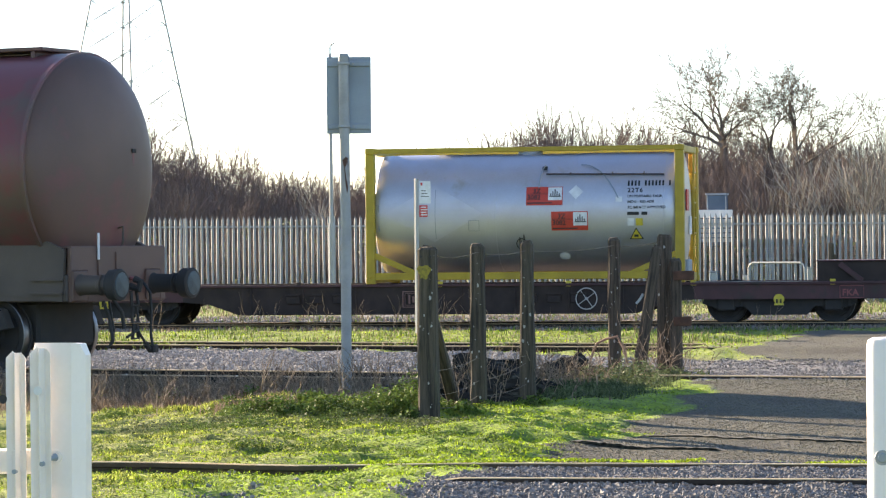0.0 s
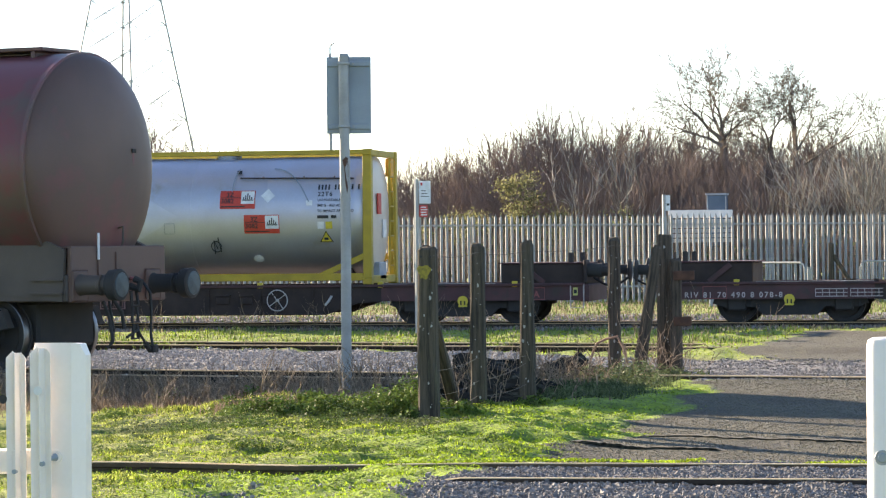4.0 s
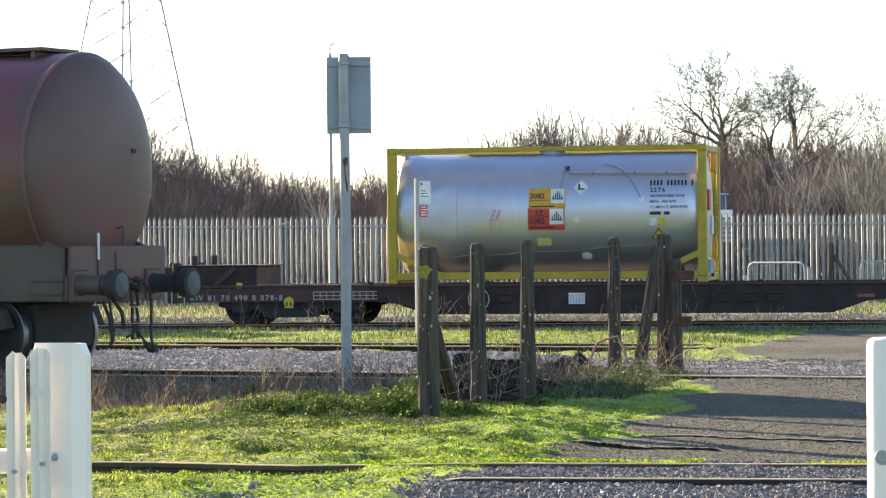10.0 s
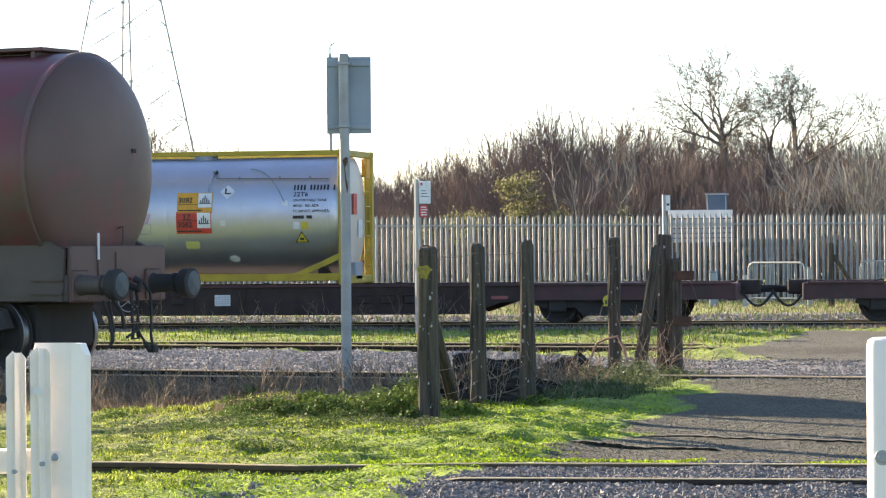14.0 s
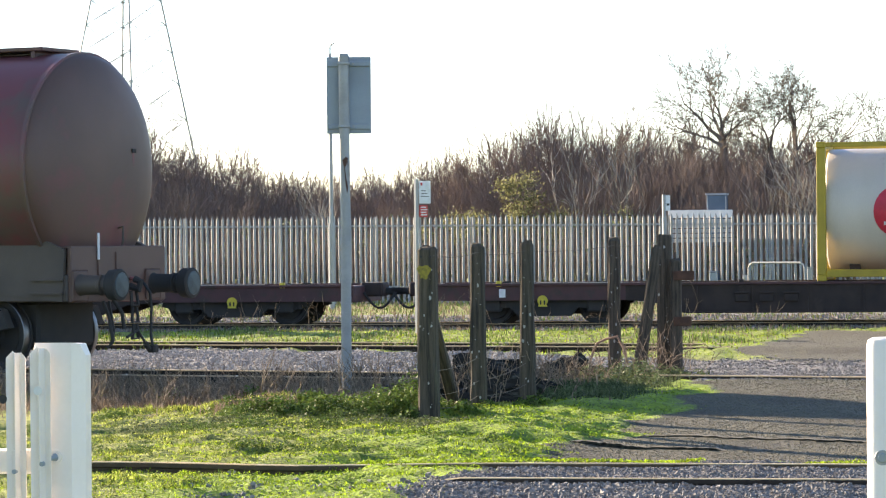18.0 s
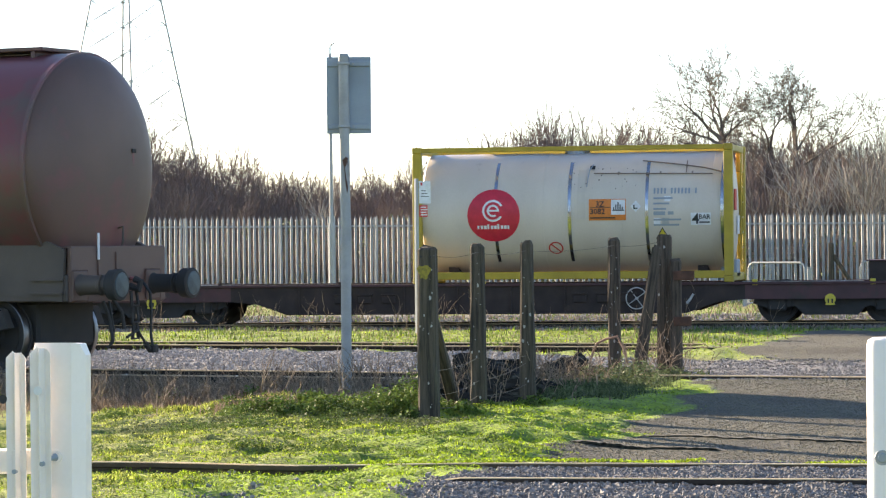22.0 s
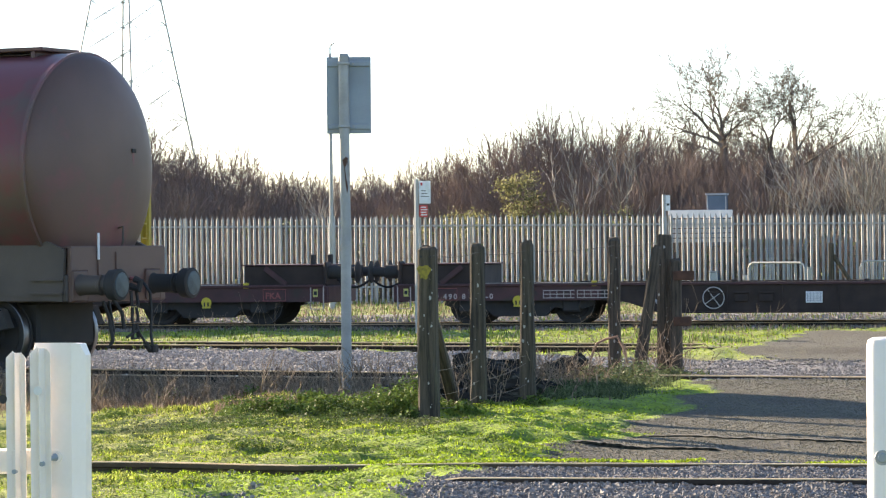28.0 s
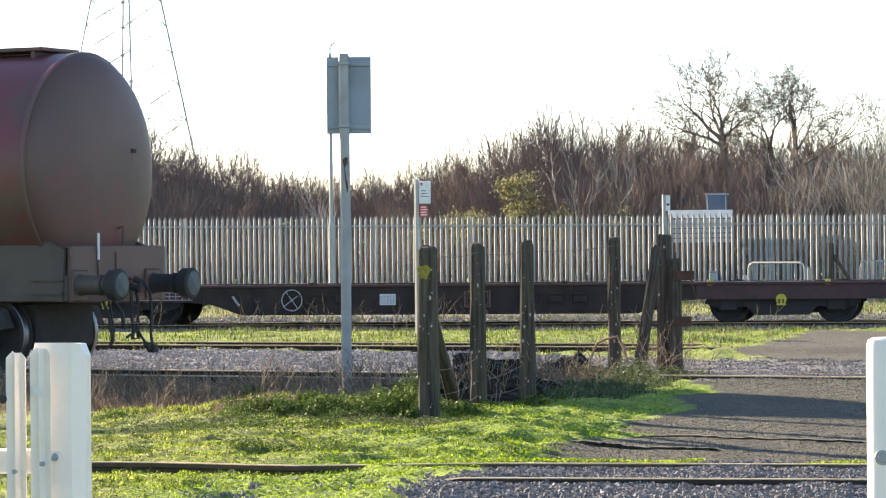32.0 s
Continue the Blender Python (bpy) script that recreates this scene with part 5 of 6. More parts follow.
for x, z, m in ((-3.755, 0.955, INK), (-3.625, 0.985, WHITE_SIGN)):
    part("hole", disc(x, z, 0.016, n=16, grid=1), m, rail_l).location.y = -0.045
rail_r = thing("white_railing", pose(0, 11.0, 0), "white painted steel crossing post with a bolt", "railing", "white crossing railings")
smooth(part("end_post", lathe([(-0.15, 0.066), (1.13, 0.066), (1.152, 0.060), (1.160, 0.045), (1.162, 0.01)], "z", 28), WHITE, rail_r, "round white end post")).matrix_basis = pose(-0.645, 0.06, 0)
part("post_bolt", rod(bmesh.new(), (-0.655, -0.015, 0.755), (-0.655, 0.01, 0.755), 0.014, 0.024, n=12), SIGN_BACK, rail_r, "grey bolt")
part("washer", rod(bmesh.new(), (-0.655, -0.006, 0.755), (-0.655, 0.004, 0.755), 0.026, 0.028, n=16), GALV, rail_r)
for z in (0.73, 0.12):
    part("cross_rail", B(-0.63, 0.9, 0.07, 0.10, z - 0.045, z + 0.045, 0.008), WHITE, rail_r)
for k in range(8):
    near_pale(rail_r, -0.50 + 0.12 * k, -0.43 + 0.12 * k, 1.12)


# ---- palisade fence behind the line ----
def palisade():
    f = thing("palisade_fence", pose(0, 88.0, 0), "galvanised steel palisade fence with pointed pales", "fence", kind="structure")
    me = None
    top = lambda x: 2.39 - 0.0043 * (x + 26)
    x, k = -40.0, 0
    while x < 5.6:
        if me is None:
            bm = bmesh.new()
            prof = [(-0.036, 0.012), (-0.018, -0.014), (0, 0.004), (0.018, -0.014), (0.036, 0.012)]
            tops = [-0.11, -0.055, 0.0, -0.055, -0.11]
            cols = [[bm.verts.new((u, v, z)) for z in (-2.5, t)] for (u, v), t in zip(prof, tops)]
            for A, C in zip(cols, cols[1:]):
                bm.faces.new((A[0], C[0], C[1], A[1]))
            back = [[bm.verts.new((u, v + 0.005, z)) for z in (-2.5, t)] for (u, v), t in zip(prof, tops)]
            for A, C in zip(back, back[1:]):
                bm.faces.new((A[1], C[1], C[0], A[0]))
            ob = part("pale", bm, GALV, f)
            me = ob.data
        else:
            ob = new("pale", me)
            ob.parent = f
        ob.matrix_basis = pose(x, rng.uniform(-0.006, 0.006), top(x) + rng.uniform(-0.012, 0.012), rng.uniform(-0.3, 0.3), rng.uniform(-0.35, 0.35), rng.uniform(-5, 5))
        if k % 18 == 9:
            part("post", B(x + 0.05, x + 0.11, 0.06, 0.12, -0.1, top(x) - 0.06, 0.006), GALV, f)
        x += 0.153
        k += 1
    for z, h in ((-0.20 * 1, 0.05), (-1.9, 0.05)):
        bm = bmesh.new()
        box(bm, -40, 5.7, 0.018, 0.055, -h / 2, h / 2)
        for v in bm.verts:
            v.co.z += top(v.co.x) - 0.10 + z
        part("fence_rail", bm, GALV, f)


palisade()
hut = thing("white_hoarding", pose(0, 89.6, -0.1), "white weathered board standing behind the palisade fence", "board")
part("top_board", B(-11.22, -9.42, 0, 0.06, 2.30, 2.52, 0.01), WHITE, hut)
for k in range(5):
    part("slat", B(-11.2, -9.45, 0.01, 0.05, 1.62 + 0.135 * k, 1.725 + 0.135 * k, 0.006), PALE_GREY, hut)
for x in (-11.0, -9.7):
    part("leg", B(x - 0.05, x + 0.05, 0.06, 0.16, 0, 2.4), WOOD, hut)
cab = thing("equipment_cabinet", pose(-9.95, 90.4, -0.21), "blue-grey steel equipment cabinet on a stand", "cabinet")
part("body", B(-0.28, 0.28, 0, 0.35, 1.6, 3.05, 0.015), CABINET, cab)
part("roof", B(-0.31, 0.31, -0.03, 0.38, 3.05, 3.10, 0.01), SIGN_BACK, cab)
for x in (-0.27, 0.25):
    part("door_edge", B(x, x + 0.03, -0.012, 0.0, 1.62, 3.03), SIGN_BACK, cab)
part("stand", B(-0.2, 0.2, 0.05, 0.3, 0, 1.6), CABINET, cab)
mark = thing("fence_notice", pose(-10.98, 86.8, -0.1, 0, 0, 30), "narrow white notice on a tall grey post", "sign")
part("post", B(-0.04, 0.04, -0.04, 0.04, 0, 2.92, 0.006), POLE_GREY, mark)
part("panel", B(0.045, 0.18, -0.02, 0.0, 2.48, 2.90, 0.004), WHITE_SIGN, mark)
part("panel_print", B(0.07, 0.15, -0.024, -0.021, 2.62, 2.68), INK, mark)


def barrier(x, y, turn, label):
    b = thing("crowd_barrier", pose(x, y, -0.1, 0, 0, turn), label, "barrier", "tubular barriers")
    w, h = 1.95, 1.1
    loop = [(0, 0, 0.08), (0, 0, h - 0.14), (0.05, 0, h - 0.05), (0.14, 0, h), (w - 0.14, 0, h), (w - 0.05, 0, h - 0.05), (w, 0, h - 0.14), (w, 0, 0.08)]
    part("frame", rods(loop, 0.024, 8), GALV, b)
    part("bottom_bar", rods([(0, 0, 0.22), (w, 0, 0.22)], 0.018, 6), GALV, b)
    for k in range(1, 13):
        part("upright", rods([(w * k / 13, 0, 0.22), (w * k / 13, 0, h)], 0.013, 5), GALV, b)
    for q in (0.12, w - 0.12):
        part("foot", rods([(q, -0.3, 0.012), (q, -0.05, 0.1), (q, 0.05, 0.1), (q, 0.3, 0.012)], 0.018, 6), GALV, b)
    return b


barrier(-8.05, 80.3, -40, "white tubular barrier standing before the palisade fence")
barrier(-5.42, 82.3, 28, "white tubular barrier standing at an angle by a timber post")
cone = thing("marker_block", pose(-8.12, 80.1, -0.1), "small red and white marker block", "marker")
part("body", B(-0.06, 0.06, -0.06, 0.06, 0, 0.55, 0.02), PALE_GREY, cone)
part("red_band", B(-0.064, 0.064, -0.064, 0.064, 0.55, 0.66, 0.015), RED_FADED, cone)
part("top_block", B(-0.06, 0.06, -0.06, 0.06, 0.66, 0.80, 0.02), PALE_GREY, cone)
for x, y, h, w, mt, lb in ((-8.95, 80.5, 0.87, 0.20, SIGN_BACK, "short grey marker post"), (-6.52, 80.2, 0.95, 0.14, GALV, "short pale marker post")):
    m = thing("marker_post", pose(x, y, -0.1), lb, "post")
    part("shaft", B(-w / 2, w / 2, -w / 2, w / 2, 0, h, 0.02), mt, m)
    part("cap", B(-w / 2 - 0.01, w / 2 + 0.01, -w / 2 - 0.01, w / 2 + 0.01, h, h + 0.03, 0.01), mt, m)
tp = timber_post("strainer_post", -5.98, 80.0, -0.08, 0.15, 0.15, 1.55, (0, 0), "timber strainer post with a diagonal strut", "strainer posts")
part("strut", rods([(0.05, 0, 1.25), (0.78, 0, 0.1)], 0.055, 8), WOOD, tp)


# ---- pylon ----
def pylon():
    p = thing("electricity_pylon", pose(-90.0, 300.0, -0.1, 0, 0, 66.5), "grey steel lattice electricity pylon on the horizon", "pylon")
    half = lambda z: max(0.8, 6.15 - 0.147 * z)
    corner = lambda k, z: Vector((half(z) * (1 if k in (0, 3) else -1), half(z) * (1 if k in (0, 1) else -1), z))
    levels = [0, 5.5, 10, 14, 17.5, 20.5, 23.2, 25.6, 27.8, 29.8, 31.6, 33.2]
    for k in range(4):
        part("leg", rods([corner(k, z) for z in levels] + [corner(k, 44)], 0.10, 5), PYLON, p)
    for a, b in zip(levels, levels[1:]):
        for k in range(4):
            j = (k + 1) % 4
            part("brace", rods([corner(k, a), corner(j, b)], 0.036, 4), PYLON, p)
            part("brace", rods([corner(j, a), corner(k, b)], 0.036, 4), PYLON, p)
        for k in range(4):
            part("strut", rods([corner(k, b), corner((k + 1) % 4, b)], 0.035, 4), PYLON, p)
    for z, r in ((30, 8.0), (36, 6.5), (42, 5.0)):
        for s in (-1, 1):
            part("cross_arm", rods([(0.7 * s, 0.6, z), (r * s, 0, z + 0.2), (0.7 * s, -0.6, z), (r * s, 0, z + 0.2), (0.7 * s, 0, z + 1.4)], 0.07, 4), PYLON, p)


pylon()


# ---- plants ----
def sprig(vs, fs, a, b, r0, r1):
    """One three-sided twig, added to plain lists."""
    d = (b - a)
    if d.length < 1e-5:
        return
    d.normalize()
    u = d.orthogonal().normalized()
    v = d.cross(u)
    n = len(vs)
    for p, r in ((a, r0), (b, r1)):
        for k in range(3):
            vs.append(p + r * (math.cos(k * 2.0944) * u + math.sin(k * 2.0944) * v))
    for k in range(3):
        fs.append((n + k, n + (k + 1) % 3, n + 3 + (k + 1) % 3, n + 3 + k))


def grow(r, big, small, p, d, length, radius, depth, spread, up, wig=0.16, limit=2, thin=0.0035):
    """A wandering branch that forks; stout pieces go to big, fine ones to small."""
    steps = 4
    for k in range(steps):
        d2 = (d + Vector((r.gauss(0, wig), r.gauss(0, wig), r.gauss(0, wig) + up * 0.12))).normalized()
        q = p + d2 * (length / steps)
        r1 = radius * 0.86
        sprig(*(big if depth >= limit else small), p, q, radius, r1)
        p, d, radius = q, d2, r1
        if depth > 0 and k >= 1:
            side = Vector((r.gauss(0, 1), r.gauss(0, 1), r.gauss(0, 0.5) + up * 0.5)).normalized()
            grow(r, big, small, p, (d + side * spread).normalized(), length * r.uniform(0.50, 0.78), max(thin, radius * 0.62), depth - 1, spread, up, wig, limit, thin)


def plant(name, label, category, group, seed, stems, reach, depth, spread, up, radius, base, bark, twig, wig=0.16, limit=2, lean=0.45, thin=0.009):
    r = random.Random(seed)
    big, small = ([], []), ([], [])
    for k in range(stems):
        a = r.uniform(0, math.tau)
        p = Vector((math.cos(a), math.sin(a), 0)) * r.uniform(0, base)
        d = Vector((math.cos(a) * r.uniform(0, lean), math.sin(a) * r.uniform(0, lean), 1)).normalized()
        grow(r, big, small, p, d, reach * r.uniform(0.75, 1.15), radius * r.uniform(0.7, 1.2), depth, spread, up, wig, limit, thin)
    t = thing(name, pose(0, 0, 0), label, category, group)
    if big[0]:
        tagged(mesh_from("trunk" if stems == 1 else "stem_tangle", [tuple(v) for v in big[0]], big[1], bark, t), kind="stuff" if stems > 1 else "")
    tagged(mesh_from("crown", [tuple(v) for v in small[0]], small[1], twig, t), kind="stuff")
    return t


SKYLINE = ((-38, 5.5), (-30, 5.4), (-28.9, 5.3), (-27.8, 4.3), (-27.0, 4.4), (-26.2, 4.0), (-25.4, 3.9), (-23.5, 3.85), (-21.7, 4.0), (-20.3, 3.95), (-19.5, 4.3), (-18.5, 4.95), (-17.4, 5.25), (-16.7, 4.95), (-16.1, 5.45), (-14.5, 5.5), (-13.3, 5.05), (-12.1, 4.8), (-10.5, 4.5), (-9.3, 4.25), (-7.8, 4.3), (-7.2, 4.6), (-6.4, 4.4), (-5.6, 3.8), (6, 3.8))


def skyline(x):
    for (a, ha), (b, hb) in zip(SKYLINE, SKYLINE[1:]):
        if a <= x <= b:
            return ha + (hb - ha) * (x - a) / (b - a)
    return 4.2


def bough(r, big, small, p, d, length, radius, level, spread, up, wig, fine, share, more=0.7):
    """A limb that bends a little at every step and bears finer ones; the last are pointed twigs."""
    steps = (2, 3, 4, 5, 6)[level]
    wig = wig if level else wig * 0.4
    out = big if level >= 3 else small
    for k in range(steps):
        d = (d + Vector((r.gauss(0, wig), r.gauss(0, wig), r.gauss(0, wig) + up * 0.10))).normalized()
        q = p + d * (length / steps)
        r1 = max(fine * 0.75, radius * 0.84)
        sprig(*out, p, q, radius, r1)
        p, radius = q, r1
        if level > 0 and (k >= 1 or level == 1):
            for _ in range(2 if level < 4 and r.random() < more else 1):
                side = Vector((r.gauss(0, 1), r.gauss(0, 1), r.gauss(0, 0.7) + up * 0.6))
                side = (side - d * side.dot(d)).normalized()
                bough(r, big, small, p, (d + side * spread * r.uniform(0.6, 1.3)).normalized(), length * r.uniform(*share), max(fine, radius * 0.66), level - 1, spread, up, wig, fine, share, more)


def bare_tree(label, seed, stems, limbs):
    """stems: lists of (x, z, radius) up the bole; limbs: (x, z of the foot, reach in x, y and z, radius)."""
    r = random.Random(seed)
    big, small = ([], []), ([], [])
    for st in stems:
        y = 0.0
        for (x0, z0, a), (x1, z1, b) in zip(st, st[1:]):
            y1 = y + r.gauss(0, 0.08)
            sprig(*big, Vector((x0, y, z0)), Vector((x1, y1, z1)), a, b)
            y = y1
    for x, z, dx, dy, dz, rad in limbs:
        d = Vector((dx, dy, dz))
        bough(r, big, small, Vector((x, 0, z)), d.normalized(), d.length * 0.62, rad * 1.1, 4, 0.85, 0.20, 0.15, 0.0070, (0.52, 0.72), 0.16)
    t = thing("bare_tree", pose(0, 0, 0), label, "tree", "bare trees behind the fence")
    mesh_from("trunk", [tuple(v) for v in big[0]], big[1], BARK_DARK, t)
    tagged(mesh_from("crown", [tuple(v) for v in small[0]], small[1], BARK_DARK, t), kind="stuff")
    return t


def bare_shrub(seed):
    """Many arching stems from one foot, with a dense fine skin of upright twigs."""
    r = random.Random(seed)
    big, small = ([], []), ([], [])
    for k in range(15):
        a = r.uniform(0, math.tau)
        lean = 0.62 * math.sqrt(r.random())
        d = Vector((math.cos(a) * lean, math.sin(a) * lean, 1)).normalized()
        p = Vector((math.cos(a), math.sin(a), 0)) * r.uniform(0, 0.75)
        bough(r, big, small, p, d, 3.1 * r.uniform(0.7, 1.0) * (1 - 0.25 * lean), 0.026, 3, 0.55, 0.60, 0.13, 0.0064, (0.38, 0.56), 0.75)
    t = thing("bare_shrub", pose(0, 0, 0), "leafless brown shrub of dense fine twigs", "shrub", "bare shrubs behind the fence")
    tagged(mesh_from("stem_tangle", [tuple(v) for v in big[0]], big[1], BARK_DARK, t), kind="stuff")
    tagged(mesh_from("crown", [tuple(v) for v in small[0]], small[1], BARK, t), kind="stuff")
    return t


def build_scrub():
    kinds = [bare_shrub(40 + k) for k in range(5)]

    def tall(t, share=0.975):
        zs = sorted(v.co.z for o in t.children for v in o.data.vertices)
        return zs[int(share * (len(zs) - 1))]

    heights = [tall(t) for t in kinds]
    first = [True] * 5
    for row, y in enumerate((95.5, 98.5, 101.5, 104.5, 107.5)):
        x = -36.0 + 0.4 * row
        while x < 3.5:
            k = rng.randrange(5)
            xx, yy = x + rng.uniform(-0.5, 0.5), y + rng.uniform(-1, 1)
            h = skyline(xx * 102 / yy) * (yy / 102) * (0.66, 0.80, 0.90, 0.96, 0.95)[row] * rng.uniform(0.93, 1.04) * (0.985 + 0.10 * ease(-14, -12, xx))
            m = pose(xx, yy, -0.1, 0, 0, rng.uniform(0, 360))
            s = kinds[k] if first[k] else copy_thing(kinds[k], m)
            first[k] = False
            s.matrix_basis = m
            f = h / heights[k]
            s.scale = (0.35 + 0.65 * f, 0.35 + 0.65 * f, f)
            x += 1.5
    round_tree = bare_tree("leafless tree with a round crown of crooked twigs", 71, [[(0.1, 0, 0.19), (0.05, 1.6, 0.17), (0.12, 3.2, 0.16), (0.05, 4.4, 0.15), (0.0, 5.1, 0.13)]], [(0.0, 4.7, -2.3, 0.3, 0.9, 0.070), (0.0, 4.9, -1.8, -0.6, 1.9, 0.072), (0.02, 5.0, -0.9, 0.5, 2.2, 0.066), (0.0, 5.1, -0.2, -0.3, 2.3, 0.068), (0.03, 5.1, 0.5, 0.4, 1.9, 0.062), (0.05, 4.9, 1.0, -0.3, 1.4, 0.058), (0.05, 4.6, 0.9, 0.2, 0.6, 0.045), (-0.05, 4.4, -1.5, 0.2, 0.3, 0.045)])
    round_tree.matrix_basis = pose(-11.15, 103.0, -0.1)
    wide_tree = bare_tree("leafless tree with two stems and a long crooked limb", 78, [[(0.0, 0, 0.13), (0.04, 1.8, 0.12), (-0.03, 3.2, 0.11), (0.02, 4.5, 0.095), (-0.05, 5.4, 0.07), (-0.18, 6.1, 0.045)], [(-0.5, 0, 0.11), (-0.45, 1.7, 0.10), (-0.62, 3.2, 0.09), (-0.78, 4.6, 0.08)]], [(-0.78, 4.5, -0.4, 0.3, 2.0, 0.055), (-0.78, 4.6, 0.3, -0.4, 2.1, 0.052), (-0.75, 4.4, -1.1, 0.2, 1.2, 0.05), (-0.7, 4.0, -1.0, -0.4, 0.5, 0.045), (-0.05, 5.3, -0.5, 0.4, 1.6, 0.045), (-0.15, 5.9, 0.1, 0.0, 1.3, 0.04), (0.0, 4.9, 0.7, -0.3, 1.8, 0.05), (0.0, 4.4, 1.3, 0.5, 1.7, 0.055), (0.0, 3.9, 2.9, -0.2, 1.7, 0.075), (0.02, 4.3, 0.3, 0.6, 2.2, 0.045), (-0.02, 3.4, 1.2, 0.4, 0.7, 0.05)])
    wide_tree.matrix_basis = pose(-8.85, 103.5, -0.1)
    birch = plant("birch_sapling", "pale-stemmed bare sapling beside the fence", "sapling", "pale saplings", 91, 3, 2.0, 3, 0.45, 0.5, 0.022, 0.25, BARK_PALE, BARK_PALE, 0.16, 2)
    hb = tall(birch)
    spots = [(-14.2, 94.0, 4.4), (-13.2, 94.2, 4.7), (-8.2, 93.2, 3.9), (-7.3, 93.0, 4.0), (-6.6, 93.4, 4.1), (-5.9, 93.2, 3.8), (-5.3, 93.5, 3.9), (-7.0, 93.8, 4.5), (-6.2, 94.0, 4.3), (-5.6, 93.0, 4.7), (-5.0, 93.3, 4.6), (-4.5, 93.1, 4.2), (-6.0, 92.8, 4.0), (-9.0, 93.5, 3.6), (-21.8, 94, 3.2), (-22.6, 94, 3.1)]
    for i, (x, y, h) in enumerate(spots):
        m = pose(x, y, -0.1, 0, 0, rng.uniform(0, 360))
        s = birch if i == 0 else copy_thing(birch, m)
        s.matrix_basis = m
        s.scale = (h / hb,) * 3


build_scrub()


def leafy(name, label, x, y, h, w, n, seed):
    r = random.Random(seed)
    t = plant(name, label, "shrub", "olive leafy shrubs", seed, 7, h * 0.42, 2, 0.6, 0.5, 0.02, 0.3, BARK_DARK, BARK_DARK)
    t.matrix_basis = pose(x, y, -0.1)
    vs, fs = [], []
    lumps = []
    for k in range(16):
        f = r.uniform(0.15, 0.86)
        a = r.uniform(0, math.tau)
        q = w * r.uniform(0.2, 0.95) * math.sqrt(max(0.05, 1 - f * f * 1.2))
        lumps.append(Vector((q * math.cos(a), q * math.sin(a), h * f)))
    for _ in range(n):
        c = r.choice(lumps)
        p = c + Vector((r.gauss(0, 0.2), r.gauss(0, 0.2), r.gauss(0, 0.17)))
        p.z = max(0.1, p.z)
        u = Vector((r.gauss(0, 1), r.gauss(0, 1), r.gauss(0, 1))).normalized()
        v = u.orthogonal().normalized()
        s = r.uniform(0.03, 0.06)
        k = len(vs)
        vs += [tuple(p - u * s), tuple(p + v * s * 0.45), tuple(p + u * s), tuple(p - v * s * 0.45)]
        fs.append((k, k + 1, k + 2, k + 3))
    mesh_from("foliage", vs, fs, LEAF, t)
    return t


for q in ((-16.0, 93.6, 4.5, 0.95, 4200, 3), (-17.6, 93.4, 2.9, 1.2, 2300, 4), (-14.9, 93.2, 2.9, 0.8, 1100, 5), (-19.1, 93.3, 2.6, 1.0, 1200, 6), (-12.9, 93.2, 2.8, 0.7, 700, 8)):
    leafy("leafy_shrub", "olive-green leafy shrub behind the palisade fence", *q)


# ---- grass, weeds and stones ----
def blades(name, label, category, count, place, height, width, material, seed, flop=0.5):
    """Curved single blades scattered by place(r), which gives x, y and a scale or nothing."""
    r = random.Random(seed)
    vs, fs = [], []
    for _ in range(count):
        got = place(r)
        if not got:
            continue
        x, y, s = got
        z = ground_z(x, y) - 0.01
        a = r.uniform(0, math.tau)
        h = height * s * r.uniform(0.5, 1.3)
        w = width * r.uniform(0.7, 1.3)
        lx, ly = math.cos(a) * flop * h * r.uniform(0.1, 1), math.sin(a) * flop * h * r.uniform(0.1, 1)
        wx, wy = -math.sin(a) * w, math.cos(a) * w
        k = len(vs)
        vs += [(x - wx, y - wy, z), (x + wx, y + wy, z), (x + lx * 0.4 + wx * 0.7, y + ly * 0.4 + wy * 0.7, z + h * 0.6), (x + lx * 0.4 - wx * 0.7, y + ly * 0.4 - wy * 0.7, z + h * 0.6), (x + lx, y + ly, z + h)]
        fs += [(k, k + 1, k + 2, k + 3), (k + 3, k + 2, k + 4)]
    return tagged(mesh_from(name, vs, fs, material), label, category, kind="stuff")


def turf_spot(x0, x1, y0, y1, thick=1.0):
    def place(r):
        x, y = r.uniform(x0, x1), r.uniform(y0, y1)
        t, g, a = ground_kind(x, y)
        if r.random() < max(g, a) * 1.15:
            return None
        n = wob(x, y, 0.8, 11) + 0.6 * wob(x, y, 2.6, 12)
        if r.random() > thick * (0.62 + 0.9 * n):
            return None
        return x, y, 0.75 + 0.8 * max(0, n)
    return place


def translucent(m, share=0.4):
    N, L = m.node_tree.nodes, m.node_tree.links
    b, o = N["Principled BSDF"], N["Material Output"]
    t, x = N.new("ShaderNodeBsdfTranslucent"), N.new("ShaderNodeMixShader")
    src = b.inputs["Base Color"].links[0].from_socket
    L.new(src, t.inputs[0])
    x.inputs[0].default_value = share
    L.new(b.outputs[0], x.inputs[1])
    L.new(t.outputs[0], x.inputs[2])
    L.new(x.outputs[0], o.inputs[0])


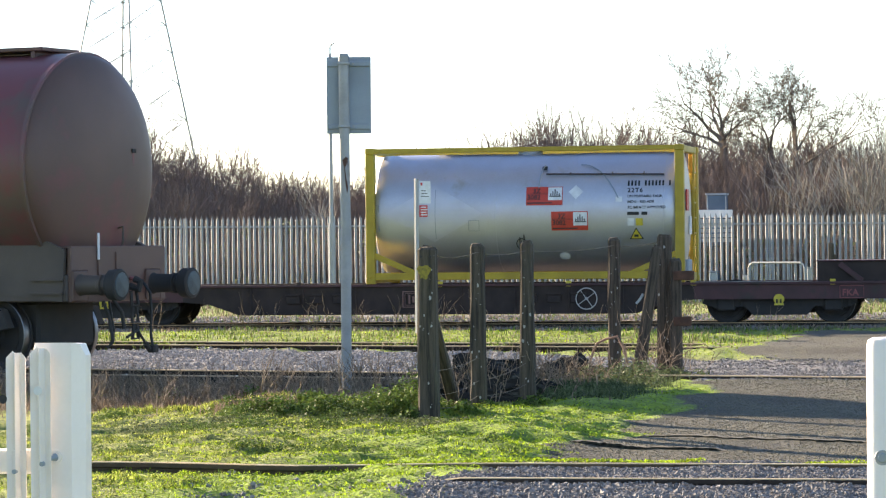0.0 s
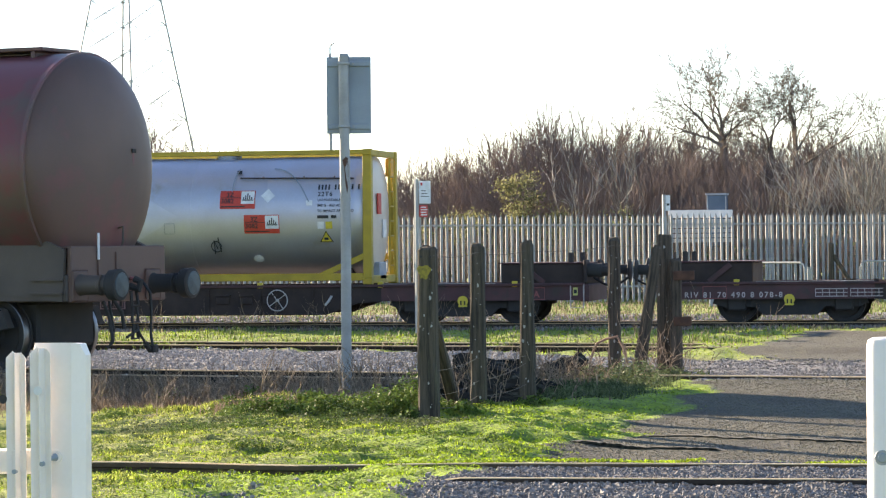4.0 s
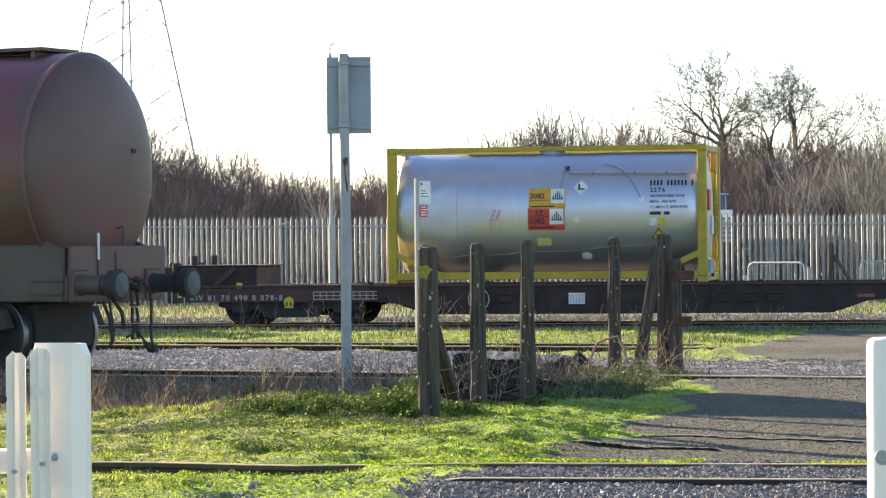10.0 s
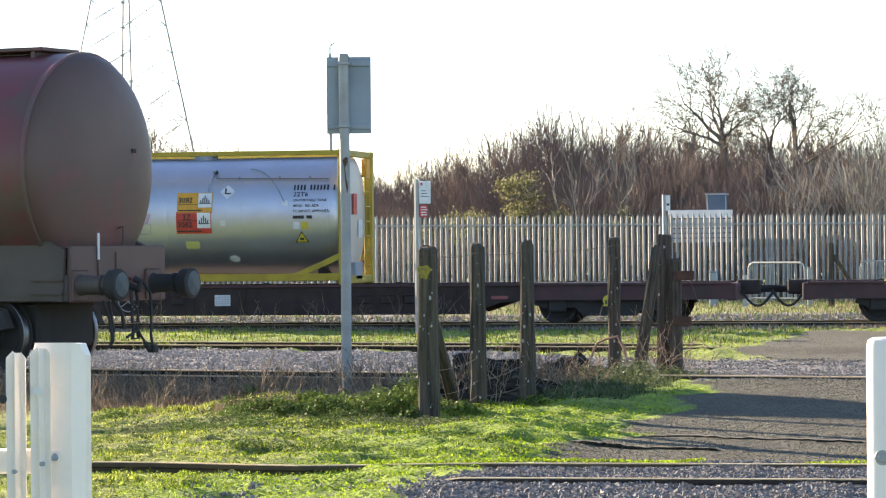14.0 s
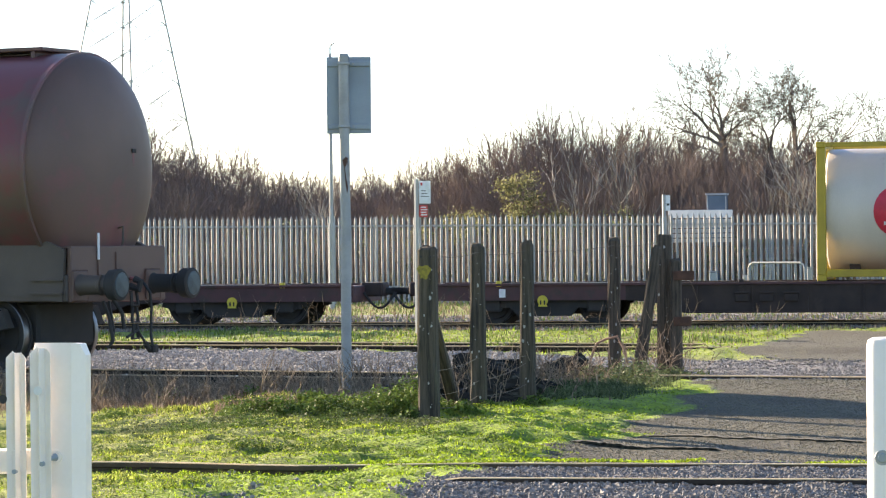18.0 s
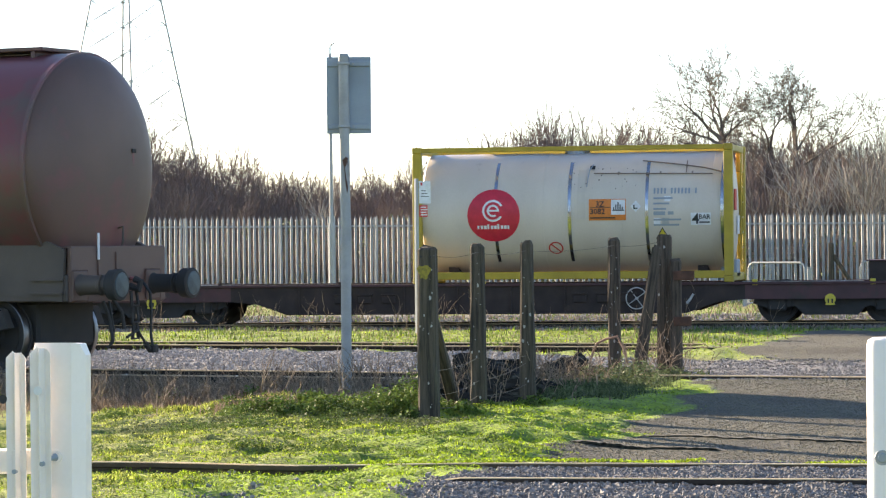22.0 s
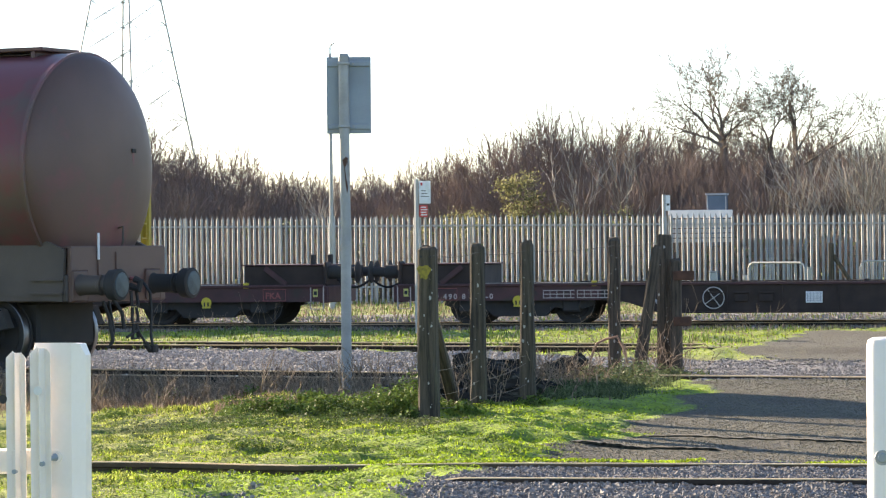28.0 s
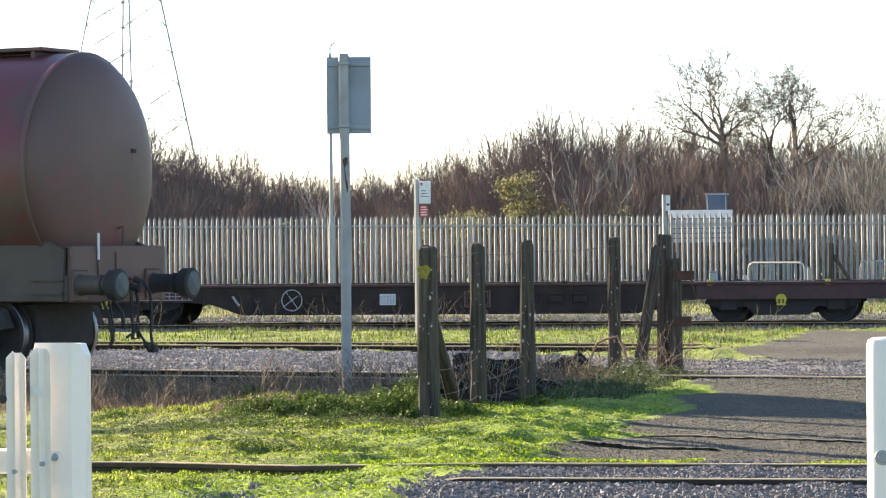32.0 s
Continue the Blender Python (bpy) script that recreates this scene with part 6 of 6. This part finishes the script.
for m, share in ((GRASS, 0.5), (MOSS, 0.45), (WEED, 0.22), (WEED_DULL, 0.3), (LEAF, 0.5)):
    translucent(m, share)
translucent(STRAW, 0.25)
blades("grass", "short yellow-green grass on the bank", "grass", 170000, turf_spot(-9.5, -5.6, 18.5, 33.0), 0.022, 0.0055, GRASS, 21, 0.9)
blades("grass", "short vivid green grass and moss", "grass", 80000, turf_spot(-6.3, -2.5, 18.5, 34.0), 0.020, 0.0055, MOSS, 29, 0.9)
blades("grass", "short green grass between the tracks", "grass", 45000, turf_spot(-18, -3, 44, 59, 0.8), 0.038, 0.008, MOSS, 22, 0.9)


def domes(spots):
    """Places in low domes of leaves, each (x, y, radius, height)."""
    size = [s[2] ** 2 for s in spots]

    def place(r):
        x, y, q, h = r.choices(spots, size)[0]
        a, d = r.uniform(0, math.tau), math.sqrt(r.random())
        ragged = 1 + 0.35 * math.sin(3 * a + x * 9) + 0.2 * math.sin(7 * a + y * 5)
        return x + q * d * ragged * math.cos(a), y + 1.3 * q * d * ragged * math.sin(a), h * (1 - d * d) * r.uniform(0.7, 1.1) + 0.015
    return place


def leafage(name, label, count, place, size, material, seed):
    """Small loose leaves, most of them on the outer skin of a low clump."""
    r = random.Random(seed)
    vs, fs = [], []
    for _ in range(count):
        got = place(r)
        if not got:
            continue
        x, y, h = got
        p = Vector((x, y, ground_z(x, y) + h * r.random() ** 0.45))
        u = Vector((r.gauss(0, 1), r.gauss(0, 1), r.gauss(0.25, 0.55))).normalized()
        v = u.cross(Vector((r.gauss(0, 0.6), r.gauss(0, 0.6), 1))).normalized()
        s = size * r.uniform(0.5, 1.3)
        k = len(vs)
        vs += [tuple(p - u * s), tuple(p + v * s * 0.45), tuple(p + u * s), tuple(p - v * s * 0.45)]
        fs.append((k, k + 1, k + 2, k + 3))
    return tagged(mesh_from(name, vs, fs, material), label, "weeds", kind="stuff")


rt = random.Random(83)
TUSSOCKS = [(x, 30.0 - 0.45 * (x + 7.0) + rt.gauss(0, 0.45)) for x in [rt.uniform(-9.3, -5.9) for _ in range(34)]]


def clump(cx, cy, sx, sy):
    def place(r):
        x, y = r.gauss(cx, sx), r.gauss(cy, sy)
        t, g, a = ground_kind(x, y)
        if a > 0.5:
            return None
        return x, y, max(0.3, 1 - 0.3 * (((x - cx) / sx) ** 2 + ((y - cy) / sy) ** 2) ** 0.5)
    return place


leafage("weeds", "tall leafy green weeds beside the thick post", 15000, domes(((-6.0, 29.1, 0.22, 0.42), (-6.15, 29.3, 0.24, 0.32), (-6.38, 29.2, 0.26, 0.27), (-6.2, 28.8, 0.22, 0.24), (-6.5, 28.85, 0.28, 0.22), (-6.85, 28.85, 0.30, 0.21), (-7.2, 28.8, 0.28, 0.19), (-7.5, 29.0, 0.26, 0.16), (-6.75, 29.4, 0.3, 0.16), (-7.15, 29.6, 0.35, 0.14), (-7.9, 29.5, 0.25, 0.13), (-6.4, 30.2, 0.3, 0.20))), 0.022, WEED, 23)
blades("dry_weeds", "tuft of dead brown grass on the bank", "weeds", 1500, lambda r: (r.gauss(-7.55, 0.16), r.gauss(29.3, 0.2), 1.0), 0.14, 0.0045, STRAW, 75, 0.9)
blades("dry_weeds", "dead brown grass over the sleeper ends", "weeds", 10000, lambda r: (lambda x: (x, yard_rail_y(x) - 0.45 - abs(r.gauss(0, 0.55)), 1.0))(r.uniform(-14, -5.8)), 0.17, 0.006, STRAW, 76, 0.9)
blades("tussocks", "coarse green tussocks on the bank", "grass", 9000, lambda r: (lambda c: (c[0] + r.gauss(0, 0.13), c[1] + r.gauss(0, 0.13), 1.0))(r.choice(TUSSOCKS)), 0.055, 0.005, GRASS, 72, 1.0)
leafage("weeds", "bright weed clump among the dry stalks", 1500, domes(((-9.25, 32.4, 0.28, 0.16), (-8.9, 32.6, 0.2, 0.10), (-8.3, 31.8, 0.22, 0.16))), 0.028, WEED, 71)
leafage("weeds", "dull green brambles round the gate post", 9000, domes(((-4.95, 36.6, 0.45, 0.26), (-5.3, 35.6, 0.4, 0.24), (-4.9, 35.4, 0.45, 0.20), (-4.6, 36.8, 0.35, 0.14), (-5.2, 37.6, 0.35, 0.28), (-5.1, 34.6, 0.4, 0.14), (-4.75, 34.4, 0.4, 0.09), (-5.45, 33.7, 0.35, 0.15), (-5.1, 33.2, 0.4, 0.11), (-4.8, 33.4, 0.4, 0.07), (-5.0, 32.2, 0.35, 0.06))), 0.024, WEED_DULL, 24)
blades("rough_grass", "feathery grey-green grass round the gate post", "grass", 6000, lambda r: (r.gauss(-5.05, 0.32), r.uniform(32.4, 38.0), 1.0), 0.11, 0.0045, WEED_DULL, 74, 1.1)
leafage("weeds", "green weeds round the timber posts", 1600, domes(((-5.5, 30.1, 0.16, 0.10), (-5.62, 29.3, 0.18, 0.07), (-5.25, 31.1, 0.16, 0.10), (-5.95, 28.6, 0.16, 0.07))), 0.026, WEED, 25)
blades("dry_weeds", "dry brown weed stalks beside the siding", "weeds", 13000, clump(-9.2, 32.4, 1.5, 0.75), 0.20, 0.0055, STRAW, 26, 0.8)
blades("dry_weeds", "dry grass along the siding", "weeds", 2200, lambda r: (lambda x: (x, yard_rail_y(x) - 0.15 - abs(r.gauss(0.3, 0.35)), 1))(r.uniform(-14, -5)), 0.20, 0.005, STRAW, 27, 0.8)
blades("dry_weeds", "dry grass beside the running line", "weeds", 2600, lambda r: (r.uniform(-20, -1), 58.9 + r.gauss(0, 0.35), 1), 0.11, 0.006, STRAW, 28, 0.8)


def stalks(name, label, cx, cy, sx, sy, n, seed, h):
    r = random.Random(seed)
    vs, fs = [], []
    for _ in range(n):
        x, y = r.gauss(cx, sx), r.gauss(cy, sy)
        big = (vs, fs)
        grow(r, big, big, Vector((x, y, ground_z(x, y))), Vector((r.gauss(0, 0.35), r.gauss(0, 0.35), 1)).normalized(), h * r.uniform(0.4, 1.1), 0.0055, 1, 0.7, 0.2, 0.2)
    return tagged(mesh_from(name, [tuple(v) for v in vs], fs, STRAW), label, "weeds", kind="stuff")


stalks("dead_stalks", "tall dead weed stalks beside the siding", -9.1, 32.6, 1.3, 0.8, 420, 31, 0.34)
stalks("dead_stalks", "dead bramble stems over the sleeper heap", -5.55, 34.6, 0.35, 1.2, 110, 32, 0.38)
stalks("dead_stalks", "dead stems beside the gate post", -5.0, 38.4, 0.35, 0.7, 40, 33, 0.5)
stalks("dead_stalks", "dead stalks beside the running line", -12.5, 58.6, 3.5, 0.5, 60, 34, 0.5)


def stones(name, label, count, place, size, seed, material=STONE):
    r = random.Random(seed)
    base = [Vector(p).normalized() for p in ((1, 1, 1), (-1, 1, 1), (-1, -1, 1), (1, -1, 1), (1, 1, -1), (-1, 1, -1), (-1, -1, -1), (1, -1, -1))]
    quads = ((0, 1, 2, 3), (7, 6, 5, 4), (0, 4, 5, 1), (1, 5, 6, 2), (2, 6, 7, 3), (3, 7, 4, 0))
    vs, fs = [], []
    for _ in range(count):
        got = place(r)
        if not got:
            continue
        x, y = got
        s = size * r.uniform(0.5, 1.35)
        q = Euler((r.uniform(0, 6), r.uniform(0, 6), r.uniform(0, 6))).to_matrix()
        c = Vector((x, y, ground_z(x, y) + s * 0.25))
        k = len(vs)
        sx, sy, sz = r.uniform(0.7, 1.3), r.uniform(0.6, 1.1), r.uniform(0.5, 0.9)
        for p in base:
            v = q @ Vector((p.x * sx * r.uniform(0.75, 1.2), p.y * sy * r.uniform(0.75, 1.2), p.z * sz))
            vs.append(tuple(c + v * s))
        fs += [tuple(k + i for i in f) for f in quads]
    return tagged(mesh_from(name, vs, fs, material), label, "ballast", kind="stuff")


def gravel_spot(x0, x1, y0, y1, need=0.45):
    def place(r):
        x, y = r.uniform(x0, x1), r.uniform(y0, y1)
        t, g, a = ground_kind(x, y)
        return (x, y) if g * r.uniform(0.6, 1.2) > need and a < 0.7 else None
    return place


stones("ballast", "loose grey ballast stones beside the near rails", 52000, gravel_spot(-5.5, -0.8, 18.6, 23.3), 0.0105, 51)
stones("ballast", "larger pale ballast stones beside the near rails", 1500, gravel_spot(-5.6, -0.8, 18.6, 20.2), 0.020, 57)
stones("ballast", "pale grey ballast between the siding and the loop", 48000, gravel_spot(-17, -5.6, 35.5, 48.5), 0.017, 52, STONE_PALE)
stones("ballast", "fine gravel on the crossing beside the siding", 16000, gravel_spot(-6, -1.5, 35.5, 48.5, 0.35), 0.014, 56)
stones("ballast", "grey ballast under the running line", 22000, gravel_spot(-24, 0, 57.8, 70), 0.030, 53)
stones("chippings", "brown grit over the old crossing beyond the siding", 6000, lambda r: (lambda x, y: (x, y) if ground_kind(x, y)[2] > 0.35 * r.random() + 0.1 else None)(r.uniform(-6.4, -1.0), r.uniform(36.0, 57.5)), 0.0065, 58, CHIP)
stones("loose_stones", "few loose stones in the moss", 80, lambda r: (r.uniform(-5.6, -2), r.uniform(19.2, 21.0)), 0.024, 54)
stones("chippings", "coarse chippings bedded in the worn asphalt", 42000, lambda r: (lambda x, y: (x, y) if ground_kind(x, y)[2] > 0.6 else None)(r.uniform(-4.6, -0.8), r.uniform(22.8, 36.0)), 0.0055, 55, CHIP)


def brambles():
    """Sunlit leaves and stems behind the palisade."""
    r = random.Random(61)
    vs, fs = [], []
    for _ in range(7000):
        x, y = r.uniform(-38, 5), r.uniform(89.0, 92.5)
        top = 1.7 + 0.7 * wob(x, y, 0.5, 17) + (0.5 if -24 < x < -12 else 0)
        p = Vector((x, y, r.random() ** 0.8 * top))
        u = Vector((r.gauss(0, 1), r.gauss(0, 1), r.gauss(0, 1))).normalized()
        v = u.orthogonal().normalized()
        s = r.uniform(0.03, 0.06)
        k = len(vs)
        vs += [tuple(p - u * s), tuple(p + v * s * 0.5), tuple(p + u * s), tuple(p - v * s * 0.5)]
        fs.append((k, k + 1, k + 2, k + 3))
    tagged(mesh_from("bramble_leaves", vs, fs, WEED_DULL), "dull bramble leaves behind the palisade fence", "brambles", kind="stuff")
    vs, fs = [], []
    for _ in range(9000):
        x, y = r.uniform(-38, 5), r.uniform(89.2, 93.5)
        z = r.uniform(-0.1, 1.2)
        a = Vector((x, y, z))
        b = a + Vector((r.gauss(0, 0.25), r.gauss(0, 0.25), r.uniform(0.4, 1.2)))
        sprig(vs, fs, a, b, 0.009, 0.004)
    tagged(mesh_from("bramble_stems", vs, fs, BARK), "brown bramble stems behind the palisade fence", "brambles", kind="stuff")


brambles()
blades("rough_grass", "rough dry grass between the line and the fence", "grass", 9000, lambda r: (r.uniform(-30, 2), r.uniform(66, 88), 1), 0.11, 0.010, STRAW, 62, 0.8)
blades("rough_grass", "rough green grass between the line and the fence", "grass", 9000, lambda r: (r.uniform(-30, 2), r.uniform(65, 88), 1), 0.10, 0.012, WEED, 63, 0.8)
leafage("moss_tufts", "small leafy tufts in the moss", 40000, lambda r: (lambda x, y: (x, y, 0.02) if wob(x, y, 1.9, 6) + 0.5 * wob(x, y, 5, 8) > 0.08 and max(ground_kind(x, y)[1:]) < 0.3 else None)(r.uniform(-9.5, -3.6), r.uniform(19, 31)), 0.0095, WEED, 64)
blades("moss_tufts", "darker grass tufts in the moss", "grass", 12000, lambda r: (lambda x, y: (x, y, 1.0) if wob(x, y, 1.9, 6) ** 2 < 0.012 and ground_kind(x, y)[2] < 0.3 and ground_kind(x, y)[1] < 0.3 else None)(r.uniform(-9.5, -3), r.uniform(19, 31)), 0.032, 0.007, WEED, 64, 1.2)
blades("straw", "dry straw in the grass between the tracks", "grass", 9000, turf_spot(-18, -3, 46, 59, 0.6), 0.09, 0.006, STRAW, 65, 0.9)
blades("weeds", "tall green weeds beside the running line", "weeds", 800, lambda r: (lambda c: (c + r.gauss(0, 0.3), 58.2 + r.gauss(0, 0.35), 1))(r.choice((-13.2, -12.1, -9.0, -6.3, -4.4, -15.0))), 0.09, 0.012, WEED_DULL, 66, 0.9)
blades("tussocks", "darker rough tufts between the tracks", "grass", 14000, lambda r: (lambda x, y: (x, y, 0.7 + 1.2 * max(0, wob(x, y, 0.9, 19))) if wob(x, y, 0.9, 19) + 0.5 * wob(x, y, 2.8, 20) > 0.12 and max(ground_kind(x, y)[1:]) < 0.5 else None)(r.uniform(-18, -3), r.uniform(47.5, 58.5)), 0.085, 0.009, WEED, 73, 0.8)
rc = random.Random(77)
CLUMPS = [(rc.uniform(-9.2, -5.6), rc.uniform(23.4, 30.2), rc.uniform(0.10, 0.28)) for _ in range(34)] + [(rc.uniform(-5.6, -4.2), rc.uniform(23.0, 26.5), rc.uniform(0.06, 0.14)) for _ in range(10)]
leafage("weeds", "low leafy weed clumps in the moss", 22000, domes([(x, y, s, 0.22 * s + 0.03) for x, y, s in CLUMPS]), 0.0125, WEED, 67)
stalks("dead_stalks", "tangle of dead bramble stems on the heap", -6.0, 32.4, 0.45, 0.7, 70, 35, 0.4)
stalks("dead_stalks", "pale dead stalks beside the thick post", -6.9, 32.6, 0.6, 0.5, 50, 36, 0.45)
# Dark leaves stand in for the shade that the weeds throw on the turf.
leafage("weeds", "low dark grass standing in for shade before the weeds", 8000, domes(((-6.9, 28.9, 0.5, 0.05), (-6.4, 28.6, 0.5, 0.05), (-5.9, 28.1, 0.4, 0.04), (-5.5, 27.7, 0.35, 0.03), (-7.4, 27.4, 0.4, 0.04), (-7.9, 26.9, 0.35, 0.04))), 0.014, WEED_DULL, 68)
leafage("moss_tufts", "bright moss cushions in the turf", 30000, lambda r: (lambda x, y: (x, y, 0.022) if wob(x, y, 2.7, 16) > -0.05 and max(ground_kind(x, y)[1:]) < 0.4 else None)(r.uniform(-7.2, -3.4), r.uniform(18.8, 31)), 0.012, MOSS, 69)
leafage("moss_tufts", "green moss along the near rail", 5000, lambda r: (lambda x: (x, 22.0 + abs(r.gauss(0, 0.30)), 0.03) if wob(x, 1, 1.1, 18) > -0.12 else None)(r.uniform(-5.0, -1.2)), 0.014, MOSS, 70)


# ---- what moves ----
def motions():
    times = [0.5 * k for k in range(65)]
    for w, u in WAGONS:
        walk(w, [(t, pose(u + gone(t), D, 0)) for t in times])
        for ob in w.children:
            if ob.name.startswith("wheelset"):
                at = ob.location.copy()
                walk(ob, [(0.25 * k, pose(at.x, at.y, at.z, 0, math.degrees(gone(0.25 * k) / WHEEL_R), 0)) for k in range(129)])
    for c, u in TANKS:
        walk(c, [(t, pose(u + gone(t), D, DECK)) for t in times])


motions()
